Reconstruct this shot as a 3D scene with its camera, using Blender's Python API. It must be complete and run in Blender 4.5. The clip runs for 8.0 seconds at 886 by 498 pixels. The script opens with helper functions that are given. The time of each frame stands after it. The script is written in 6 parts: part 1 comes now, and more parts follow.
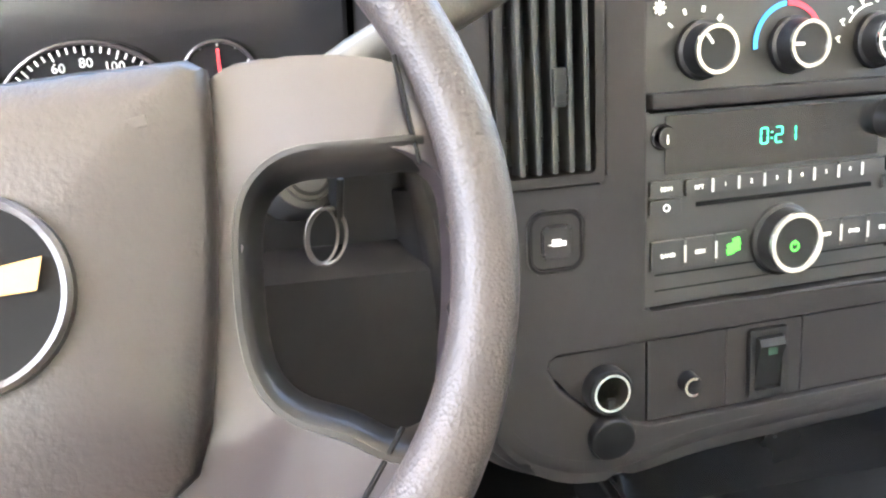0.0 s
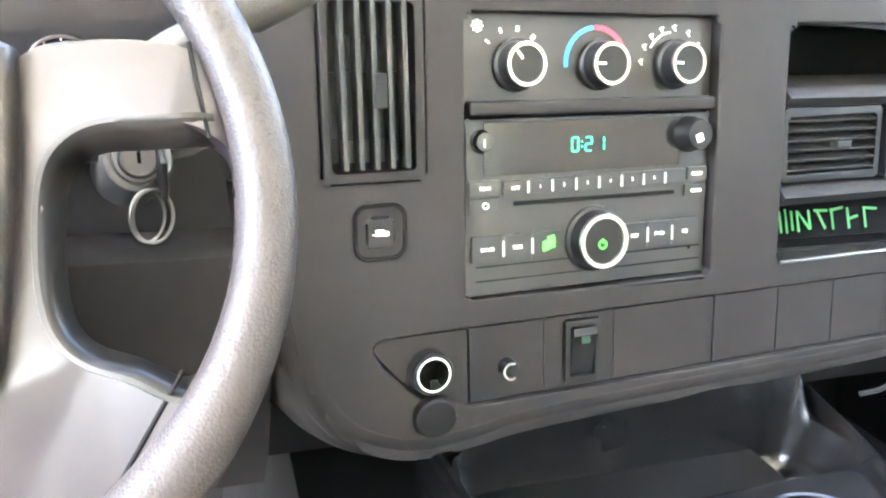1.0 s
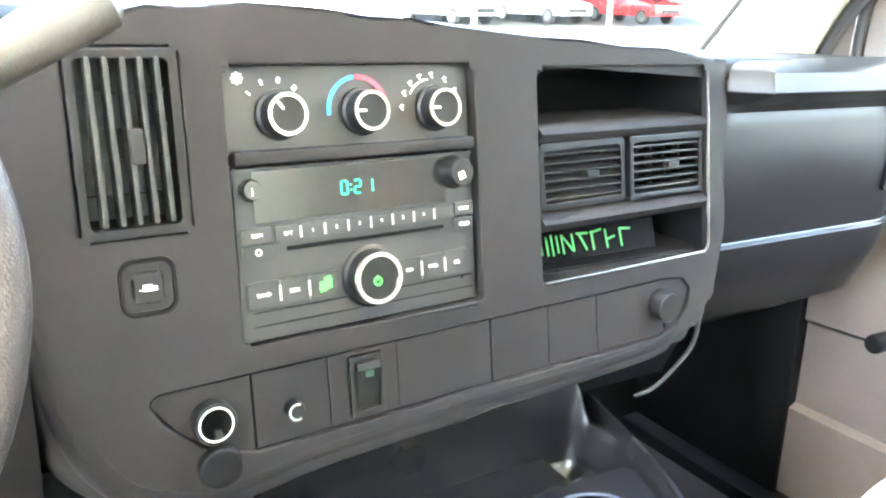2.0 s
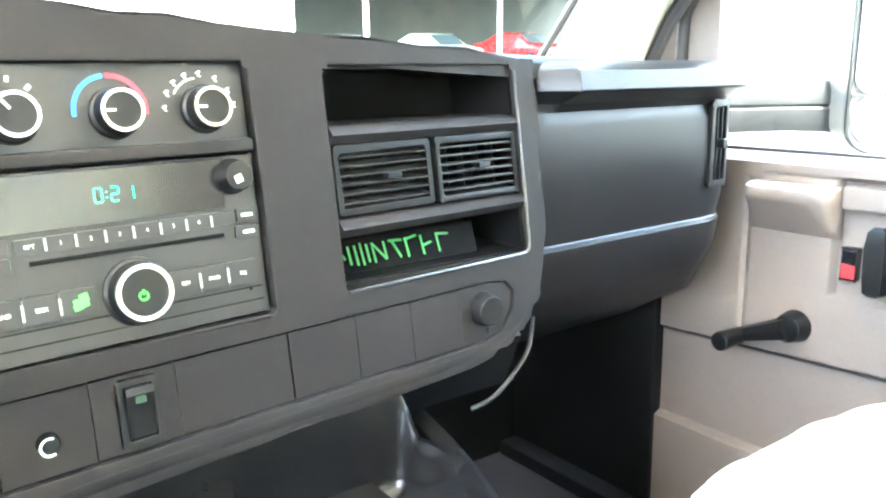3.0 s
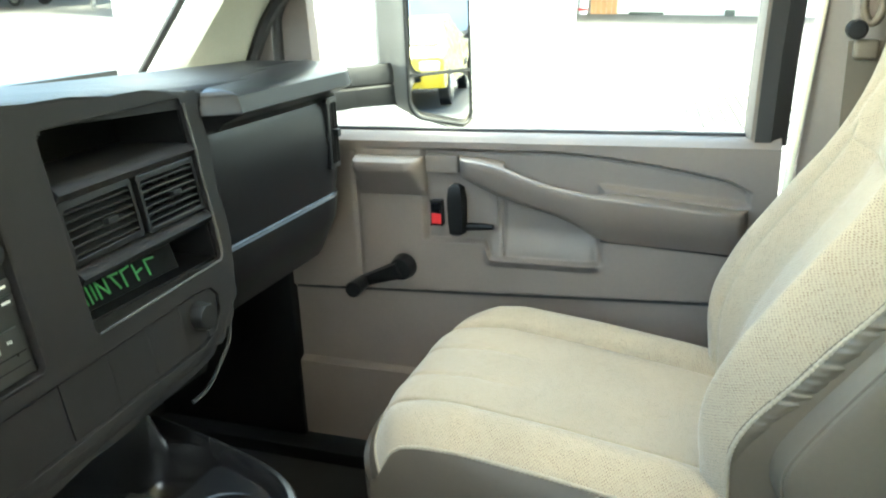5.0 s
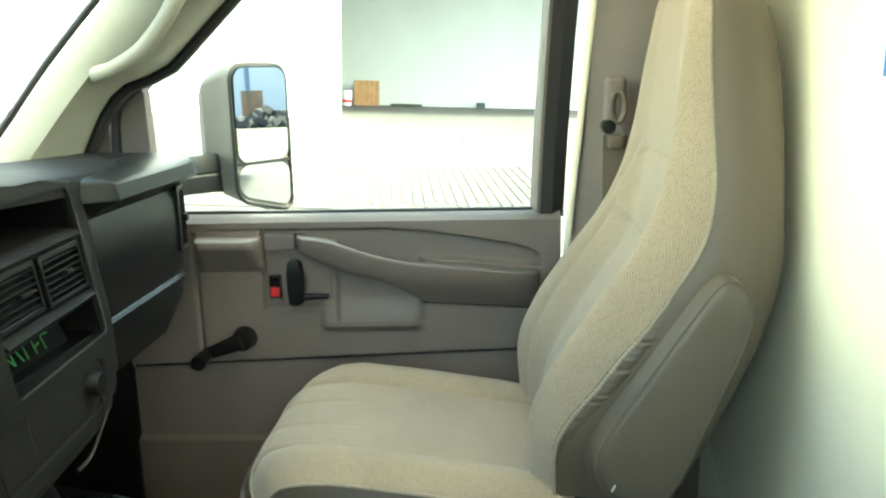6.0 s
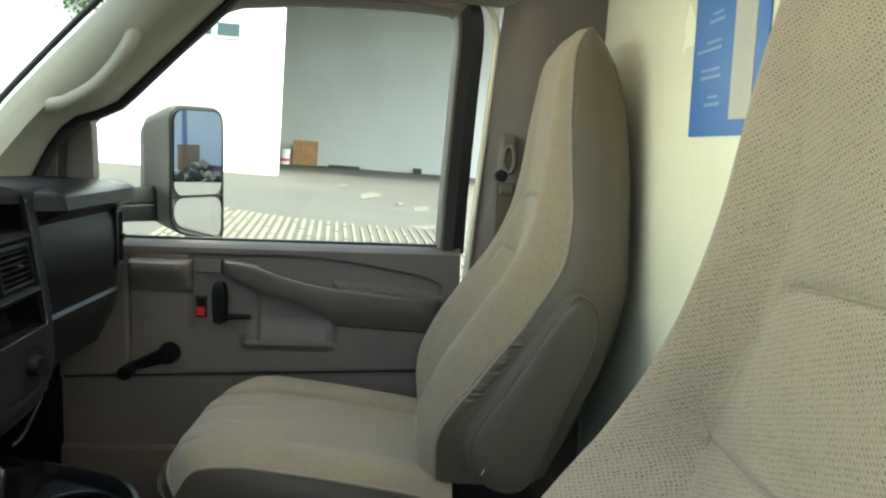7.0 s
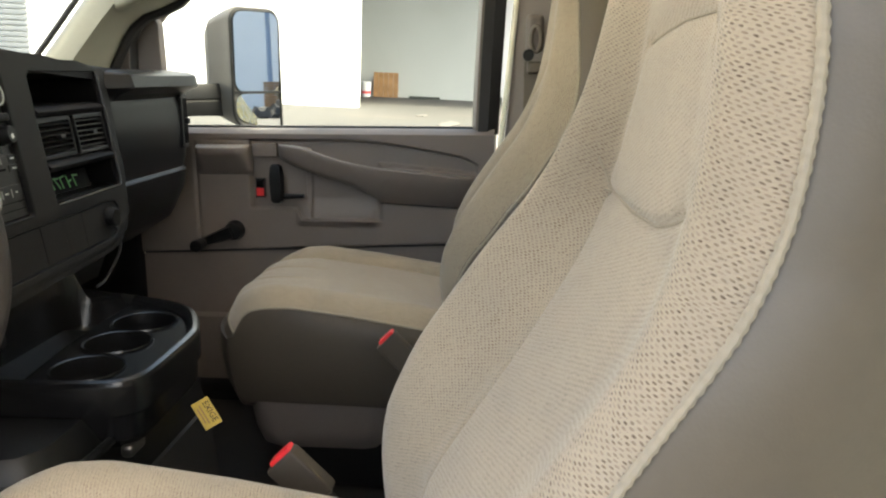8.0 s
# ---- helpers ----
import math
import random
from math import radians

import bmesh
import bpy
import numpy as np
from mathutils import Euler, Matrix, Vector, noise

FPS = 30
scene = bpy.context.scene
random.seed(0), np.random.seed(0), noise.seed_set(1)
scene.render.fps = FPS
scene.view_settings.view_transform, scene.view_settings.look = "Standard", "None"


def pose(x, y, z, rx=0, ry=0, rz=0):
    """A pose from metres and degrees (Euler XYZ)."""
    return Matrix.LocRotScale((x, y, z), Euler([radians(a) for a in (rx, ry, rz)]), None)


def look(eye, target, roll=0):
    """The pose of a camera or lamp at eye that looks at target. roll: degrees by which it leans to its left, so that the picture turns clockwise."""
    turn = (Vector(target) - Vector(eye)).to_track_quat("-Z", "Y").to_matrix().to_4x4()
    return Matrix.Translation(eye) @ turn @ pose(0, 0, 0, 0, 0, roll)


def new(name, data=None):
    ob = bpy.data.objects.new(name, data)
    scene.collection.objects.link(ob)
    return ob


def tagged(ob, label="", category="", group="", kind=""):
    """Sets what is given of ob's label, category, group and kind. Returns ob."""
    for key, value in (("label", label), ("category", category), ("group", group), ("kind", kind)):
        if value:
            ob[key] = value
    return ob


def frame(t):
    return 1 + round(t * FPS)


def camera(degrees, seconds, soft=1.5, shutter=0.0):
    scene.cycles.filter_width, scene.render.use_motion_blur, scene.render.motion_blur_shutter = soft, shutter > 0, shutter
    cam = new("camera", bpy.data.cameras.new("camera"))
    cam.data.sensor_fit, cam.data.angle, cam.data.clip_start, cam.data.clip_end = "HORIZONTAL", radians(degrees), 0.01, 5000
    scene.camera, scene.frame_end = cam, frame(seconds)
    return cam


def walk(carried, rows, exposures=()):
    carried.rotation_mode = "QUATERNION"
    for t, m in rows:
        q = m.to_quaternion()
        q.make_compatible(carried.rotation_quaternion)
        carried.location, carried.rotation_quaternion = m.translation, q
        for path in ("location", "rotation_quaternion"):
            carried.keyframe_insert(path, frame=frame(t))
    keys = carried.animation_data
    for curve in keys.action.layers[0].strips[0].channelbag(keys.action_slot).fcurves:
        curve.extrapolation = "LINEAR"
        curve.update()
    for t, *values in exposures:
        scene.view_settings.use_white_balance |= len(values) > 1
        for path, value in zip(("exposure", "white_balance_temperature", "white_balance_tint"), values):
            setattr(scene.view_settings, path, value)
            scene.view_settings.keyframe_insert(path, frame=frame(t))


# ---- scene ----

VAN = pose(0, 0, 0, -2.6, 1.54, 0)  # the parked van stands a little nose-down and leans to its right
cam = camera(58.5, 8.0, soft=2.2)
PATH = [
    (0, (-0.342, -0.466, 0.978), (0.045, 1.363, 0.268), -1.1),
    (0.5, (-0.306, -0.508, 0.967), (0.178, 1.309, 0.287), 0.9),
    (1, (-0.29, -0.534, 0.965), (0.283, 1.276, 0.338), 1.8),
    (1.5, (-0.281, -0.56, 0.976), (0.454, 1.218, 0.43), 2.4),
    (2, (-0.257, -0.569, 0.981), (0.708, 1.096, 0.437), 1.4),
    (2.2, (-0.238, -0.572, 0.973), (0.772, 1.08, 0.475), 0.7),
    (3.3, (-0.145, -0.609, 0.933), (1.079, 0.914, 0.506), -1.1),
    (3.5, (-0.146, -0.612, 0.943), (1.128, 0.861, 0.487), -1.0),
    (4, (-0.18, -0.623, 0.958), (1.358, 0.545, 0.44), -1.7),
    (4.5, (-0.272, -0.604, 1.014), (1.429, 0.294, 0.468), -1.7),
    (4.7, (-0.311, -0.596, 1.033), (1.423, 0.215, 0.453), -2.3),
    (5.8, (-0.556, -0.498, 1.079), (1.37, -0.318, 0.572), -0.9),
    (6, (-0.596, -0.501, 1.079), (1.356, -0.399, 0.654), -1.3),
    (6.5, (-0.7, -0.538, 1.078), (1.269, -0.55, 0.728), 1.0),
    (7, (-0.811, -0.558, 1.046), (1.171, -0.622, 0.785), 2.0),
    (7.5, (-0.918, -0.6, 1.004), (1.056, -0.586, 0.686), 1.2),
    (8, (-0.968, -0.677, 0.941), (0.98, -0.529, 0.512), 0.1),
]
walk(cam, [(t, VAN @ look(eye, target, roll)) for t, eye, target, roll in PATH],
     exposures=[(0, 6.8, 6550, 7), (1, 7.25, 6350, 5), (2.2, 7.4, 6250, 1), (3.5, 6.9, 6300, -3), (4.2, 6.0, 6500, -8), (4.7, 5.4, 6600, -12), (5.8, 4.8, 7150, -17), (6.1, 4.3, 7200, -19), (6.5, 3.5, 6800, -16), (7.2, 3.4, 7000, -9), (8, 3.75, 7700, 2)])

# ---- daylight ----
SUN_AZ, SUN_EL = radians(200), radians(52)  # azimuth from +y towards +x
world = bpy.data.worlds.new("daylight")
scene.world = world
world.use_nodes = True
wn = world.node_tree
sky = wn.nodes.new("ShaderNodeTexSky")
sky.sky_type, sky.sun_disc = "NISHITA", False
sky.sun_elevation, sky.sun_rotation = SUN_EL, SUN_AZ
sky.air_density, sky.dust_density, sky.ozone_density = 0.7, 6.0, 1.0  # hazy midday
wn.links.new(sky.outputs[0], wn.nodes["Background"].inputs[0])
wn.nodes["Background"].inputs[1].default_value = 0.15
sun = new("sun", bpy.data.lights.new("sun", "SUN"))
sun.data.energy, sun.data.angle, sun.data.color = 1.3, radians(6), (1.0, 0.96, 0.9)
sun.matrix_world = look((0, 0, 30), (-30 * math.sin(SUN_AZ) * math.cos(SUN_EL), -30 * math.cos(SUN_AZ) * math.cos(SUN_EL), 30 - 30 * math.sin(SUN_EL)))


# ---- materials ----
def surface(name, color, rough=0.5, metal=0.0, vary=0.12, vary_scale=6.0, grain=0.0, grain_scale=900.0, dirt=0.0,
            voro=False, coat=0.0, spec=0.5, sheen=0.0):
    """A plain coated or moulded surface: colour that drifts at two scales, smudged gloss and a fine relief."""
    m = bpy.data.materials.new(name)
    m.use_nodes = True
    nt = m.node_tree
    b = nt.nodes["Principled BSDF"]
    co = nt.nodes.new("ShaderNodeTexCoord")
    big = nt.nodes.new("ShaderNodeTexNoise")
    big.inputs["Scale"].default_value, big.inputs["Detail"].default_value = vary_scale, 6
    fine = nt.nodes.new("ShaderNodeTexNoise")
    fine.inputs["Scale"].default_value, fine.inputs["Detail"].default_value = vary_scale * 24, 4
    for n in (big, fine):
        nt.links.new(co.outputs["Object"], n.inputs["Vector"])
    mix = nt.nodes.new("ShaderNodeMath")
    mix.operation = "MULTIPLY_ADD"
    nt.links.new(fine.outputs["Fac"], mix.inputs[0])
    mix.inputs[1].default_value = 0.4
    nt.links.new(big.outputs["Fac"], mix.inputs[2])
    ramp = nt.nodes.new("ShaderNodeMapRange")
    ramp.inputs["From Min"].default_value, ramp.inputs["From Max"].default_value = 0.4, 1.0
    ramp.inputs["To Min"].default_value, ramp.inputs["To Max"].default_value = 1 - vary, 1 + vary
    nt.links.new(mix.outputs[0], ramp.inputs["Value"])
    tint = nt.nodes.new("ShaderNodeVectorMath")
    tint.operation = "SCALE"
    tint.inputs[0].default_value = color
    nt.links.new(ramp.outputs[0], tint.inputs["Scale"])
    last = tint.outputs[0]
    if dirt:
        stain = nt.nodes.new("ShaderNodeTexNoise")
        stain.inputs["Scale"].default_value, stain.inputs["Detail"].default_value = vary_scale * 0.6, 9
        nt.links.new(co.outputs["Object"], stain.inputs["Vector"])
        pick = nt.nodes.new("ShaderNodeMapRange")
        pick.inputs["From Min"].default_value, pick.inputs["From Max"].default_value = 0.55, 0.75
        pick.inputs["To Max"].default_value = dirt
        nt.links.new(stain.outputs["Fac"], pick.inputs["Value"])
        dm = nt.nodes.new("ShaderNodeMix")
        dm.data_type = "RGBA"
        dm.inputs["B"].default_value = (0.12, 0.1, 0.08, 1)
        nt.links.new(pick.outputs[0], dm.inputs["Factor"])
        nt.links.new(last, dm.inputs["A"])
        last = dm.outputs["Result"]
    nt.links.new(last, b.inputs["Base Color"])
    rr = nt.nodes.new("ShaderNodeMapRange")
    rr.inputs["To Min"].default_value, rr.inputs["To Max"].default_value = max(0.02, rough - 0.08), min(1, rough + 0.1)
    nt.links.new(big.outputs["Fac"], rr.inputs["Value"])
    nt.links.new(rr.outputs[0], b.inputs["Roughness"])
    b.inputs["Metallic"].default_value = metal
    b.inputs["Specular IOR Level"].default_value = spec
    b.inputs["Coat Weight"].default_value = coat
    b.inputs["Sheen Weight"].default_value = sheen
    if grain:
        g = nt.nodes.new("ShaderNodeTexVoronoi" if voro else "ShaderNodeTexNoise")
        g.inputs["Scale"].default_value = grain_scale
        nt.links.new(co.outputs["Object"], g.inputs["Vector"])
        bump = nt.nodes.new("ShaderNodeBump")
        bump.inputs["Strength"].default_value, bump.inputs["Distance"].default_value = grain, 0.0006
        nt.links.new(g.outputs["Distance" if voro else "Fac"], bump.inputs["Height"])
        nt.links.new(bump.outputs[0], b.inputs["Normal"])
    return m


def glowing(name, color, power):
    m = bpy.data.materials.new(name)
    m.use_nodes = True
    b = m.node_tree.nodes["Principled BSDF"]
    b.inputs["Base Color"].default_value = (*color, 1)
    b.inputs["Emission Color"].default_value, b.inputs["Emission Strength"].default_value = (*color, 1), power
    return m


def clear_pane(name, tint, ior=1.45):
    m = bpy.data.materials.new(name)
    m.use_nodes = True
    nt = m.node_tree
    nt.nodes.remove(nt.nodes["Principled BSDF"])
    t, g, f, mx = (nt.nodes.new("ShaderNode" + k) for k in ("BsdfTransparent", "BsdfGlossy", "Fresnel", "MixShader"))
    t.inputs[0].default_value = (*tint, 1)
    g.inputs["Roughness"].default_value = 0.02
    f.inputs[0].default_value = ior
    nt.links.new(f.outputs[0], mx.inputs[0])
    nt.links.new(t.outputs[0], mx.inputs[1])
    nt.links.new(g.outputs[0], mx.inputs[2])
    nt.links.new(mx.outputs[0], nt.nodes["Material Output"].inputs[0])
    return m


def woven(name, color, fleck):
    """Knitted seat cloth: slanting rows of short darker flecks over a fine rib, laid out in metres of cloth."""
    m = surface(name, color, rough=0.9, vary=0.1, vary_scale=9, sheen=0.25, spec=0.2)
    nt = m.node_tree
    b = nt.nodes["Principled BSDF"]
    co = nt.nodes.new("ShaderNodeTexCoord")
    sep = nt.nodes.new("ShaderNodeSeparateXYZ")
    nt.links.new(co.outputs["UV"], sep.inputs[0])

    def value(op, a, c):
        n = nt.nodes.new("ShaderNodeMath")
        n.operation = op
        for k, v in enumerate((a, c)):
            if isinstance(v, (int, float)):
                n.inputs[k].default_value = v
            else:
                nt.links.new(v, n.inputs[k])
        return n.outputs[0]

    warp = nt.nodes.new("ShaderNodeTexNoise")
    warp.inputs["Scale"].default_value, warp.inputs["Detail"].default_value = 60.0, 2
    nt.links.new(co.outputs["UV"], warp.inputs["Vector"])
    u = sep.outputs[0]
    v = value("ADD", sep.outputs[1], value("MULTIPLY", warp.outputs["Fac"], 0.003))
    row = value("MULTIPLY", value("SUBTRACT", v, value("MULTIPLY", u, 0.3)), 500.0)
    odd = value("MODULO", value("FLOOR", row, 0.0), 2.0)
    col = value("ADD", value("MULTIPLY", value("ADD", u, value("MULTIPLY", v, 0.10)), 170.0), value("MULTIPLY", odd, 0.5))
    com = nt.nodes.new("ShaderNodeCombineXYZ")
    nt.links.new(value("FLOOR", col, 0.0), com.inputs[0])
    nt.links.new(value("FLOOR", row, 0.0), com.inputs[1])
    chance = nt.nodes.new("ShaderNodeTexWhiteNoise")
    chance.noise_dimensions = "2D"
    nt.links.new(com.outputs[0], chance.inputs["Vector"])
    dx = value("DIVIDE", value("SUBTRACT", value("FRACT", value("ADD", col, value("MULTIPLY", chance.outputs["Value"], 0.3)), 0.0), 0.5), 0.33)
    dy = value("DIVIDE", value("SUBTRACT", value("FRACT", row, 0.0), 0.5), 0.29)
    dash = nt.nodes.new("ShaderNodeMapRange")
    dash.inputs["From Min"].default_value, dash.inputs["From Max"].default_value = 1.1, 0.45
    nt.links.new(value("ADD", value("MULTIPLY", dx, dx), value("MULTIPLY", dy, dy)), dash.inputs["Value"])
    wave = nt.nodes.new("ShaderNodeTexNoise")
    wave.inputs["Scale"].default_value, wave.inputs["Detail"].default_value, wave.inputs["Distortion"].default_value = 95.0, 3, 1.5
    nt.links.new(co.outputs["UV"], wave.inputs["Vector"])
    depth = nt.nodes.new("ShaderNodeMapRange")
    depth.inputs["From Min"].default_value, depth.inputs["From Max"].default_value = 0.36, 0.62
    depth.inputs["To Min"].default_value, depth.inputs["To Max"].default_value = 0.4, 0.95
    nt.links.new(wave.outputs["Fac"], depth.inputs["Value"])
    nt.links.new(value("MULTIPLY", depth.outputs[0], value("ADD", value("MULTIPLY", chance.outputs["Value"], 0.6), 0.5)), dash.inputs["To Max"])
    mx = nt.nodes.new("ShaderNodeMix")
    mx.data_type = "RGBA"
    mx.inputs["B"].default_value = (*fleck, 1)
    nt.links.new(dash.outputs[0], mx.inputs["Factor"])
    nt.links.new(b.inputs["Base Color"].links[0].from_socket, mx.inputs["A"])
    nt.links.new(mx.outputs["Result"], b.inputs["Base Color"])
    rib = value("SINE", value("MULTIPLY", v, 2600.0), 0.0)
    wale = value("SINE", value("MULTIPLY", value("ADD", u, value("MULTIPLY", v, 0.35)), 1700.0), 0.0)
    hgt = value("SUBTRACT", value("MULTIPLY", value("ADD", rib, wale), 0.12), dash.outputs[0])
    bump = nt.nodes.new("ShaderNodeBump")
    bump.inputs["Strength"].default_value, bump.inputs["Distance"].default_value = 0.6, 0.0008
    nt.links.new(hgt, bump.inputs["Height"])
    nt.links.new(bump.outputs[0], b.inputs["Normal"])
    return m


DASH = surface("charcoal dash plastic", (0.0145, 0.0138, 0.0140), 0.46, grain=0.35, grain_scale=1400, vary=0.14, spec=0.1)
BLACK = surface("black moulded plastic", (0.0055, 0.0055, 0.0058), 0.4, grain=0.25, grain_scale=1200, spec=0.25)
SATIN = surface("satin black cover plastic", (0.006, 0.006, 0.0065), 0.33, grain=0.2, grain_scale=1300, vary=0.12, spec=0.28)
TRAY = surface("satin black tray plastic", (0.0056, 0.0056, 0.0059), 0.23, grain=0.06, grain_scale=1200, vary=0.2, spec=0.33)
GLOSS = surface("gloss black plastic", (0.008, 0.008, 0.009), 0.18, vary=0.2)
RADIO = surface("radio face plastic", (0.0105, 0.0105, 0.0101), 0.45, grain=0.2, grain_scale=1600)
SCREEN = surface("display window", (0.006, 0.007, 0.008), 0.16)
# Near-black puts the shade of recesses and slots into colour; also black parts.
NIGHT = surface("near-black shade and black parts", (0.004, 0.004, 0.004), 0.8, spec=0.08)
GRIP = surface("pebbled wheel skin", (0.022, 0.0176, 0.0168), 0.5, grain=0.5, grain_scale=600, voro=True, vary=0.12, spec=0.32)
LEVER = surface("grey-taupe lever plastic", (0.05, 0.047, 0.042), 0.35, grain=0.25, grain_scale=700)
PAD = surface("wheel pad skin", (0.0078, 0.0054, 0.0052), 0.42, grain=0.6, grain_scale=330, vary=0.1, spec=0.45)
SPOKE = surface("satin mauve-grey paint", (0.0118, 0.0092, 0.0106), 0.3, metal=0.0, spec=0.48, vary=0.08)
SPOKELIP = surface("dark satin lip plastic", (0.0048, 0.0042, 0.0038), 0.28, vary=0.1, spec=0.3)
SLAT = surface("satin slat plastic", (0.016, 0.016, 0.016), 0.38, vary=0.1, spec=0.3)
EDGE = surface("shiny plastic of edges and lip highlight", (0.03, 0.03, 0.03), 0.22, vary=0.1, spec=0.8)
CHROME = surface("satin chrome", (0.75, 0.73, 0.68), 0.22, metal=1.0, vary=0.05)
STEEL = surface("dull steel wire", (0.16, 0.15, 0.14), 0.35, metal=0.9)
PALE = surface("pale print", (0.75, 0.75, 0.72), 0.6, vary=0.03)
DIM = surface("grey dial print", (0.3, 0.3, 0.29), 0.6, vary=0.03)
LOCK = surface("grey lock plastic", (0.042, 0.041, 0.04), 0.4, vary=0.12)
GOLD = surface("gold emblem", (0.3, 0.17, 0.055), 0.35, metal=0.3, vary=0.1)
TAN = surface("grey-tan door trim", (0.14, 0.117, 0.103), 0.5, grain=0.4, grain_scale=900, vary=0.1, dirt=0.08)
PILLAR = surface("beige pillar trim", (0.27, 0.256, 0.2), 0.6, grain=0.3, grain_scale=800, vary=0.08)
SIDE = surface("brown vinyl cushion side", (0.06, 0.049, 0.038), 0.5, grain=0.12, grain_scale=500, voro=True, vary=0.1, spec=0.25)
VINYL = surface("taupe vinyl", (0.094, 0.076, 0.055), 0.42, grain=0.12, grain_scale=500, voro=True, vary=0.08)
ARM = surface("grey-taupe armrest vinyl", (0.1, 0.084, 0.064), 0.4, grain=0.12, grain_scale=500, voro=True, vary=0.1)
CREAM = surface("cream partition paint", (0.9, 0.89, 0.72), 0.24, vary=0.05, vary_scale=2, dirt=0.04)
HEADLINER = surface("tan headliner felt", (0.5, 0.475, 0.42), 0.95, grain=0.5, grain_scale=600)
RUBBER = surface("black rubber", (0.012, 0.011, 0.011), 0.55, grain=0.4, grain_scale=300)
WHITE = surface("white body paint", (0.8, 0.8, 0.78), 0.2, coat=0.6, vary=0.03)
CLOTH = woven("knitted taupe cloth", (0.322, 0.268, 0.201), (0.10, 0.068, 0.045))
CORD = surface("pale seat piping", (0.28, 0.242, 0.187), 0.85, grain=0.4, grain_scale=700)
SEAM = surface("sunken seam thread", (0.3, 0.26, 0.2), 0.9)
RED = glowing("lit red lens", (0.4, 0.014, 0.018), 0.014)
REDP = surface("red plastic", (0.75, 0.03, 0.04), 0.35)
GREEN = glowing("green display light", (0.05, 0.8, 0.42), 0.008)
LEAF = glowing("green button light", (0.08, 0.7, 0.06), 0.006)
STICK = surface("bright green sticker ink", (0.04, 0.26, 0.045), 0.4, vary=0.1)
BLUE = surface("cool blue print", (0.02, 0.25, 0.7), 0.5)
HOT = surface("warm red print", (0.7, 0.02, 0.05), 0.5)
YELLOW = surface("yellow tag", (0.5, 0.35, 0.05), 0.5)
MIRROR = surface("mirror silver", (0.5, 0.51, 0.53), 0.02, metal=1.0, vary=0.01)
MIRROR.node_tree.nodes["Principled BSDF"].inputs["Roughness"].links and MIRROR.node_tree.links.remove(MIRROR.node_tree.nodes["Principled BSDF"].inputs["Roughness"].links[0])
MIRROR.node_tree.nodes["Principled BSDF"].inputs["Roughness"].default_value = 0.015
PANE = clear_pane("lightly tinted window glass", (0.66, 0.7, 0.67))
POSTER = surface("blue poster ink", (0.05, 0.17, 0.5), 0.35, vary=0.15, vary_scale=3)
CONCRETE = surface("worn yard concrete", (0.044, 0.044, 0.0435), 0.85, vary=0.22, vary_scale=0.5, grain=0.4, grain_scale=40, dirt=0.35)
RIDGE = surface("pale worn ridge paint", (0.115, 0.107, 0.087), 0.8, vary=0.2, vary_scale=2, dirt=0.2)
WORN = surface("worn pale concrete", (0.085, 0.083, 0.077), 0.85, vary=0.2, vary_scale=2, dirt=0.3)
RENDER_WHITE = surface("white rendered wall", (0.78, 0.79, 0.8), 0.9, vary=0.05, vary_scale=0.4, dirt=0.06)
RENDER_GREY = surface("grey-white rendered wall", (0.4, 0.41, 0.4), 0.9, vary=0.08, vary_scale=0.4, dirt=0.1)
WOOD = surface("brown pallet wood", (0.3, 0.17, 0.08), 0.8, vary=0.3, vary_scale=4)
DARKGLASS = surface("dark window glass", (0.05, 0.08, 0.09), 0.1)
# Dark base carries the car shelter's shade; also colours the blocks by the wall.
SHADE = surface("dark green for shaded wall and blocks", (0.035, 0.042, 0.035), 0.9, vary=0.3, vary_scale=0.6, dirt=0.3)
SHADE_WALL = surface("weathered render of added wall", (0.2, 0.2, 0.19), 0.9, vary=0.25, vary_scale=0.6, dirt=0.25)
CARRED = surface("red car paint", (0.5, 0.02, 0.02), 0.25, coat=0.5)
SILVER = surface("dusty white car paint", (0.3, 0.31, 0.31), 0.3, coat=0.4, vary=0.06)
SHUTTER = surface("grey roller shutter", (0.13, 0.145, 0.165), 0.5, vary=0.1)
FOLIAGE = surface("dusty leaves", (0.07, 0.12, 0.04), 0.6, vary=0.4, vary_scale=3)


# ---- mesh helpers ----
ORIGIN = {}


def thing(name, base, label, category, group="", kind="", van=True):
    """An Empty at the base of a thing; its parts are given in the van's axes, or in the yard's."""
    ob = new(name)
    ob.empty_display_size = 0.05
    ob.matrix_world = (VAN if van else Matrix()) @ Matrix.Translation(base)
    ORIGIN[ob] = Vector(base)
    return tagged(ob, label, category, group, kind)


def part(name, bm, material, parent, label=""):
    """Links a bmesh as one mesh under a thing or under a part."""
    bmesh.ops.recalc_face_normals(bm, faces=bm.faces)
    me = bpy.data.meshes.new(name)
    bm.transform(Matrix.Translation(-ORIGIN[parent]))
    bm.to_mesh(me)
    bm.free()
    me.materials.append(material)
    me.shade_smooth()
    me.set_sharp_from_angle(angle=radians(38))
    ob = new(name, me)
    ob.modifiers.new("flat faces", "WEIGHTED_NORMAL").keep_sharp = True
    ob.parent = parent
    ORIGIN[ob] = ORIGIN[parent]
    if label:
        tagged(ob, label)
    return ob


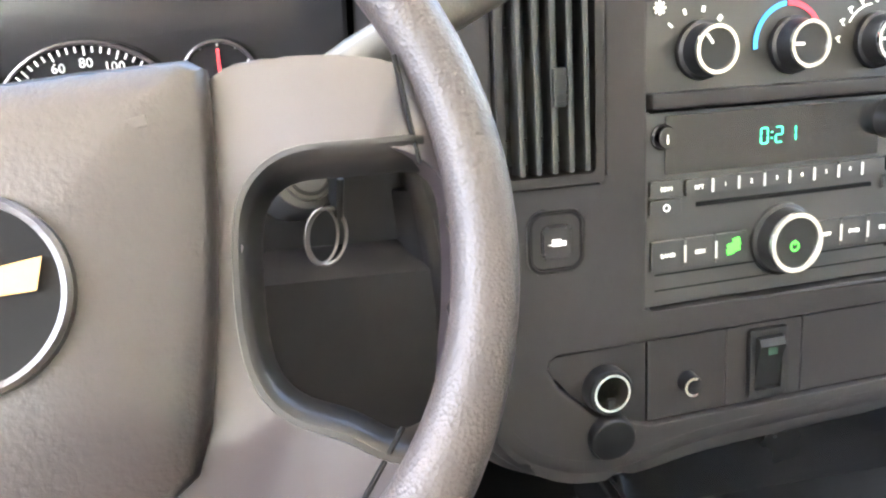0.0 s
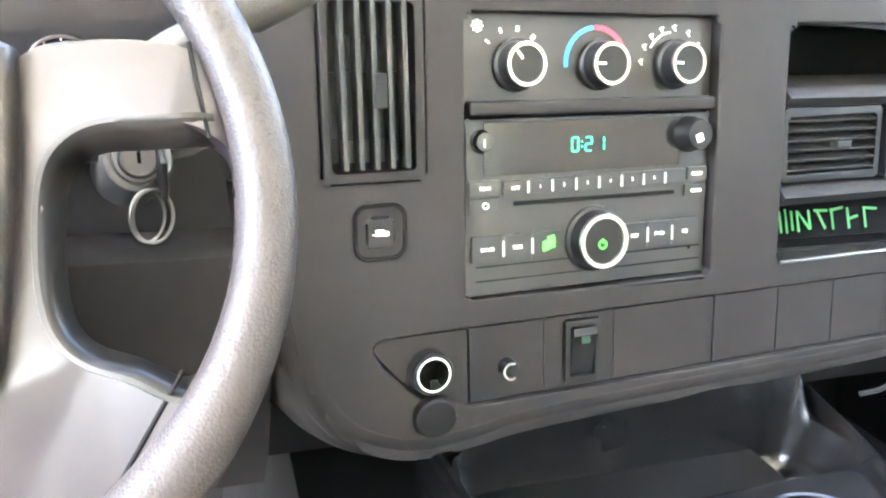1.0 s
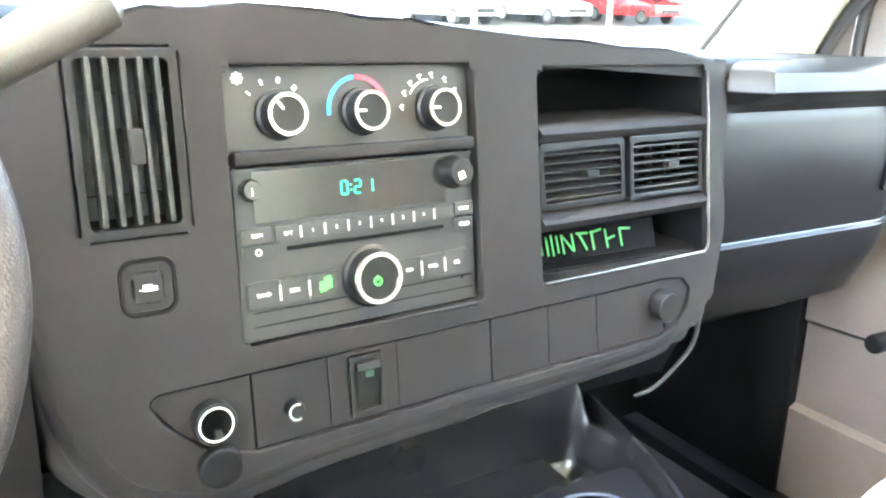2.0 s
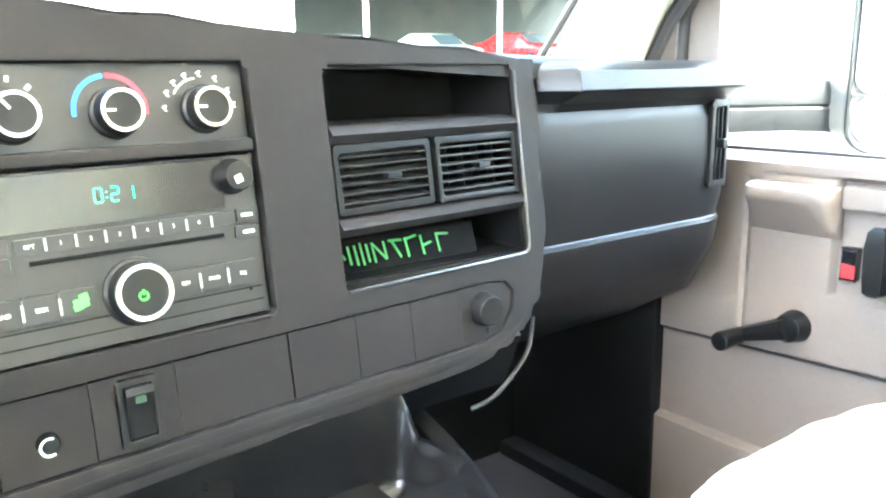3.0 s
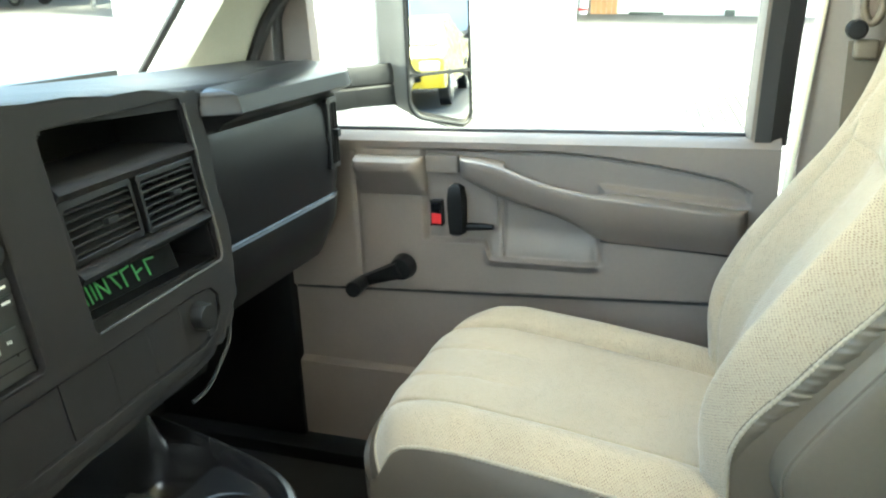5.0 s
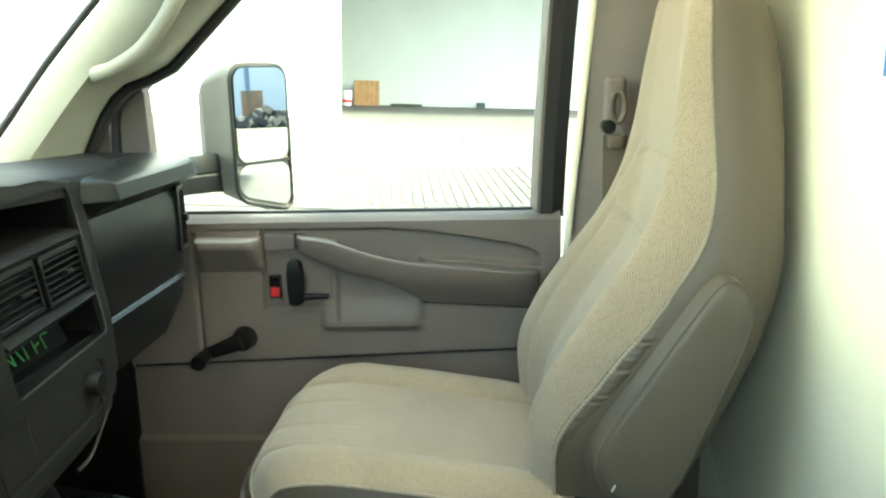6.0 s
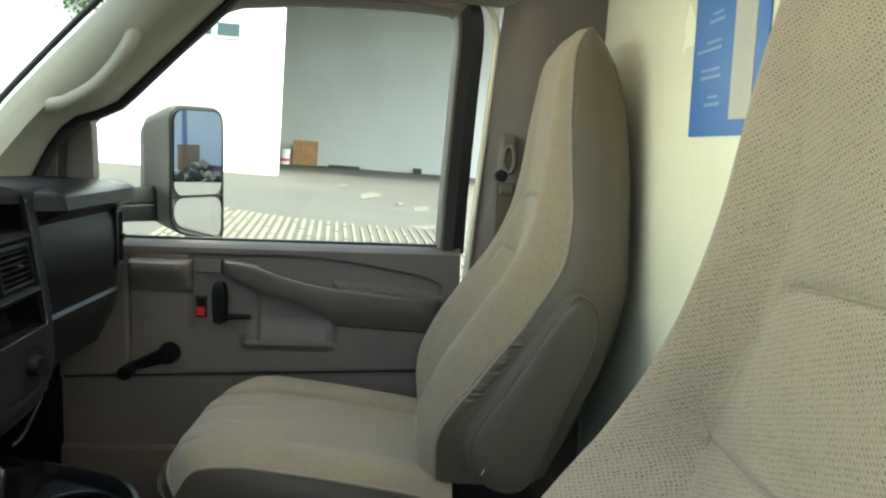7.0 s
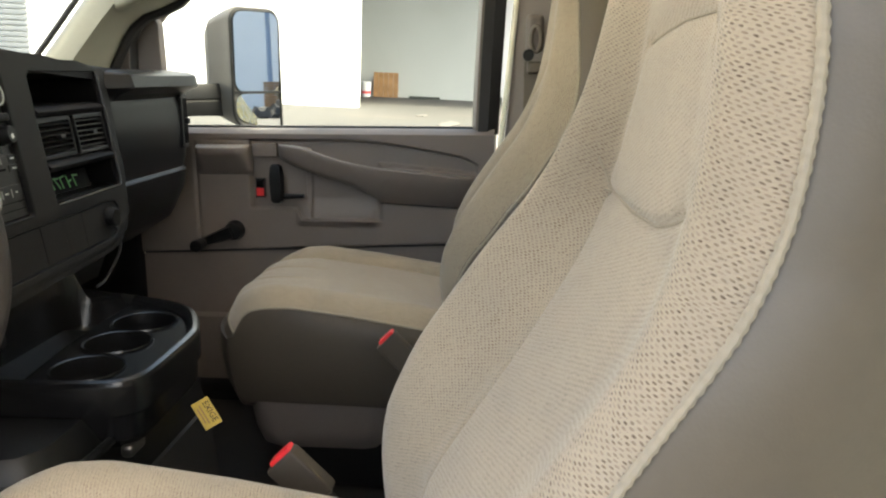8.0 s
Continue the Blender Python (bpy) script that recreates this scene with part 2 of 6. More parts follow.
def solid(name, bm, material, label, category="", kind="", group="", van=True):
    """A thing that is one mesh, given in the van's axes or in the yard's."""
    bmesh.ops.recalc_face_normals(bm, faces=bm.faces)
    me = bpy.data.meshes.new(name)
    bm.to_mesh(me)
    mid = sum((v.co for v in bm.verts), Vector()) / max(1, len(bm.verts))
    mid.z = min(v.co.z for v in bm.verts)
    bm.free()
    me.transform(Matrix.Translation(-mid))
    me.materials.append(material)
    me.shade_smooth()
    me.set_sharp_from_angle(angle=radians(38))
    ob = new(name, me)
    ob.matrix_world = (VAN if van else Matrix()) @ Matrix.Translation(mid)
    ORIGIN[ob] = mid
    return tagged(ob, label, category, group, kind)


def mesh():
    return bmesh.new()


def box(bm, lo, hi, bevel=0.0, seg=2, m=None):
    got = bmesh.ops.create_cube(bm, size=1.0)["verts"]
    lo, hi = Vector(lo), Vector(hi)
    for v in got:
        v.co = Vector([(lo[k] + hi[k]) / 2 + v.co[k] * (hi[k] - lo[k]) for k in range(3)])
    if bevel:
        edges = list({e for v in got for e in v.link_edges})
        got = list({v for f in bmesh.ops.bevel(bm, geom=edges, offset=bevel, segments=seg, profile=0.5, affect="EDGES")["faces"] for v in f.verts} | {v for v in got if v.is_valid})
    if m is not None:
        bmesh.ops.transform(bm, matrix=m, verts=[v for v in got if v.is_valid])
    return bm


def loft(bm, rings, round_ring=True, caps=True):
    rows = [[bm.verts.new(p) for p in ring] for ring in rings]
    n = len(rows[0])
    for a, b in zip(rows, rows[1:]):
        for k in range(n if round_ring else n - 1):
            j = (k + 1) % n
            bm.faces.new((a[k], a[j], b[j], b[k]))
    if caps and round_ring:
        bm.faces.new(rows[0][::-1])
        bm.faces.new(rows[-1])
    return bm


def axes_of(way):
    way = Vector(way).normalized()
    side = way.orthogonal().normalized()
    return way, side, way.cross(side)


def cyl(bm, p0, p1, r0, r1=None, n=24, edge=0.0):
    """A cylinder or cone from p0 to p1, with a rounded far edge."""
    r1 = r0 if r1 is None else r1
    p0, p1 = Vector(p0), Vector(p1)
    w, a, b = axes_of(p1 - p0)
    ring = lambda p, r: [p + r * (math.cos(2 * math.pi * k / n) * a + math.sin(2 * math.pi * k / n) * b) for k in range(n)]
    stops = [(p0, r0)]
    if edge:
        stops += [(p1 - w * edge, r1), (p1 - w * edge * 0.3, r1 - edge * 0.3), (p1, r1 - edge)]
    else:
        stops += [(p1, r1)]
    return loft(bm, [ring(p, r) for p, r in stops])


def tube(bm, pts, r, n=10, closed=False):
    """A round bar along points; r may change from point to point."""
    pts = [Vector(p) for p in pts]
    rs = r if isinstance(r, (list, tuple)) else [r] * len(pts)
    side = None
    rings = []
    for k, p in enumerate(pts):
        a = pts[k - 1] if (k or closed) else p
        b = pts[(k + 1) % len(pts)] if (k < len(pts) - 1 or closed) else p
        w = (b - a).normalized()
        side = w.orthogonal().normalized() if side is None else (side - w * side.dot(w)).normalized()
        up = w.cross(side)
        rings.append([p + rs[k] * (math.cos(2 * math.pi * j / n) * side + math.sin(2 * math.pi * j / n) * up) for j in range(n)])
    if closed:
        rings.append(rings[0])
        loft(bm, rings, caps=False)
        bmesh.ops.remove_doubles(bm, verts=bm.verts, dist=1e-6)
        return bm
    return loft(bm, rings)


def curve(pts, steps=8):
    """A smooth line through points."""
    pts = [Vector(p) for p in pts]
    out = []
    for k in range(len(pts) - 1):
        p0, p1, p2, p3 = pts[max(0, k - 1)], pts[k], pts[k + 1], pts[min(len(pts) - 1, k + 2)]
        for j in range(steps):
            t = j / steps
            out.append(0.5 * (2 * p1 + (p2 - p0) * t + (2 * p0 - 5 * p1 + 4 * p2 - p3) * t * t + (3 * p1 - p0 - 3 * p2 + p3) * t**3))
    return out + [pts[-1]]


def table(rows, x):
    """A value read from rows of (x, value), eased between them."""
    if x <= rows[0][0]:
        return rows[0][1]
    for (a, u), (b, v) in zip(rows, rows[1:]):
        if x <= b:
            return u + (v - u) * (x - a) / (b - a)
    return rows[-1][1]


def smooth_table(rows, x):
    e = 0.02
    return (table(rows, x - e) + 2 * table(rows, x) + table(rows, x + e)) / 4


def rrect(x0, x1, z0, z1, r, n=5):
    out = []
    for cx, cz, a in ((x1 - r, z1 - r, 0), (x0 + r, z1 - r, 90), (x0 + r, z0 + r, 180), (x1 - r, z0 + r, 270)):
        out += [(cx + r * math.cos(radians(a + 90 * k / n)), cz + r * math.sin(radians(a + 90 * k / n))) for k in range(n + 1)]
    return out


def chaikin(pts, rounds=2):
    """A closed outline with its corners cut round."""
    for _ in range(rounds):
        out = []
        for (a, b), (c, d) in zip(pts, pts[1:] + pts[:1]):
            out += [(a * 0.75 + c * 0.25, b * 0.75 + d * 0.25), (a * 0.25 + c * 0.75, b * 0.25 + d * 0.75)]
        pts = out
    return pts


def even(pts, step):
    """A closed outline with points at even steps."""
    ring = [Vector(p) for p in pts] + [Vector(pts[0])]
    run = [0.0]
    for a, b in zip(ring, ring[1:]):
        run.append(run[-1] + (b - a).length)
    n, out, k = max(6, int(run[-1] / step)), [], 0
    for j in range(n):
        d = run[-1] * j / n
        while run[k + 1] < d:
            k += 1
        out.append(tuple(ring[k].lerp(ring[k + 1], (d - run[k]) / max(1e-9, run[k + 1] - run[k]))))
    return out


def plate(bm, outer, holes, place, depth, bevel=0.0, back=False):
    """A sheet with holes: outlines in two numbers, laid into the world by place(u, v, d), d metres behind its front."""
    edges, loops = [], []
    for line in (outer, *holes):
        vs = [bm.verts.new(place(u, v, 0)) for u, v in line]
        loops.append(vs)
        edges += [bm.edges.new((a, b)) for a, b in zip(vs, vs[1:] + vs[:1])]
    bmesh.ops.triangle_fill(bm, use_beauty=True, edges=edges)
    for line, vs in zip((outer, *holes), loops):
        ws = [bm.verts.new(place(u, v, depth)) for u, v in line]
        for k in range(len(vs)):
            j = (k + 1) % len(vs)
            bm.faces.new((vs[k], vs[j], ws[j], ws[k]))
        if back and line is outer and not holes:
            bm.faces.new(ws)
    if bevel:
        bmesh.ops.bevel(bm, geom=[e for e in edges if e.is_valid], offset=bevel, segments=2, profile=0.6, affect="EDGES")
    return bm


def lettering(name, text, size, m, material, parent, label="", depth=0.0006):
    """Raised built-in lettering as a mesh, centred at the pose m (text along x, up y)."""
    cu = bpy.data.curves.new(name, "FONT")
    cu.body, cu.size, cu.extrude, cu.align_x, cu.align_y = text, size, depth, "CENTER", "CENTER"
    cu.resolution_u = 2
    tmp = new("lettering", cu)
    bpy.context.view_layer.update()
    me = bpy.data.meshes.new_from_object(tmp.evaluated_get(bpy.context.evaluated_depsgraph_get()))
    bpy.data.objects.remove(tmp)
    bm = mesh()
    bm.from_mesh(me)
    bm.transform(m)
    return part(name, bm, material, parent, label)


# ---- yard and cab shell ----
def structure(name, bm, material, label, van=True):
    return solid(name, bm, material, label, kind="structure", van=van)


YARD = -0.56
bm = mesh()
bmesh.ops.create_grid(bm, x_segments=8, y_segments=8, size=600)
bm.transform(Matrix.Translation((0, 0, YARD)))
structure("ground", bm, CONCRETE, "worn pale grey concrete yard with darker stains", van=False)

FLOOR, BACK, ROOF = 0.12, -0.93, 1.41
structure("floor", box(mesh(), (-0.93, BACK, FLOOR - 0.05), (0.97, 0.62, FLOOR)), RUBBER, "black rubber cab floor mat")
structure("wall_back", box(mesh(), (-0.99, BACK - 0.04, FLOOR), (0.99, BACK, ROOF + 0.02)), CREAM, "cream painted steel partition behind the seats")
structure("wall_front", box(mesh(), (-0.93, 0.62, FLOOR - 0.05), (0.97, 0.66, 0.93)), BLACK, "dark fire wall under the dashboard")
bm = mesh()
loft(bm, [[(x, y, ROOF + 0.05 - 0.05 * (x / 0.9) ** 2 + dz) for x in np.linspace(-0.86, 0.86, 17)] for y, dz in ((BACK, 0), (-0.05, 0), (0.0, -0.03))], round_ring=False)
bmesh.ops.solidify(bm, geom=bm.faces[:], thickness=-0.03)
structure("ceiling", bm, HEADLINER, "tan felt headliner under the roof")

# load box behind the partition
bm = box(mesh(), (-0.98, -3.3, -0.1), (0.98, -0.98, 1.75), 0.02)
structure("load_box", bm, WHITE, "plain white box body behind the cab")

# windscreen with its frame
bm = mesh()
low = [(x, 0.64 - 0.16 * (x / 0.86) ** 2, 0.93) for x in np.linspace(-0.86, 0.86, 15)]
top = [(x * 0.9, 0.06 - 0.06 * (x / 0.86) ** 2, 1.385) for x in np.linspace(-0.86, 0.86, 15)]
loft(bm, [[Vector(a).lerp(Vector(b), t) for a, b in zip(low, top)] for t in np.linspace(0, 1, 7)], round_ring=False)
glass = structure("windscreen", bm, PANE, "clear raked windscreen glass")
if sum(f.normal.y for f in glass.data.polygons) > 0:
    glass.data.flip_normals()
structure("cowl", box(mesh(), (-0.93, 0.6, 0.84), (0.95, 0.72, 0.905), 0.01), BLACK, "black cowl under the windscreen")


def pillar_trim(name, sx, label):
    """The raked windscreen pillar with its moulded inner trim."""
    ob = thing(name, (sx * 0.88, 0.3, 0.9), label, "pillar", kind="structure")
    rings = []
    for z in np.linspace(0.86, 1.42, 20):
        y = smooth_table([(0.84, 0.475), (0.95, 0.382), (1.02, 0.32), (1.1, 0.252), (1.2, 0.155), (1.3, 0.045), (1.42, -0.09)], z)
        x = 0.80 - 0.03 * max(0.0, (z - 1.2) / 0.2)
        ring = [(0.0, 0.0, 0.0), (-0.014, -0.012, -0.014), (-0.014, -0.038, -0.038), (0.005, -0.066, -0.062), (0.05, -0.082, -0.076), (0.125, -0.08, -0.072), (0.15, -0.01, -0.005), (0.10, 0.02, 0.02), (0.02, 0.012, 0.012)]
        thin = smooth_table([(0.86, 1.0), (0.95, 1.0), (1.0, 0.75), (1.08, 0.55), (1.13, 0.6), (1.17, 1.0), (1.42, 1.0)], z)
        rings.append([(sx * (x + a), y + b * (thin if k in (3, 4, 5) else 1), z + c * (thin if k in (3, 4, 5) else 1)) for k, (a, b, c) in enumerate(ring)])
    part("glass_seal", tube(mesh(), [Vector(r[-1]) + Vector((-sx * 0.016, 0.004, 0.004)) for r in rings], 0.007, 8), RUBBER, ob)
    part("trim", loft(mesh(), rings), PILLAR, ob)
    part("door_seal", tube(mesh(), [Vector(r[5]) + Vector((0, -0.005, -0.005)) for r in rings[1:]], 0.013, 8), RUBBER, ob, "black rubber seal along the door opening")
    return ob


pillar_trim("pillar_right", 1, "beige moulded windscreen pillar trim with a grab handle")
pillar_trim("pillar_left", -1, "beige moulded windscreen pillar trim")

# grab handle on the passenger's pillar
grab = thing("grab_handle", (0.83, 0.2, 1.1), "beige moulded grab handle on the windscreen pillar", "grab handle")
line = curve([(0.865, 0.24, 1.112), (0.84, 0.208, 1.1), (0.81, 0.183, 1.097), (0.78, 0.155, 1.099), (0.768, 0.127, 1.106), (0.764, 0.076, 1.135), (0.764, 0.036, 1.177), (0.77, 0.014, 1.212), (0.79, 0.008, 1.238), (0.83, 0.016, 1.258), (0.855, 0.035, 1.268)], 6)
part("grip", tube(mesh(), line, [0.0138 + 0.013 * (abs(k / (len(line) - 1) - 0.5) * 2) ** 3 for k in range(len(line))], 12), PILLAR, grab)

# door frame and side header, both sides; the sill under the open driver's doorway
for sx, nm in ((1, "right"), (-1, "left")):
    bm = mesh()
    rings = []
    for y, z, x in ((-0.9, 1.36, 0.94), (-0.62, 1.375, 0.93), (-0.3, 1.375, 0.91), (-0.15, 1.365, 0.895), (-0.02, 1.34, 0.88)):
        rings.append([(sx * (x - 0.075), y, z + 0.05), (sx * (x - 0.06), y, z - 0.01), (sx * (x - 0.01), y, z - 0.03), (sx * (x + 0.05), y, z - 0.02), (sx * (x + 0.06), y, z + 0.06)])
    structure("roof_rail_" + nm, loft(bm, rings), HEADLINER, "tan trim along the roof side above the door")
    # Right sill is near black: the deep footwell shade is put into its colour.
    structure("sill_" + nm, box(mesh(), (min(sx * 0.9, sx * 1.0), BACK, FLOOR - 0.1), (max(sx * 0.9, sx * 1.0), 0.62, FLOOR + 0.03), 0.01), BLACK if sx > 0 else WHITE, "door sill under the doorway, the right one darkened for shade")
    cx0, cy0 = (0.945, 0.247) if sx > 0 else (0.91, 0.2)
    structure("cheek_" + nm, box(mesh(), (min(sx * cx0, sx * 1.0), cy0, FLOOR), (max(sx * cx0, sx * 1.0), 0.66, 0.86), 0.015), BLACK, "dark lower pillar panel in front of the door")
    bm = mesh()
    rings = []
    for z in np.linspace(FLOOR, 1.37, 16):
        f = (-0.665 if sx > 0 else -0.84) - 0.05 * max(0, (z - 0.75) / 0.6)
        x = 0.985 - 0.06 * max(0, (z - 0.8) / 0.6) ** 1.5
        rings.append([(sx * (x + 0.03), f - 0.01, z), (sx * (x - 0.015), f - 0.012, z), (sx * (x - 0.045), max(BACK + 0.01, f - 0.05), z), (sx * (x - 0.075), max(BACK + 0.008, f - 0.085), z), (sx * (x - 0.085), max(BACK + 0.005, f - 0.15), z),
                      (sx * (x - 0.1), BACK + 0.001, z), (sx * (x + 0.03), BACK + 0.001, z)])
    structure("pillar_b_" + nm, loft(bm, rings), TAN, "grey-tan moulded pillar trim behind the door")


# ---- dashboard ----
def dash_y(x, z):
    return 0.005 + 0.15 * (z - 0.845) + 0.078 * x


def on_dash(u, v, d=0.0):
    return Vector((u, dash_y(u, v) + d, v))


DASH_OUT = Vector((0.078, -1, 0.15)).normalized()


def dash_pose(u, v, d=0.0):
    """A pose on the dash face: x along it, y up it, z out of it towards the seats."""
    ex = Vector((1, 0.078, 0)).normalized()
    ez = DASH_OUT
    ey = ez.cross(ex).normalized()
    m = Matrix((ex, ey, ez)).transposed().to_4x4()
    return Matrix.Translation(on_dash(u, v, d)) @ m


dashboard = thing("dashboard", (0.1, 0.3, 0.6), "charcoal grained plastic dashboard with vents, cubbies and switch panel", "dashboard", kind="structure")
TOPLINE = [(-0.27, 0.975), (-0.183, 0.984), (-0.107, 0.993), (0.029, 0.986), (0.207, 0.971), (0.458, 0.955)]
outline = [(-0.272, 0.965)] + [(x, z) for x, z in TOPLINE[1:]] + [(0.462, 0.94), (0.457, 0.76), (0.447, 0.71), (0.425, 0.680), (0.395, 0.657), (0.355, 0.646), (0.31, 0.642), (0.1, 0.640), (-0.06, 0.638), (-0.1, 0.632), (-0.145, 0.629), (-0.175, 0.636),
           (-0.198, 0.651), (-0.217, 0.675), (-0.230, 0.705), (-0.243, 0.76), (-0.258, 0.86)]
RADIO_HOLE = rrect(-0.107, 0.116, 0.741, 0.950, 0.006)
POCKET = rrect(0.188, 0.430, 0.744, 0.946, 0.007)
VENT_L = rrect(-0.212, -0.137, 0.835, 0.963, 0.005)
STRIP = [(u + 0.004, 0.7215 - (0.7205 - v) * 0.93) for u, v in ((-0.1805, 0.706), (-0.1838, 0.712), (-0.1825, 0.7185), (-0.177, 0.722), (0.36, 0.722), (0.385, 0.718), (0.396, 0.705), (0.392, 0.685), (0.375, 0.665), (0.345, 0.656), (-0.108, 0.656), (-0.15, 0.672), (-0.176, 0.698))]
TRAILER = rrect(-0.191, -0.154, 0.782, 0.820, 0.009)
bm = plate(mesh(), chaikin(outline, 2), [RADIO_HOLE, POCKET, VENT_L, STRIP, TRAILER], on_dash, 0.045, bevel=0.003)
part("fascia", bm, DASH, dashboard)

# rolled lower edge of the fascia
low = curve([(-0.268, 0, 0.93), (-0.258, 0, 0.86), (-0.243, 0, 0.76), (-0.232, 0, 0.705), (-0.217, 0, 0.672), (-0.193, 0, 0.648), (-0.15, 0, 0.632), (-0.1, 0, 0.634), (-0.05, 0, 0.640), (0.1, 0, 0.642), (0.31, 0, 0.644), (0.37, 0, 0.652), (0.41, 0, 0.670), (0.44, 0, 0.708), (0.454, 0, 0.76), (0.459, 0, 0.85), (0.461, 0, 0.935)], 5)
rings = []
for k, p in enumerate(low):
    a, b = low[max(0, k - 1)], low[min(len(low) - 1, k + 1)]
    n = Vector(((b - a).z, 0, -(b - a).x)).normalized()
    y = dash_y(p.x, p.z)
    rings.append([Vector((p.x, y + 0.001, p.z)) + n * o + Vector((0, d, 0)) for o, d in ((-0.012, 0.0005), (-0.004, -0.001), (0.006, 0.004), (0.012, 0.016), (0.012, 0.04), (0.004, 0.07), (-0.012, 0.07))])
part("lower_lip", loft(mesh(), rings), DASH, dashboard)

# side of the console, turning back from the fascia towards the driver's footwell
edge = curve([(-0.256, 0, 0.84), (-0.243, 0, 0.76), (-0.232, 0, 0.705), (-0.217, 0, 0.672), (-0.193, 0, 0.648), (-0.15, 0, 0.632), (-0.12, 0, 0.633)], 6)
rings = []
for k, p in enumerate(edge):
    a, b = edge[max(0, k - 1)], edge[min(len(edge) - 1, k + 1)]
    n = Vector(((b - a).z, 0, -(b - a).x)).normalized()
    rings.append([Vector((p.x, dash_y(p.x, p.z), p.z)) + n * o + Vector((0, d, 0)) for o, d in ((0.004, 0.008), (0.014, 0.016), (0.022, 0.03), (0.032, 0.055), (0.044, 0.1), (0.05, 0.16), (0.0, 0.16), (0.0, 0.02))])
part("console_side", loft(mesh(), rings), DASH, dashboard)

# top pad of the dashboard, from the fascia to the glass
rings = []
for x in np.linspace(-0.88, 0.9, 40):
    zt = smooth_table([(-0.9, 0.975), (-0.7, 0.985), (-0.66, 1.03), (-0.47, 1.055), (-0.3, 1.03), (-0.25, 0.985), (-0.18, 0.986), (-0.107, 0.994), (0.03, 0.987), (0.207, 0.972), (0.458, 0.956), (0.6, 0.95), (0.9, 0.945)], x)
    yf = dash_y(x, zt) if x > -0.26 else -0.01
    if x > 0.46:
        yf = 0.06
    yb = 0.63 - 0.17 * (x / 0.88) ** 2
    rings.append([(x, yf + 0.002, zt - 0.025), (x, yf + 0.003, zt - 0.008), (x, yf + 0.012, zt), (x, yf + 0.06, zt + 0.004), (x, (yf + yb) / 2, zt + 0.005 - (zt - 0.95) * 0.3), (x, yb, 0.935), (x, yb, 0.91), (x, yf + 0.05, zt - 0.022)])
part("top_pad", loft(mesh(), rings), DASH, dashboard)

# instrument hood: dark opening round the dials
hood = plate(mesh(), rrect(-0.70, -0.262, 0.856, 1.04, 0.045), [rrect(-0.665, -0.285, 0.863, 1.022, 0.04)], lambda u, v, d: Vector((u, -0.012 + d + (v - 0.9) * 0.15, v)), 0.09, 0.006)
part("instrument_hood", hood, DASH, dashboard)
# Near-black sheet: the shade behind the dials is put into its colour.
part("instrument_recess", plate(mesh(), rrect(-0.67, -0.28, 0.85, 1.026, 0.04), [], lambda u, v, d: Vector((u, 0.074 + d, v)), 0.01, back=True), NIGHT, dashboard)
part("column_surround", loft(mesh(), [[(x, 0.008, 0.862), (x, 0.008, 0.83), (x, 0.008, 0.805), (x, 0.014, 0.79), (x, 0.05, 0.79), (x, 0.05, 0.862)] for x in np.linspace(-0.70, -0.262, 6)]), DASH, dashboard)
part("driver_lower_panel", loft(mesh(), [[(x, 0.02, 0.81), (x, -0.015, 0.79), (x, -0.02, 0.70), (x, 0.04, 0.60), (x, 0.12, 0.52), (x, 0.3, 0.5), (x, 0.3, 0.81)] for x in np.linspace(-0.88, -0.252, 6)]), DASH, dashboard)
part("under_dash", loft(mesh(), [[(x, 0.07, 0.63), (x, 0.1, 0.56), (x, 0.3, 0.5), (x, 0.6, 0.5), (x, 0.6, 0.72), (x, 0.18, 0.72)] for x in (-0.26, 0.46)]), BLACK, dashboard)

# dials
cluster = thing("instrument_cluster", (-0.47, 0.06, 0.9), "dark instrument cluster with round silver-rimmed dials and red needle", "instrument cluster")
part("backplate", box(mesh(), (-0.66, 0.058, 0.86), (-0.29, 0.07, 1.01), 0.004), GLOSS, cluster)


def dial(cx, cz, r, marks, numbers, needle):
    """One round dial under the hood: rim, ticks, numbers and needle."""
    c = Vector((cx, 0.052, cz))
    face = part("dial_face", cyl(mesh(), c + Vector((0, 0.004, 0)), c, r, n=40), GLOSS, cluster)
    ring = [c + Vector((r * math.cos(a), -0.002, r * math.sin(a))) for a in np.linspace(0, 2 * math.pi, 49)[:-1]]
    part("dial_rim", tube(mesh(), ring, 0.0013, 8, True), SPOKE, cluster)
    for a in marks:
        t = pose(c.x, c.y - 0.001, c.z, 0, a, 0)
        part("tick", box(mesh(), (-0.0005, -0.0006, r * (0.87 if a % 20 == 0 else 0.9)), (0.0005, 0.0002, r * 0.96), m=t), DIM, face)
    for a, s in numbers:
        p = c + Vector((math.sin(radians(a)) * r * 0.79, -0.001, math.cos(radians(a)) * r * 0.79))
        lettering("number", s, r * 0.14, Matrix.Translation(p) @ pose(0, 0, 0, 90), DIM, face)
    part("needle", box(mesh(), (-0.0009, -0.003, -0.004), (0.0009, -0.0015, r * 0.8), m=pose(c.x, c.y, c.z, 0, needle, 0)), REDP, cluster, "red needle")


dial(-0.449, 0.871, 0.059, range(-80, 81, 5), ((-20, "60"), (0, "80"), (20, "100"), (-40, "40"), (40, "120")), -125)
dial(-0.372, 0.905, 0.0225, range(-60, 61, 30), (), 0)
dial(-0.526, 0.905, 0.0225, range(-60, 61, 30), (), -40)

# vertical vent and tow button beside the wheel, set a little above the drawn openings
def on_vent(u, v, d=0.0):
    return on_dash(u + 0.001, v + 0.005, d)


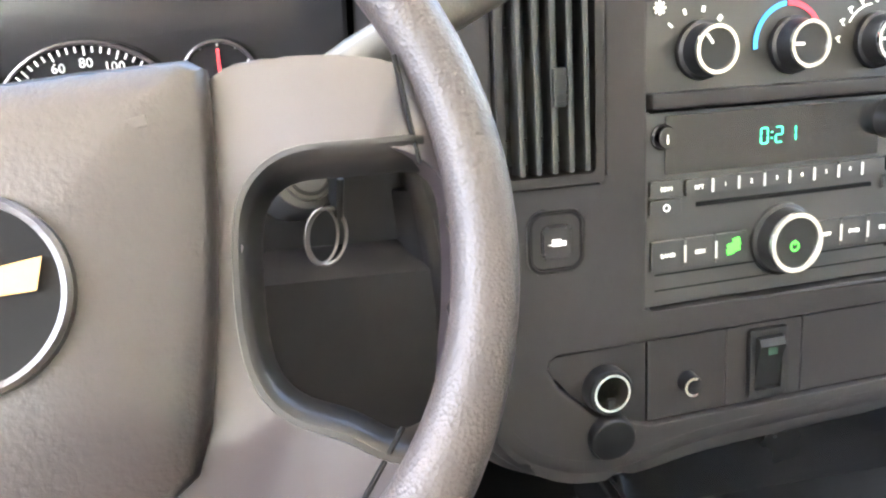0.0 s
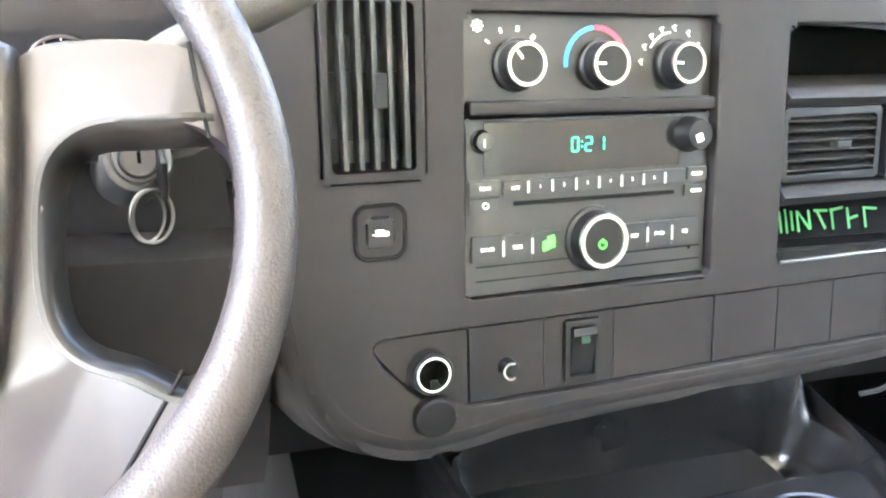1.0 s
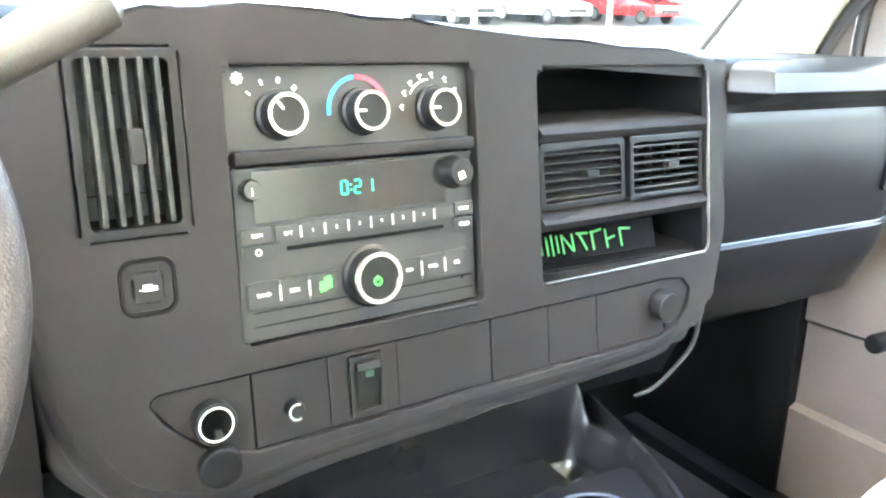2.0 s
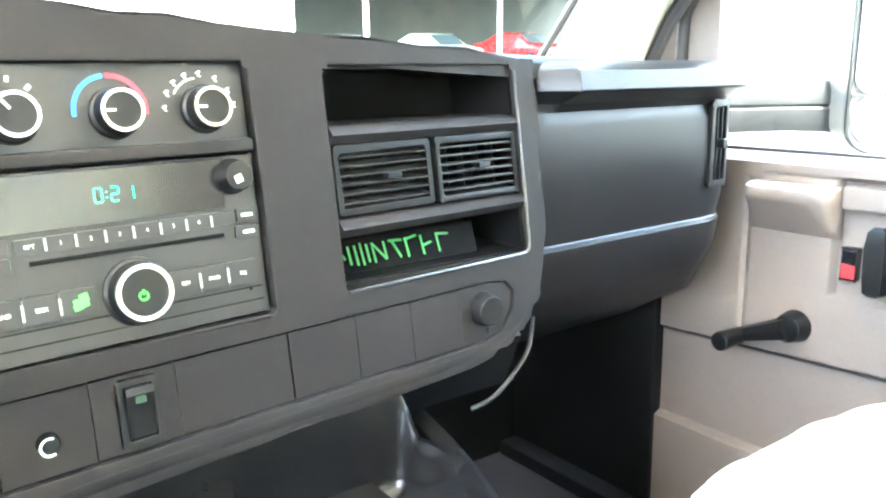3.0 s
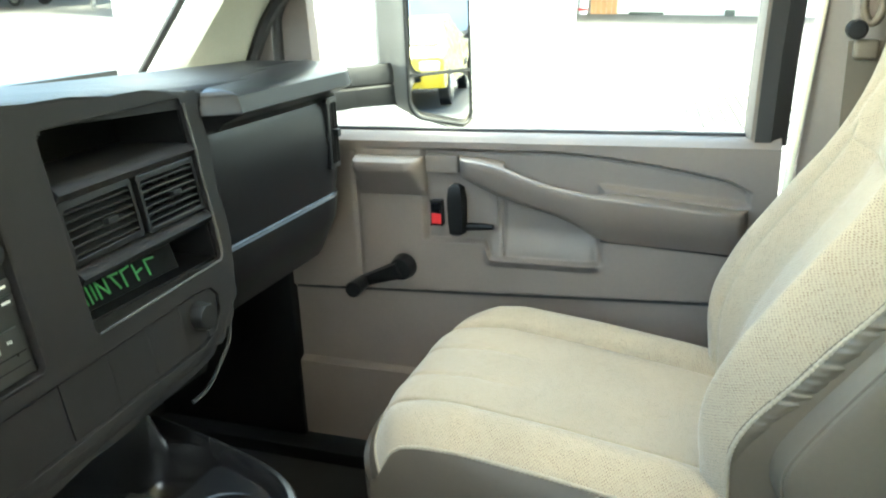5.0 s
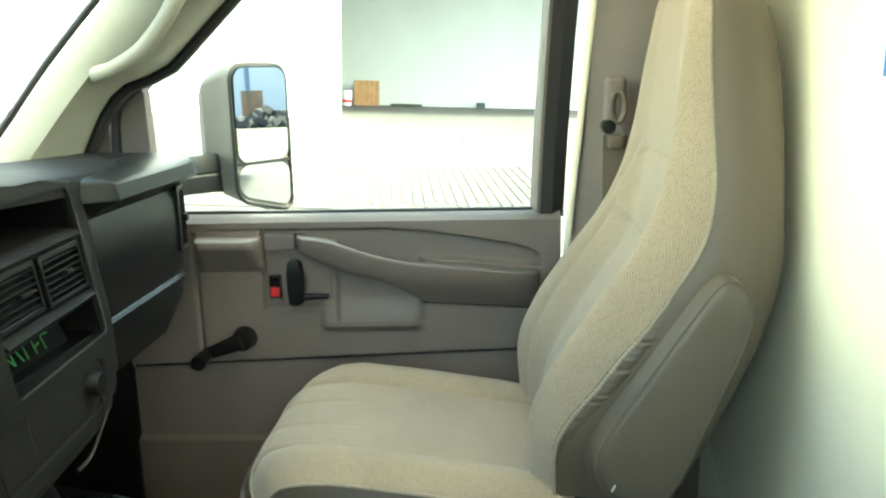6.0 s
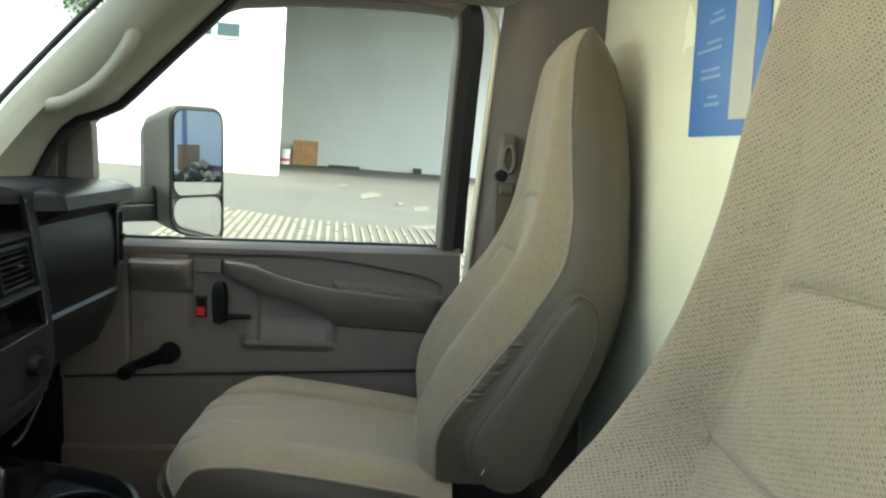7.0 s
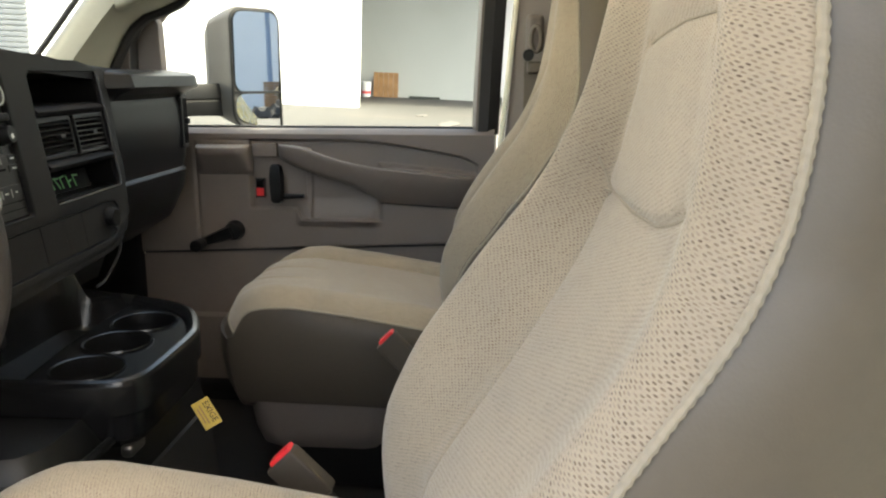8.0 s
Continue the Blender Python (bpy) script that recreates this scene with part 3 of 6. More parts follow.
def vent_pose(u, v, d=0.0):
    return dash_pose(u + 0.001, v + 0.005, d)


vent = thing("vertical_air_vent", on_vent(-0.176, 0.83), "black upright air vent with thin vertical slats", "air vent")
part("frame", plate(mesh(), rrect(-0.212, -0.139, 0.831, 0.957, 0.005), [rrect(-0.206, -0.146, 0.838, 0.950, 0.004)], lambda u, v, d: on_vent(u, v, d - 0.003), 0.04, 0.0015), DASH, vent)
part("duct", plate(mesh(), rrect(-0.211, -0.140, 0.832, 0.956, 0.004), [], lambda u, v, d: on_vent(u, v, d + 0.03), 0.004, back=True), BLACK, vent)
for x in np.linspace(-0.198, -0.154, 5):
    part("slat", box(mesh(), (-0.0019, -0.056, -0.003), (0.0019, 0.056, 0.012), 0.001, m=vent_pose(x, 0.894, 0.006)), SLAT, vent)
for z in (0.855, 0.879, 0.903, 0.927):
    part("cross_vane", box(mesh(), (-0.03, -0.001, -0.006), (0.03, 0.001, 0.006), m=vent_pose(-0.176, z, 0.024)), DASH, vent)
part("slider", box(mesh(), (-0.0045, -0.012, -0.002), (0.0045, 0.012, 0.006), 0.0012, m=vent_pose(-0.172, 0.892, -0.002)), BLACK, vent)
for k in range(5):
    part("slider_rib", box(mesh(), (-0.0045, -0.0007, 0), (0.0045, 0.0007, 0.0016), m=vent_pose(-0.172, 0.884 + 0.004 * k, -0.008)), BLACK, vent)

# tow button
tow = thing("tow_haul_switch", on_vent(-0.1735, 0.777), "square rubbery tow mode button with a pale trailer sign", "switch")
part("surround", plate(mesh(), rrect(-0.1935, -0.1535, 0.7755, 0.8165, 0.0105), [rrect(-0.184, -0.163, 0.785, 0.807, 0.005)], lambda u, v, d: on_vent(u, v, d - 0.0012), 0.02), DASH, tow)
part("groove", tube(mesh(), [on_vent(u, v, -0.0012) for u, v in rrect(-0.1915, -0.1555, 0.7775, 0.8145, 0.009)], 0.0016, 6, True), NIGHT, tow)
part("button", plate(mesh(), rrect(-0.1832, -0.1638, 0.7858, 0.8062, 0.004), [], lambda u, v, d: on_vent(u, v, d - 0.004), 0.02, 0.0015), DASH, tow)
bm = box(mesh(), (-0.004, -0.0022, 0), (0.0022, 0.0022, 0.0004), m=vent_pose(-0.1735, 0.7965, -0.0043))
box(bm, (0.0022, -0.0022, 0), (0.0055, 0.0008, 0.0004), m=vent_pose(-0.1735, 0.7965, -0.0043))
box(bm, (-0.0065, -0.0014, 0), (-0.004, -0.0008, 0.0004), m=vent_pose(-0.1735, 0.7965, -0.0043))
part("trailer_sign", bm, PALE, tow)

# climate controls
climate = thing("climate_control_panel", on_dash(0.004, 0.89), "black climate panel with three round chrome-ringed knobs", "control panel")
part("panel", plate(mesh(), rrect(-0.105, 0.114, 0.884, 0.949, 0.004), [], lambda u, v, d: on_dash(u, v, d + 0.010), 0.01, 0.001), RADIO, climate)
part("ledge", box(mesh(), (-0.109, -0.0055, -0.012), (0.109, 0.0055, 0.0085), 0.003, m=dash_pose(0.0045, 0.882, 0.008)), DASH, climate)


def knob(parent, x, z, r, length, d, turn, ring=True, mat=BLACK):
    """A round control: stepped body, face and bright ring with its pointer."""
    m = dash_pose(x, z, d)
    bm = mesh()
    n = 36
    prof = [(0, r * 1.18), (length * 0.2, r * 1.16), (length * 0.3, r * 1.04), (length * 0.92, r * 0.97), (length, r * 0.9)]
    loft(bm, [[(rr * math.cos(2 * math.pi * k / n), rr * math.sin(2 * math.pi * k / n), h) for k in range(n)] for h, rr in prof])
    bm.transform(m)
    body = part("knob", bm, mat, parent)
    if ring:
        bm = mesh()
        loft(bm, [[(rr * math.cos(2 * math.pi * k / n), rr * math.sin(2 * math.pi * k / n), h) for k in range(n)] for h, rr in ((length, r * 0.97), (length + 0.0016, r * 0.95), (length + 0.0016, r * 0.80), (length - 0.0008, r * 0.77))], caps=False)
        bm.transform(m)
        part("ring", bm, CHROME, body, "chrome ring")
    if turn is not None:
        part("pointer", box(mesh(), (-0.0008, r * 0.3, length), (0.0008, r * 0.72, length + 0.0007), m=m @ pose(0, 0, 0, 0, 0, turn)), PALE, body)
    return body


for x, turn in ((-0.066, 38), (0.005, 88), (0.075, 88)):
    knob(climate, x + 0.0025, 0.9125, 0.0165, 0.017, 0.008, turn)
for a, k in ((52, 0), (22, 1), (-10, 2), (-42, 3)):
    m = dash_pose(-0.066, 0.9135, 0.0093) @ pose(0, 0, 0, 0, 0, a)
    part("fan_mark", box(mesh(), (-0.0006 - 0.0003 * k, 0.0235, 0), (0.0006 + 0.0003 * k, 0.0272, 0.0006), m=m), PALE, climate)
bm = mesh()
for a in range(0, 180, 45):
    box(bm, (-0.0045, -0.0008, 0), (0.0045, 0.0008, 0.0005), m=dash_pose(-0.094, 0.940, 0.0093) @ pose(0, 0, 0, 0, 0, a))
part("fan_sign", bm, PALE, climate)


def arc(x, z, r, a0, a1, w, m):
    bm = mesh()
    pts = []
    for a in np.linspace(radians(a0), radians(a1), 18):
        pts.append([m @ Vector((rr * math.cos(a), rr * math.sin(a), h)) for rr, h in ((r - w, 0), (r - w, 0.0006), (r + w, 0.0006), (r + w, 0))])
    return loft(bm, pts)


m = dash_pose(0.005, 0.9135, 0.0093)
part("cool_arc", arc(0, 0, 0.0265, 96, 186, 0.0016, m), BLUE, climate)
part("warm_arc", arc(0, 0, 0.0265, -6, 92, 0.0016, m), HOT, climate)
m = dash_pose(0.075, 0.9135, 0.0093)
part("mode_arc", arc(0, 0, 0.0235, 95, 150, 0.0005, m), PALE, climate)
for a in (178, 153, 132, 110, 86, 58, 30, 4):
    bm = mesh()
    t = m @ pose(0.0292 * math.cos(radians(a)), 0.0272 * math.sin(radians(a)), 0)
    box(bm, (-0.0022, -0.0006, 0), (0.0016, 0.0006, 0.0005), m=t @ pose(0, 0.001, 0, 0, 0, 20))
    box(bm, (-0.0006, -0.002, 0), (0.0006, 0.002, 0.0005), m=t)
    box(bm, (0.0004, -0.002, 0), (0.0024, -0.0012, 0.0005), m=t @ pose(0, 0, 0, 0, 0, -25))
    part("mode_sign", bm, PALE, climate)

# radio
radio = thing("car_radio", on_dash(0.004, 0.745), "black car radio showing 0:21 in green digits", "radio")
part("face", plate(mesh(), rrect(-0.1045, 0.1135, 0.743, 0.8745, 0.004), [], lambda u, v, d: on_dash(u, v, d + 0.008), 0.012, 0.0015), RADIO, radio)
part("display", plate(mesh(), rrect(-0.090, 0.084, 0.8335, 0.872, 0.001), [], lambda u, v, d: on_dash(u, v, d + 0.0066), 0.004), SCREEN, radio, "dark display window")


def segments(x, z, h, lit, slant=0.0):
    """A seven-segment digit of height h."""
    w, t = h * 0.52, h * 0.085
    spots = {"a": (0, h, 1), "g": (0, h / 2, 1), "d": (0, 0, 1), "f": (-w / 2, h * 0.75, 0), "b": (w / 2, h * 0.75, 0), "e": (-w / 2, h * 0.25, 0), "c": (w / 2, h * 0.25, 0)}
    bm = mesh()
    for s in lit:
        u, v, flat = spots[s]
        a, b = (w * 0.42, t / 2) if flat else (t / 2, h * 0.21)
        box(bm, (u - a, v - b, 0), (u + a, v + b, 0.0005), m=dash_pose(x, z, 0.0062))
    return bm


for x, lit in ((-0.0135, "abcdef"), (-0.0015, "abged"), (0.0095, "bc")):
    part("digit", segments(x, 0.8485, 0.0105, lit), GREEN, radio, "lit green digit")
bm = box(mesh(), (-0.0005, 0.0028, 0), (0.0005, 0.0038, 0.0005), m=dash_pose(-0.0075, 0.8485, 0.0062))
part("colon", box(bm, (-0.0005, 0.0068, 0), (0.0005, 0.0078, 0.0005), m=dash_pose(-0.0075, 0.8485, 0.0062)), GREEN, radio)


def key(x0, x1, z0, z1, text="", size=0.0042, mat=RADIO, proud=0.0025):
    bm = plate(mesh(), rrect(x0, x1, z0, z1, 0.0012, 3), [], lambda u, v, d: on_dash(u, v, d + 0.008 - proud), proud + 0.002, 0.0006)
    b = part("button", bm, mat, radio)
    if text:
        lettering("print", text, size, dash_pose((x0 + x1) / 2, (z0 + z1) / 2, 0.008 - proud - 0.0001), PALE, b, depth=0.0002)
    return b


knob(radio, -0.092, 0.8585, 0.0075, 0.008, 0.008, None, ring=False, mat=GLOSS)
lettering("print", "i", 0.009, dash_pose(-0.092, 0.8585, -0.0003), PALE, radio)
knob(radio, 0.0925, 0.8575, 0.0125, 0.017, 0.008, None, ring=False)
part("tune_sign", box(mesh(), (-0.003, -0.003, 0), (0.003, 0.003, 0.0006), m=dash_pose(0.0925, 0.8575, -0.0093) @ pose(0, 0, 0, 0, 0, 20)), PALE, radio)
key(-0.1015, -0.0775, 0.8190, 0.8300, "RDM")
key(-0.1015, -0.0775, 0.8065, 0.8175, "")
part("clock_sign", arc(0, 0, 0.0022, 0, 359, 0.0004, dash_pose(-0.0895, 0.812, 0.0052)), PALE, radio)
names = ("RPT", "1", "2", "3", "4", "5", "6", "")
for k, s in enumerate(names):
    x = -0.0745 + 0.0207 * k
    key(x, x + 0.0203, 0.8180 + 0.0002 * k, 0.8290 + 0.0002 * k, s)
    if k:
        part("divider", box(mesh(), (-0.0008, -0.0045, 0), (0.0008, 0.0045, 0.0008), m=dash_pose(x - 0.0003, 0.8240, 0.0052)), DIM, radio)
key(0.0925, 0.1125, 0.8205, 0.8310, "")
key(0.0905, 0.1115, 0.8070, 0.8170, "")
for z in (0.8258, 0.8120):
    part("print_bar", box(mesh(), (-0.005, -0.0012, 0), (0.005, 0.0012, 0.0003), m=dash_pose(0.1015, z, 0.0053)), PALE, radio)
part("disc_slot", box(mesh(), (-0.073, -0.0016, 0), (0.073, 0.0016, 0.0022), 0.0006, m=dash_pose(0.007, 0.8115, 0.0078)), NIGHT, radio, "dark disc slot")
volume = knob(radio, 0.0055, 0.7790, 0.0225, 0.016, 0.009, None)
bm = arc(0, 0, 0.0032, 110, 430, 0.0005, dash_pose(0.0055, 0.7790, -0.0073))
part("power_sign", box(bm, (-0.0005, 0.001, 0), (0.0005, 0.0045, 0.0006), m=dash_pose(0.0055, 0.7790, -0.0073)), LEAF, volume, "lit green power sign")
for x0, x1, s in ((-0.1005, -0.075, "BAND"), (-0.0745, -0.0505, "SEEK"), (-0.05, -0.0245, ""), (0.031, 0.0545, "REV"), (0.055, 0.0785, "FWD"), (0.079, 0.105, "EQ")):
    key(x0, x1, 0.7690, 0.7890, s)
for x in (-0.0748, -0.0503, 0.0547, 0.0787):
    part("divider", box(mesh(), (-0.0008, -0.006, 0), (0.0008, 0.006, 0.0008), m=dash_pose(x, 0.7790, 0.0052)), DIM, radio)
bm = mesh()
for dx, dy, w, h in ((0, 0, 0.005, 0.0035), (0.003, 0.003, 0.003, 0.003), (-0.003, -0.002, 0.003, 0.0022)):
    box(bm, (dx - w, dy - h, 0), (dx + w, dy + h, 0.0005), 0.0002, m=dash_pose(-0.036, 0.7790, 0.0053) @ pose(0, 0, 0, 0, 0, 12))
part("source_light", bm, LEAF, radio, "green lit source sign")
for a, b in ((0.7545, 0.7575), (0.7655, 0.7684)):
    part("groove", box(mesh(), (-0.1, -0.0005, 0), (0.106, 0.0005, 0.0004), m=dash_pose(0.003, a, 0.0078)), NIGHT, radio)
part("pinhole", cyl(mesh(), on_dash(0.098, 0.764, 0.009), on_dash(0.098, 0.764, 0.0074), 0.0012, n=10), NIGHT, radio)

# cubby insert on the right of the fascia: two shelves, a pair of vents between, a sticker below
cubby = thing("dash_cubby", on_dash(0.309, 0.744), "moulded dash cubby with an open tray above and below, inside blackened for shade", "cubby")
inner = rrect(0.190, 0.428, 0.746, 0.944, 0.006)
# Shell and sides are near black to carry the cubby's inner shade.
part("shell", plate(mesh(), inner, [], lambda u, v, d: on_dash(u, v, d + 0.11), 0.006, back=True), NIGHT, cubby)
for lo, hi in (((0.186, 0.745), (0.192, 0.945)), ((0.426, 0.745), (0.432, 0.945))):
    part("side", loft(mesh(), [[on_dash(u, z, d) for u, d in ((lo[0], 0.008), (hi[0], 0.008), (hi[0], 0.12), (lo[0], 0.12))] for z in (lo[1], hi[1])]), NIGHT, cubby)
for z in (0.744, 0.946):
    part("shelf", box(mesh(), (0.186, dash_y(0.3, z) + 0.02, z - 0.003), (0.432, dash_y(0.3, z) + 0.13, z + 0.003)), BLACK, cubby)
for z in (0.885, 0.801):
    part("bar", loft(mesh(), [[on_dash(u, z + dz, d) for dz, d in ((-0.008, 0.004), (0.0, -0.003), (0.007, 0.004), (0.008, 0.02), (0.006, 0.11), (-0.006, 0.11), (-0.008, 0.02))] for u in (0.190, 0.428)]), DASH, cubby)
part("cubby_edge", tube(mesh(), [on_dash(u, v, -0.002) for u, v in ((0.189, 0.7455), (0.3, 0.7455), (0.42, 0.7455), (0.4265, 0.748), (0.4285, 0.755), (0.4285, 0.85), (0.4285, 0.94))], 0.0017, 8), EDGE, cubby, "shiny moulded edge of the cubby")
for x0, x1, shut in ((0.194, 0.309, 1), (0.313, 0.426, 0)):
    v = part("vent_frame", plate(mesh(), rrect(x0, x1, 0.811, 0.876, 0.005), [rrect(x0 + 0.005, x1 - 0.005, 0.817, 0.869, 0.004)], lambda u, w, d: on_dash(u, w, d + 0.004 + shut * 0.004), 0.03, 0.0015), BLACK, cubby)
    # Near-black sheet in place of the shade deep in the vent.
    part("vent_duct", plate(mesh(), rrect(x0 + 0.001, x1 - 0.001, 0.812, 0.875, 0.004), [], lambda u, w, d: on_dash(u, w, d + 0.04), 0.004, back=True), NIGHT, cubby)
    for k in range(6):
        part("vent_slat", box(mesh(), (-0.052, -0.001, -0.008), (0.052, 0.001, 0.004), 0.0005, m=dash_pose((x0 + x1) / 2, 0.822 + 0.0085 * k, 0.010 + shut * 0.003) @ pose(0, 0, 0, 24 if shut else 6)), SLAT, v)
    for k in range(4):
        part("vent_vane", box(mesh(), (-0.0008, -0.026, -0.005), (0.0008, 0.026, 0.005), m=dash_pose(x0 + 0.024 + 0.022 * k, 0.843, 0.024)), DASH, v)
    part("vent_tab", box(mesh(), (-0.008, -0.003, -0.002), (0.008, 0.003, 0.007), 0.001, m=dash_pose((x0 + x1) / 2 + 0.004, 0.8435, 0.006)), BLACK, v)
part("sticker_backing", box(mesh(), (-0.092, -0.017, -0.001), (0.092, 0.017, 0.0), m=pose(0.285, 0.056, 0.765, 72)), NIGHT, cubby)
glyphs = (("lrV", -0.070), ("lrC", -0.049), ("lrD", -0.029), ("tS", -0.009), ("lT", 0.011), ("lE", 0.030), ("lP", 0.050))
for code, x in glyphs:
    bm = mesh()
    m = pose(0.283, 0.0545, 0.7655, 72) @ pose(x, 0, 0, 0, 0, 4) @ Matrix.Diagonal((1.05, 1.2, 1, 1))
    w = 0.0075
    for c in code:
        a, b, c0, d, r = {"l": (-w, -0.0085, -w + 0.0022, 0.0085, 0), "r": (w - 0.0022, -0.008, w, 0.0075, 0), "V": (-0.001, -0.003, 0.001, 0.008, 30), "C": (-0.001, -0.0095, 0.001, 0.0095, 0), "D": (-0.001, -0.0095, 0.001, 0.0095, 38),
                          "t": (-w, 0.006, w, 0.008, -6), "S": (-0.001, -0.009, 0.0012, 0.007, 25), "T": (-w, 0.0065, w, 0.0085, 5), "E": (-w, -0.001, w * 0.7, 0.001, 8), "P": (-w, 0.0055, w, 0.0075, -8)}[c]
        box(bm, (a, b, 0), (c0, d, 0.0006), m=m @ pose(0, 0, 0, 0, 0, r))
    part("sticker_mark", bm, STICK, cubby, "bright green slanting sticker mark")

# switch strip
strip = thing("switch_strip", on_dash(0.1, 0.656), "charcoal switch strip with socket, small button, rocker and blank covers", "switch panel")

def on_strip(u, v, d=0.0):
    return on_dash(u + 0.004, 0.7215 - (0.7205 - v) * 0.93, d)


def strip_pose(u, v, d=0.0):
    return dash_pose(u + 0.004, 0.7215 - (0.7205 - v) * 0.93, d)


SP = lambda u, v, d: on_strip(u, v, d + 0.0035)
part("socket_cover", plate(mesh(), [(-0.179, 0.7055), (-0.1818, 0.7115), (-0.181, 0.717), (-0.1765, 0.7205), (-0.1095, 0.7205), (-0.1095, 0.6575), (-0.125, 0.661), (-0.149, 0.6735), (-0.165, 0.687)], [[(-0.141 + 0.0155 * math.cos(a), 0.6915 + 0.0155 * math.sin(a)) for a in np.linspace(0, 2 * math.pi, 25)[:-1]]], SP, 0.012, 0.0008), DASH, strip)
for x0, x1 in ((-0.108, -0.045), (-0.0445, 0.0195), (0.020, 0.1195), (0.121, 0.190), (0.1905, 0.255), (0.2555, 0.318)):
    holes = [rrect(-0.027, 0.006, 0.661, 0.717, 0.002)] if x0 == -0.0445 else []
    part("blank_cover", plate(mesh(), rrect(x0, x1, 0.6575, 0.7205, 0.0015, 3), holes, SP, 0.012, 0.0006), DASH, strip)
part("blank_cover", plate(mesh(), [(0.3185, 0.7205), (0.36, 0.7205), (0.384, 0.7165), (0.394, 0.705), (0.390, 0.686), (0.374, 0.6665), (0.344, 0.6575), (0.3185, 0.6575)], [], SP, 0.012, 0.0006), DASH, strip)
part("bed", plate(mesh(), [(-0.185, 0.716), (-0.176, 0.7225), (0.36, 0.7225), (0.397, 0.705), (0.376, 0.664), (0.345, 0.6555), (-0.108, 0.6555), (-0.176, 0.697)], [], lambda u, v, d: on_strip(u, v, d + 0.016), 0.004), NIGHT, strip)
bm = mesh()
m = strip_pose(-0.141, 0.6915, 0.0)
n = 32
loft(bm, [[m @ Vector((r * math.cos(2 * math.pi * k / n), r * math.sin(2 * math.pi * k / n), h)) for k in range(n)] for r, h in ((0.017, -0.012), (0.0165, 0.006), (0.0155, 0.008), (0.0135, 0.008))], caps=False)
part("socket_body", bm, BLACK, strip)
bm = mesh()
loft(bm, [[m @ Vector((r * math.cos(2 * math.pi * k / n), r * math.sin(2 * math.pi * k / n), h)) for k in range(n)] for r, h in ((0.0137, 0.008), (0.0134, 0.0090), (0.0118, 0.0090), (0.0114, 0.006), (0.0112, -0.02))], caps=False)
part("socket_ring", bm, CHROME, strip, "chrome socket ring")
part("socket_well", cyl(mesh(), on_strip(-0.141, 0.6915, 0.024), on_strip(-0.141, 0.6915, 0.02), 0.013), NIGHT, strip)
part("socket_cap", cyl(mesh(), on_strip(-0.139, 0.6555, 0.0), on_strip(-0.139, 0.6555, -0.009), 0.0165, edge=0.003), BLACK, strip, "black flip cap hanging below the socket")
part("cap_strap", box(mesh(), (-0.003, -0.012, 0), (0.003, 0.012, 0.003), 0.001, m=strip_pose(-0.1385, 0.672, -0.001)), BLACK, strip)
knob(strip, -0.0725, 0.6877, 0.0065, 0.010, 0.004, None, ring=False)
part("button_ring", arc(0, 0, 0.0062, 60, 300, 0.0009, strip_pose(-0.0765, 0.6845, -0.0062)), CHROME, strip)
part("rocker_frame", plate(mesh(), rrect(-0.0265, 0.0055, 0.6615, 0.7165, 0.002), [rrect(-0.0215, 0.0005, 0.667, 0.711, 0.0015)], on_strip, 0.014, 0.001), BLACK, strip)
rock = loft(mesh(), [[on_strip(u, v, d) for v, d in ((0.7105, 0.010), (0.7105, -0.003), (0.705, -0.005), (0.692, -0.001), (0.6675, 0.003), (0.6675, 0.012))] for u in (-0.021, 0.0)])
part("rocker", rock, BLACK, strip, "black rocker with a green snow sign")
part("rocker_sign", box(mesh(), (-0.004, -0.004, 0), (0.004, 0.004, 0.0004), m=strip_pose(-0.0105, 0.702, -0.0042)), surface("dim green sign", (0.005, 0.026, 0.013), 0.5), strip)
part("right_plug", cyl(mesh(), on_strip(0.350, 0.694, 0.004), on_strip(0.350, 0.694, -0.013), 0.0175, 0.016, edge=0.003), BLACK, strip, "black capped socket")
part("plug_tab", box(mesh(), (-0.006, -0.006, 0), (0.006, 0.001, 0.004), 0.001, m=strip_pose(0.350, 0.675, -0.006)), BLACK, strip)

# ---- passenger side of the dashboard ----
pdash = thing("passenger_dash", (0.68, 0.1, 0.62), "dark satin airbag cover and glovebox face before the passenger", "dashboard panel", kind="structure")
rings = []
for x in (0.462, 0.468, 0.472, 0.474, 0.498, 0.5, 0.503, 0.54, 0.58, 0.64, 0.7, 0.76, 0.8, 0.82, 0.84, 0.86, 0.88, 0.905):
    e = max(0, (x - 0.80) / 0.1) ** 2 * 0.06
    s = table([(0.46, 0.0), (0.472, 0.0), (0.5, 1.0), (0.9, 1.0)], x)
    rings.append([(x, 0.062 + e, 0.735), (x, 0.056 + e, 0.76), (x, 0.05 + e, 0.82), (x, 0.052 + e, 0.875), (x, 0.058 + e, 0.892), (x, 0.061 - 0.012 * s + e, 0.901), (x, 0.061 - 0.014 * s + e, 0.903), (x, 0.062 - 0.044 * s + e, 0.915), (x, 0.062 - 0.046 * s + e, 0.918), (x, 0.067 - 0.046 * s + e, 0.939),
                  (x, 0.074 - 0.040 * s + e, 0.946), (x, 0.1 - 0.02 * s + e, 0.951), (x, 0.14, 0.952), (x, 0.14, 0.735)])
part("airbag_cover", loft(mesh(), rings), SATIN, pdash)
rings = []
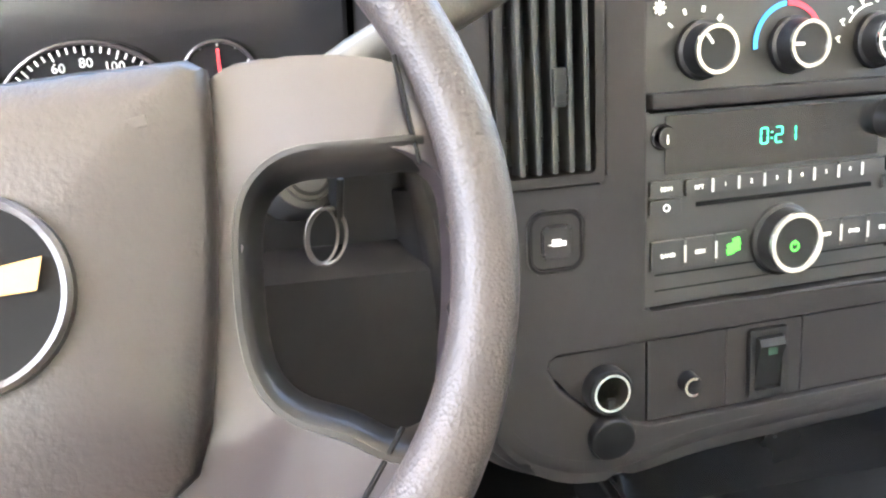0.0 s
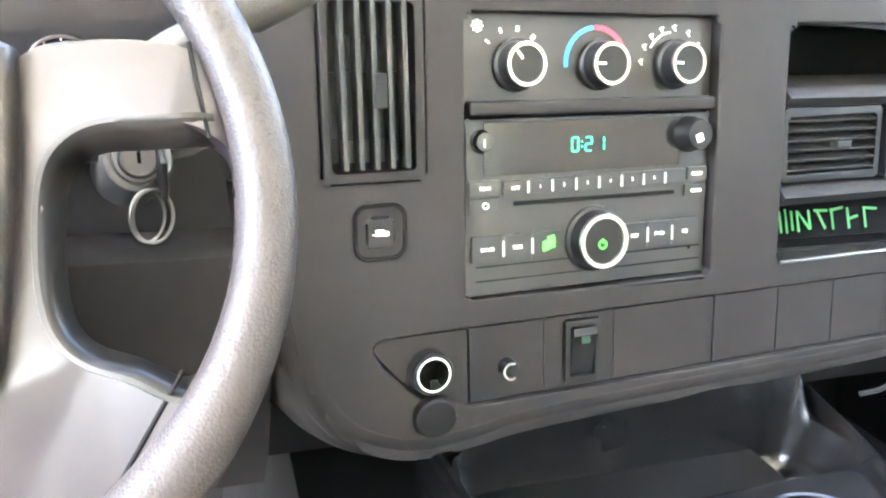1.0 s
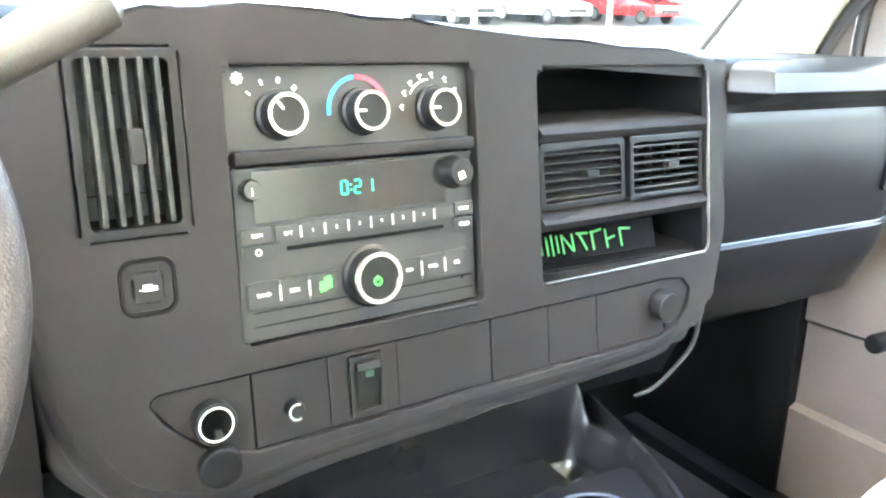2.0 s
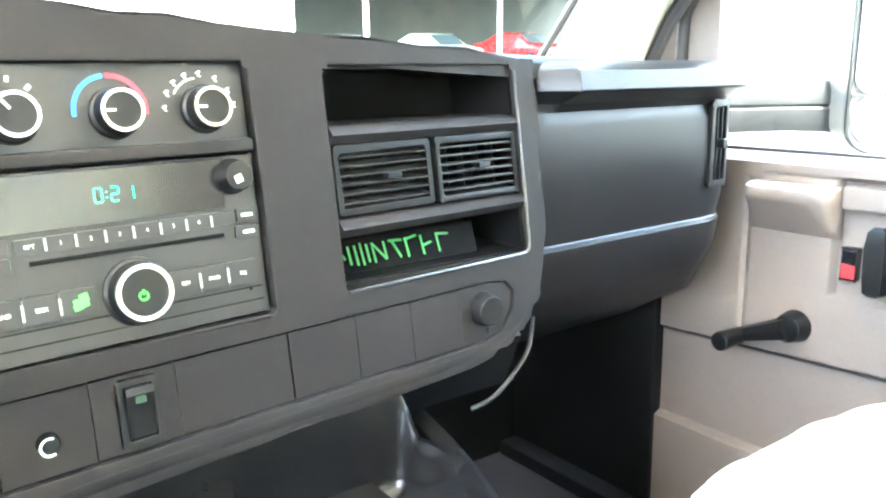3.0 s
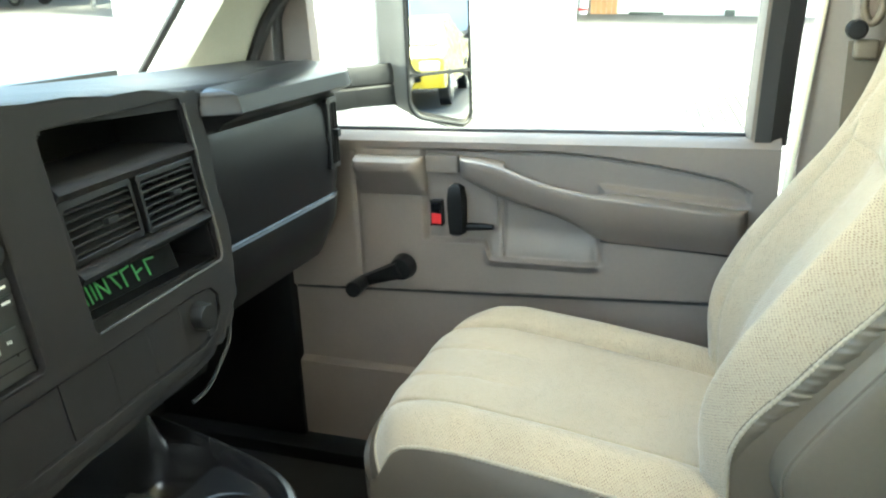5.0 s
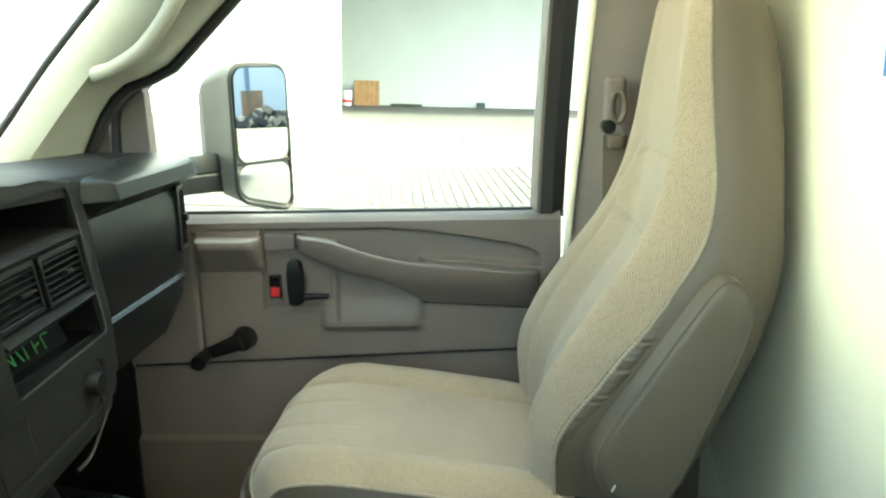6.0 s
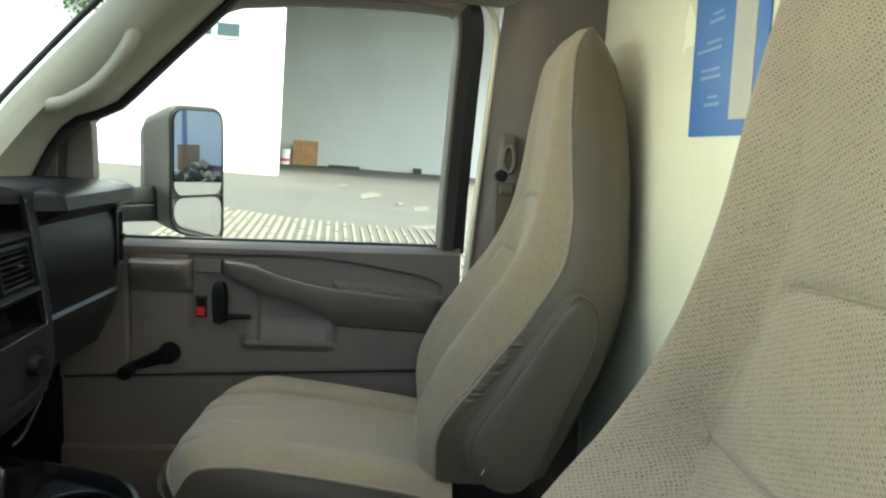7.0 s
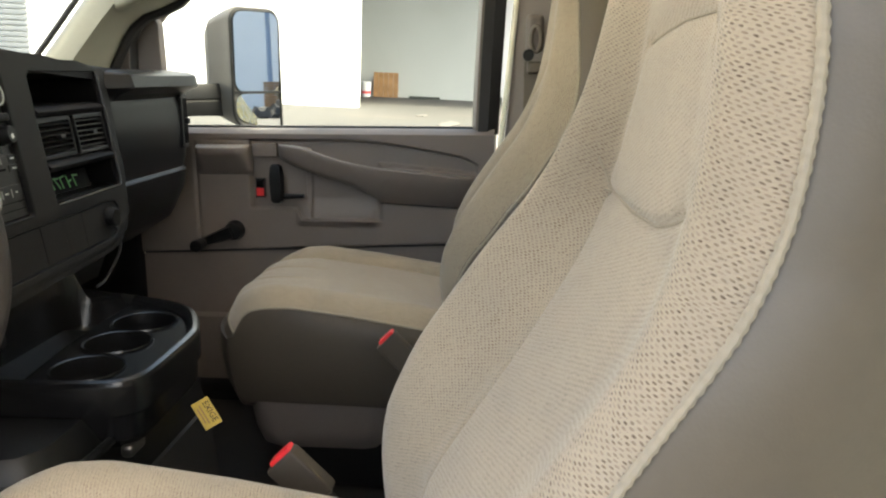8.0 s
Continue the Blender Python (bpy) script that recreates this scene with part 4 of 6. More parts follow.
for x in np.linspace(0.445, 0.905, 20):
    e = max(0, (x - 0.80) / 0.1) ** 2 * 0.06
    rings.append([(x, 0.064 + e, 0.7335), (x, 0.057 + e, 0.728), (x, 0.064 + e, 0.69), (x, 0.10 + e, 0.62), (x, 0.2 + e, 0.56), (x, 0.45, 0.55), (x, 0.45, 0.7335)])
part("glovebox", loft(mesh(), rings), SATIN, pdash, "dark glovebox lid curving under the dash")
part("seam_trim", tube(mesh(), [(0.464, 0.058, 0.7345), (0.80, 0.058, 0.7345), (0.835, 0.064, 0.7345)], 0.0008, 6), EDGE, pdash)
# Thin shiny rod in place of the bright highlight on the moulded lip.
part("lip_highlight", tube(mesh(), curve([(0.455, 0.045, 0.66), (0.448, 0.045, 0.62), (0.425, 0.05, 0.59), (0.395, 0.05, 0.572), (0.37, 0.055, 0.565)], 6), 0.003, 8), EDGE, pdash)
sv = part("side_vent", plate(mesh(), rrect(0.786, 0.838, 0.778, 0.898, 0.008), [rrect(0.794, 0.83, 0.787, 0.889, 0.006)], lambda u, v, d: Vector((u, 0.046 + d + max(0, u - 0.8) * 0.25, v)), 0.03, 0.002), BLACK, pdash)
# Well coloured near black for the shade behind the slats.
part("vent_well", box(mesh(), (0.79, 0.075, 0.782), (0.835, 0.08, 0.894)), NIGHT, pdash)
for x in (0.802, 0.812, 0.822):
    part("vent_slat", box(mesh(), (x - 0.001, 0.048, 0.788), (x + 0.001, 0.062, 0.888), 0.0006), BLACK, sv)
part("vent_tab", box(mesh(), (0.806, 0.04, 0.832), (0.818, 0.055, 0.845), 0.002), BLACK, sv)

# ---- engine cover and cup tray ----
cover = thing("engine_cover", (0.0, 0.1, FLOOR), "black moulded engine cover between the footwells", "engine cover")
rings = []
for z, w, f in ((FLOOR, 0.30, -0.22), (0.2, 0.285, -0.215), (0.4, 0.255, -0.205), (0.5, 0.24, -0.19), (0.53, 0.225, -0.17)):
    rings.append([(x * w, y, z) for x, y in ((-1, 0.6), (-1, f + 0.07), (-0.93, f + 0.02), (-0.8, f), (0.8, f), (0.93, f + 0.02), (1, f + 0.07), (1, 0.6))])
part("body", loft(mesh(), rings), BLACK, cover)

part("latch", box(mesh(), (-0.028, -0.222, 0.455), (0.012, -0.205, 0.472), 0.006, 3, m=pose(-0.062, 0, 0.016)), STEEL, cover, "dull steel latch")
part("side_flange", tube(mesh(), curve([(0.245, 0.3, 0.5), (0.243, -0.1, 0.5), (0.225, -0.165, 0.5), (0.19, -0.192, 0.5), (0.0, -0.197, 0.5), (-0.19, -0.192, 0.5), (-0.243, -0.1, 0.5)], 6), 0.006, 8), BLACK, cover)
part("kick_panel", loft(mesh(), [[(x, -0.226, 0.14), (x, -0.2215, 0.3), (x, -0.2105, 0.42), (x, -0.204, 0.42), (x, -0.214, 0.3), (x, -0.219, 0.14)] for x in (-0.19, 0.19)]), RUBBER, cover)
tray = thing("cup_tray", (0.0, -0.1, 0.5), "black console tray with three cup holders and an open bin", "console tray")


def tray_line(o=0.0):
    pts = curve([(0.312, 0.07, 0), (0.288, -0.03, 0), (0.258, -0.12, 0), (0.232, -0.165, 0), (0.195, -0.196, 0), (0.13, -0.226, 0), (0.09, -0.236, 0), (0.0, -0.239, 0), (-0.07, -0.237, 0), (-0.096, -0.222, 0), (-0.106, -0.19, 0), (-0.11, -0.1, 0), (-0.114, 0.07, 0)], 4)
    c = Vector((0.09, -0.05, 0))
    return [p + (p - c).normalized() * o for p in pts]


def at_z(pts, z):
    return [Vector((p.x, p.y, z)) for p in pts]


rim = [at_z(tray_line(-0.020), 0.558), at_z(tray_line(-0.018), 0.566), at_z(tray_line(-0.014), 0.574), at_z(tray_line(-0.006), 0.579), at_z(tray_line(0.0), 0.577), at_z(tray_line(0.004), 0.57), at_z(tray_line(0.003), 0.535), at_z(tray_line(-0.002), 0.53), at_z(tray_line(-0.004), 0.50), at_z(tray_line(-0.02), 0.485)]
bm = mesh()
loft(bm, rim, round_ring=False)
part("rim", bm, TRAY, tray)
cups = [(0.165, -0.128, 0.047), (0.070, -0.132, 0.046), (-0.034, -0.142, 0.045)]
deck = [(p.x, p.y) for p in tray_line(-0.017) if p.y < -0.07]
top = deck + [(-0.088, -0.084), (-0.03, -0.076), (0.05, -0.066), (0.19, -0.058), (0.25, -0.06)]
holes = [[(x + r * math.cos(a), y + r * math.sin(a)) for a in np.linspace(0, 2 * math.pi, 33)[:-1]] for x, y, r in cups]
part("deck", plate(mesh(), top, holes, lambda u, v, d: Vector((u, v, 0.566 - d)), 0.006, 0.0015), TRAY, tray)
for x, y, r in cups:
    bm = mesh()
    loft(bm, [[(x + q * math.cos(a), y + q * math.sin(a), z) for a in np.linspace(0, 2 * math.pi, 33)[:-1]] for q, z in ((r + 0.003, 0.5665), (r + 0.002, 0.5695), (r - 0.001, 0.5685), (r - 0.004, 0.535), (r - 0.006, 0.495), (0.001, 0.493))], caps=False)
    part("cup_holder", bm, TRAY, tray, "round cup holder")
plan = curve([(-0.086, -0.09, 0), (-0.096, -0.04, 0), (-0.094, 0.018, 0), (-0.078, 0.038, 0), (-0.02, 0.042, 0), (0.1, 0.042, 0), (0.215, 0.042, 0), (0.246, 0.036, 0), (0.262, 0.018, 0), (0.268, -0.02, 0), (0.258, -0.07, 0), (0.244, -0.11, 0)], 7)
c = Vector((0.085, -0.03, 0))
rings = []
for o, z in ((0.012, 0.64), (0.006, 0.60), (0.0, 0.56), (-0.004, 0.53), (-0.012, 0.516), (-0.026, 0.509)):
    rings.append([p + Vector(((p.x - c.x) / 0.17, (p.y - c.y) / 0.07, 0)).normalized() * o + Vector((0, 0, min(z, 0.572 + max(0.0, p.y - 0.015) * 3.0 * max(0.0, min(1.0, (p.x + 0.08) / 0.05))))) for p in plan])
part("bin", loft(mesh(), rings, round_ring=False), TRAY, tray, "smooth black bin under the dash")
lip_y = [(-0.1, -0.082), (0.05, -0.064), (0.19, -0.056), (0.27, -0.058)]
part("bin_floor", loft(mesh(), [[(x, table(lip_y, x) - 0.004, 0.5655), (x, table(lip_y, x) + 0.004, 0.562), (x, table(lip_y, x) + 0.012, 0.53), (x, table(lip_y, x) + 0.03, 0.511), (x, 0.04, 0.506)] for x in np.linspace(-0.092, 0.255, 12)], round_ring=False), TRAY, tray)
tag = thing("yellow_tag", (0.14, -0.215, 0.38), "small yellow card tag reading EXIGE on the engine cover", "tag")
tn = Vector((-0.75, -0.35, 0.55)).normalized()
tx = Vector((0.1, -0.5, -0.62))
tx = (tx - tn * tx.dot(tn)).normalized()
ty = tn.cross(tx)
m = Matrix.Translation((0.128, -0.232, 0.436)) @ Matrix((tx, ty, tn)).transposed().to_4x4() @ pose(0, 0, 0, 0, 0, -16) @ Matrix.Scale(0.79, 4)
part("card", box(mesh(), (-0.029, -0.0175, -0.001), (0.029, 0.0175, 0.001), 0.0008, m=m), YELLOW, tag)
lettering("print", "EXIGE", 0.0165, m @ pose(0, 0.007, 0.0012), BLACK, tag)
for k, w in ((0, 0.02), (1, 0.016)):
    part("print_bar", box(mesh(), (-w, -0.0012, 0), (w, 0.0012, 0.0005), m=m @ pose(0, -0.005 - 0.006 * k, 0.0012)), WOOD, tag)

# ---- steering wheel ----
wheel = thing("steering_wheel", (-0.468, -0.13, 0.66), "grained taupe steering wheel with satin grey spokes and gold emblem", "steering wheel")
TIP = radians(26)
WM = Matrix.Translation((-0.4555, -0.147, 0.862)) @ Matrix(((1, 0, 0), (0, math.sin(TIP), -math.cos(TIP)), (0, math.cos(TIP), math.sin(TIP)))).to_4x4() @ Matrix.Scale(0.891, 4)
bm = mesh()
N = 96
rings = []
for k in range(N):
    a = 2 * math.pi * k / N
    low = max(0, math.cos(a + math.radians(52))) ** 8 + max(0, math.cos(a + math.radians(128))) ** 8
    ra, rb = 0.0158 + 0.004 * low, 0.016
    R = 0.2182 - 0.004 * low
    c = Vector((math.cos(a), math.sin(a), 0))
    rings.append([c * (R + ra * math.cos(t)) + Vector((0, 0, 0.022 + rb * math.sin(t))) for t in np.linspace(0, 2 * math.pi, 21)[:-1]])
rings.append(rings[0])
loft(bm, rings, caps=False)
bmesh.ops.remove_doubles(bm, verts=bm.verts, dist=1e-6)
bm.transform(WM)
part("rim", bm, GRIP, wheel, "pebble-grained rim")
half = [(u * 1.15, v + (0.010 if v > 0.05 else 0.0)) for u, v in ((0.0, -0.125), (0.05, -0.118), (0.07, -0.1), (0.0765, -0.078), (0.082, -0.03), (0.086, 0.02), (0.0868, 0.06), (0.086, 0.075), (0.080, 0.079), (0.04, 0.0755), (0.0, 0.0705))]
pad_line = half + [(-u, v) for u, v in half[::-1][1:-1]]
bm = mesh()
rows = []
for s, h in ((1.0, -0.03), (1.0, 0.006), (0.985, 0.014), (0.94, 0.02), (0.8, 0.026), (0.55, 0.031), (0.25, 0.033)):
    rows.append([WM @ Vector((u * s, (v + 0.01) * s - 0.01, h - 2.6 * max(0.0, -0.04 - (v + 0.01) * s) ** 2)) for u, v in pad_line])
part("airbag_pad", loft(bm, rows), PAD, wheel)
for sx in (1, -1):
    spoke = [(0.086, 0.079), (0.12, 0.0805), (0.176, 0.0805), (0.193, 0.05), (0.198, 0.0), (0.19, -0.06), (0.165, -0.105), (0.13, -0.143), (0.10, -0.16), (0.06, -0.14), (0.035, -0.118), (0.054, -0.1), (0.06, -0.07), (0.068, -0.03), (0.072, 0.02), (0.072, 0.055)]
    gap = [(0.126, 0.034), (0.16, 0.031), (0.188, 0.031), (0.1905, 0.0), (0.183, -0.055), (0.166, -0.09), (0.155, -0.094), (0.138, -0.082), (0.114, -0.071), (0.104, -0.058), (0.1005, -0.04), (0.1005, -0.01), (0.104, 0.018), (0.112, 0.029)]
    spoke = [(u + 0.013, v + (0.008 if v > 0.07 and u < 0.13 else 0.0)) for u, v in spoke]
    gap = [(u + 0.013, v) for u, v in gap]
    sheet = lambda u, v, d: WM @ Vector((u, v, 0.002 + 0.14 * (abs(u) - 0.095 + math.hypot(abs(u) - 0.095, 0.015)) - 0.68 * max(0, abs(u) - 0.185) - 1.6 * max(0.0, -0.06 - v) ** 2 - d))
    hole = even([(u * sx, v) for u, v in chaikin(gap, 3)], 0.005)
    wide = []
    for k, (u, v) in enumerate(hole):
        (ua, va), (ub, vb) = hole[k - 1], hole[(k + 1) % len(hole)]
        o = Vector((vb - va, ua - ub)).normalized()
        o = o if o.dot(Vector((u - sx * 0.163, v + 0.03))) > 0 else -o
        wide.append(Vector((u, v)) + o * 0.0085 * max(0.0, min(1.0, (0.195 - abs(u)) / 0.02)))
    bm = plate(mesh(), even([(u * sx, v) for u, v in chaikin(spoke)], 0.006), [[(p.x, p.y) for p in wide]], sheet, 0.024, 0.0018)
    part("spoke", bm, SPOKE, wheel, "satin grey spoke")
    for a, b in (((0.171, 0.081), (0.178, 0.030)), ((0.158, -0.088), (0.118, -0.150))):
        part("spoke_seam", tube(mesh(), [sheet(sx * (0.013 + a[0] + (b[0] - a[0]) * t), a[1] + (b[1] - a[1]) * t, 0.0002) for t in np.linspace(0, 1, 8)], 0.0011, 6), NIGHT, wheel)
    side = curve([(0.172, -0.088, 0), (0.164, -0.0915, 0), (0.155, -0.0915, 0), (0.138, -0.081, 0), (0.116, -0.071, 0), (0.1055, -0.058, 0), (0.1015, -0.038, 0), (0.1015, -0.01, 0), (0.1045, 0.015, 0), (0.1125, 0.0275, 0), (0.126, 0.0325, 0), (0.15, 0.0317, 0), (0.181, 0.031, 0)], 5)
    rings = []
    for k, p in enumerate(side):
        w = (side[min(k + 1, len(side) - 1)] - side[max(k - 1, 0)]).normalized()
        o = Vector((-w.y, w.x, 0))
        o = o if o.dot(p - Vector((0.15, -0.03, 0))) > 0 else -o
        rings.append([sheet(sx * (0.013 + p.x + o.x * f), p.y + o.y * f, d) for f, d in ((0.0128, 0.002), (0.012, -0.0012), (0.0092, -0.001), (0.006, 0.002), (0.0036, 0.006), (0.0016, 0.011), (-0.0004, 0.016), (-0.0012, 0.0195), (0.0, 0.021), (0.004, 0.021), (0.0095, 0.006))])
    part("spoke_lip", loft(mesh(), rings), SPOKELIP, wheel, "dark rounded lip round the spoke opening")
    part("horn_sign", box(mesh(), (-0.006, -0.0025, 0), (0.005, 0.0025, 0.0008), 0.0004, m=WM @ pose(sx * 0.069, 0.056, 0.0275, 0, 0, 12)), PAD, wheel)
n = 48
bm = loft(mesh(), [[WM @ Vector((r * math.cos(2 * math.pi * k / n) - 0.0, -0.012 + r * math.sin(2 * math.pi * k / n), h)) for k in range(n)] for r, h in ((0.0425, 0.024), (0.042, 0.0375), (0.040, 0.0392), (0.0375, 0.038), (0.037, 0.030))], caps=False)
part("emblem_ring", bm, PAD, wheel)
part("emblem_disc", loft(mesh(), [[WM @ Vector((r * math.cos(2 * math.pi * k / n), -0.012 + r * math.sin(2 * math.pi * k / n), h)) for k in range(n)] for r, h in ((0.0375, 0.028), (0.0375, 0.0362))]), NIGHT, wheel)
bow = [(u * 1.25, v * 1.25) for u, v in [(-0.025, -0.002), (-0.022, 0.0065), (-0.008, 0.0065), (-0.006, 0.0115), (0.011, 0.0115), (0.0095, 0.0065), (0.025, 0.0065), (0.022, -0.0025), (0.0075, -0.0025), (0.006, -0.0075), (-0.011, -0.0075), (-0.0095, -0.002)]]
part("emblem", plate(mesh(), bow, [], lambda u, v, d: WM @ Vector((u - 0.12 * v, v + 0.12 * u - 0.012, 0.039 - d)), 0.003, 0.0008), GOLD, wheel, "plain gold emblem shape")

column = thing("steering_column", (-0.468, -0.1, 0.7), "black steering column shroud with ignition key", "steering column")
part("shroud", loft(mesh(), [[WM @ Vector((s * u, s2 * v - dz * 0.25, -dz)) for u, v in rrect(-0.085, 0.092, -0.19, 0.055, 0.075, 8)] for s, s2, dz in ((0.7, 0.7, 0.025), (1.0, 1.0, 0.04), (1.05, 1.05, 0.12), (1.0, 1.1, 0.2), (1.0, 1.1, 0.3))]), DASH, column)
KEY = Vector((0.012, -0.02, -0.002))


def key_part(name, bm, *rest):
    bm.transform(Matrix.Translation(KEY))
    return part(name, bm, *rest)


key_part("ignition", cyl(mesh(), (-0.352, 0.06, 0.838), (-0.338, -0.005, 0.862), 0.027, 0.021, edge=0.004), LOCK, column)
lock = key_part("lock_face", cyl(mesh(), (-0.338, -0.004, 0.8615), (-0.3372, -0.009, 0.8633), 0.0155, edge=0.002), LOCK, column, "grey round ignition lock")
key_part("lock_ring", tube(mesh(), [Vector((-0.3371, -0.0095, 0.8635)) + 0.0115 * (math.cos(a) * Vector((0.98, 0.16, -0.1)) + math.sin(a) * Vector((0.05, 0.33, 0.94))) for a in np.linspace(0, 2 * math.pi, 33)[:-1]], 0.0012, 6, True), DASH, lock)
key_part("key_slot", box(mesh(), (-0.001, -0.002, -0.005), (0.001, 0.002, 0.005), m=pose(-0.3371, -0.009, 0.8634, 20)), NIGHT, lock)
key_part("key_head", box(mesh(), (-0.0022, -0.011, -0.016), (0.0022, 0.011, 0.012), 0.0018, m=pose(-0.324, -0.02, 0.858, 20, 0, 8)), BLACK, column, "black key head in the ignition")
ring = [(-0.331 + 0.014 * math.cos(a) * 0.8, -0.026 + 0.006 * math.cos(a), 0.831 + 0.0165 * math.sin(a)) for a in np.linspace(0, 2 * math.pi, 33)[:-1]]
key_part("key_ring", tube(mesh(), ring, 0.0011, 8, True), STEEL, column, "steel split ring")
ring = [(-0.334 + 0.0135 * math.cos(a) * 0.7, -0.028 + 0.008 * math.cos(a), 0.832 + 0.016 * math.sin(a)) for a in np.linspace(0, 2 * math.pi, 33)[:-1]]
key_part("key_ring", tube(mesh(), ring, 0.0009, 8, True), STEEL, column)

lever = thing("gear_lever", (-0.28, -0.08, 0.94), "grey-taupe column gear lever", "gear lever")
part("stem", tube(mesh(), [(-0.312, -0.075, 0.922), (-0.30, -0.077, 0.930), (-0.262, -0.078, 0.950)], 0.010, 14), LEVER, lever)
part("grip", tube(mesh(), [(-0.268, -0.079, 0.948), (-0.262, -0.079, 0.951), (-0.235, -0.077, 0.966), (-0.205, -0.073, 0.983), (-0.192, -0.072, 0.990), (-0.188, -0.0715, 0.992)], [0.011, 0.0145, 0.0155, 0.0165, 0.016, 0.012], 20), LEVER, lever)

# ---- passenger door ----
door = thing("passenger_door", (0.98, -0.25, FLOOR), "grey-tan moulded passenger door with armrest, crank and window", "door")


def door_x(y, z):
    """The inner face of the door trim: upper band, recess behind the pull, armrest band, cup and lower panel."""
    def sm(a, b, t):
        t = max(0.0, min(1.0, (t - a) / (b - a)))
        return t * t * (3 - 2 * t)
    groove = smooth_table([(-0.62, 0.722), (-0.61, 0.730), (-0.6, 0.742), (-0.564, 0.752), (-0.469, 0.769), (-0.38, 0.782), (-0.285, 0.789), (-0.187, 0.788), (0.2, 0.787)], y)
    ledge = smooth_table([(-0.66, 0.706), (-0.58, 0.714), (-0.42, 0.729), (-0.36, 0.734)], y)
    floor_z = 0.584 + 0.026 * sm(-0.180, -0.163, y)
    x = 0.952
    inside = sm(-0.046, -0.054, y) * sm(groove, groove - 0.007, z) * sm(floor_z, floor_z + 0.008, z) * max(sm(-0.384, -0.366, y), sm(ledge - 0.01, ledge, z)) * sm(-0.617, -0.607, y)
    x += 0.013 * inside
    x += 0.004 * sm(groove, groove - 0.004, z) * (1 - sm(groove - 0.004, groove - 0.012, z)) * sm(0.07, 0.05, y) * sm(-0.619, -0.611, y)
    cup = sm(-0.16, -0.18, y) * sm(-0.386, -0.35, y)
    x -= 0.013 * cup * sm(0.646, 0.592, z) * sm(0.568, 0.588, z)
    seam = 0.507 - 0.042 * (y + 0.043)
    x += 0.010 * sm(seam + 0.004, seam - 0.004, z)
    x += 0.006 * math.exp(-((z - seam) / 0.003) ** 2)
    x += 0.005 * math.exp(-((y - 0.088) / 0.004) ** 2) * sm(seam, seam + 0.02, z) * sm(0.782, 0.775, z)
    x += 0.004 * math.exp(-((y + 0.200) / 0.0035) ** 2) * sm(0.580, 0.590, z) * sm(0.712, 0.700, z)
    x -= 0.016 * sm(0.338, 0.330, z)
    return x


ys = np.unique(np.concatenate([np.linspace(-0.655, 0.243, 285)]))
zs = np.unique(np.concatenate([np.linspace(FLOOR + 0.04, 0.32, 6), np.linspace(0.326, 0.345, 6), np.linspace(0.36, 0.47, 6), np.linspace(0.476, 0.80, 140)]))
bm = mesh()
loft(bm, [[(door_x(y, z), y, z) for z in zs] + [(0.962, y, 0.806), (0.972, y, 0.811), (0.985, y, 0.8125), (1.01, y, 0.8125)] for y in ys], round_ring=False)
part("trim_panel", bm, TAN, door)
part("front_edge", tube(mesh(), [(0.9665, 0.240, 0.345), (0.9655, 0.2415, 0.44), (0.9645, 0.242, 0.50)], 0.0022, 8), CREAM, door, "pale front edge of the door card")
part("skin", box(mesh(), (1.012, -0.66, FLOOR), (1.045, 0.275, 0.80), 0.006), WHITE, door, "white outer skin")

# front block at the belt line, handle bezel, pull, pocket
part("belt_block", loft(mesh(), [[(x, y, z) for x, z in ((0.958, 0.774), (0.915 + e, 0.773), (0.905 + e, 0.769), (0.902 + e, 0.76), (0.906 + e, 0.75), (0.922 + e * 0.6, 0.735), (0.94, 0.712), (0.95, 0.70), (0.958, 0.697))] for y, e in ((0.079, 0.046), (0.077, 0.02), (0.07, 0.006), (0.06, 0), (-0.028, 0), (-0.042, 0.006), (-0.05, 0.018), (-0.057, 0.046))]), TAN, door)
part("belt_pad", plate(mesh(), rrect(-0.121, -0.0585, 0.7445, 0.777, 0.004), [], lambda u, v, w: Vector((0.9455 + w, u, v)), 0.022, 0.004), TAN, door)
DX = lambda d: (lambda u, v, w: Vector((0.953 - d + w, u, v)))
part("handle_plate", plate(mesh(), rrect(-0.190, -0.098, 0.634, 0.739, 0.012), [], lambda u, v, w: Vector((0.9605 + w, u, v)), 0.006, 0.002), TAN, door)
part("door_handle", loft(mesh(), [[(0.935 + dx * s, -0.120 + dy * s, z) for dx, dy in ((-0.012, -0.012), (0.004, -0.016), (0.012, 0.0), (0.004, 0.014), (-0.012, 0.012))] for z, s in ((0.632, 0.5), (0.637, 0.95), (0.66, 1.1), (0.70, 1.15), (0.722, 0.95), (0.728, 0.5))]), BLACK, door, "black pull handle")
part("handle_lever", tube(mesh(), [(0.945, -0.122, 0.646), (0.942, -0.162, 0.648), (0.94, -0.187, 0.649)], [0.008, 0.006, 0.005], 10), BLACK, door)
lock = part("lock_switch", plate(mesh(), rrect(-0.085, -0.062, 0.642, 0.690, 0.003), [], DX(0.0), 0.012, 0.0015), BLACK, door, "black lock switch with a lit red mark")
part("lock_rocker", plate(mesh(), rrect(-0.082, -0.065, 0.668, 0.686, 0.002), [], DX(0.0035), 0.006, 0.001), GLOSS, lock)
part("lock_light", plate(mesh(), rrect(-0.0825, -0.0645, 0.646, 0.665, 0.002), [], DX(0.002), 0.006, 0.0015), RED, lock, "lit red lens")
rings = []
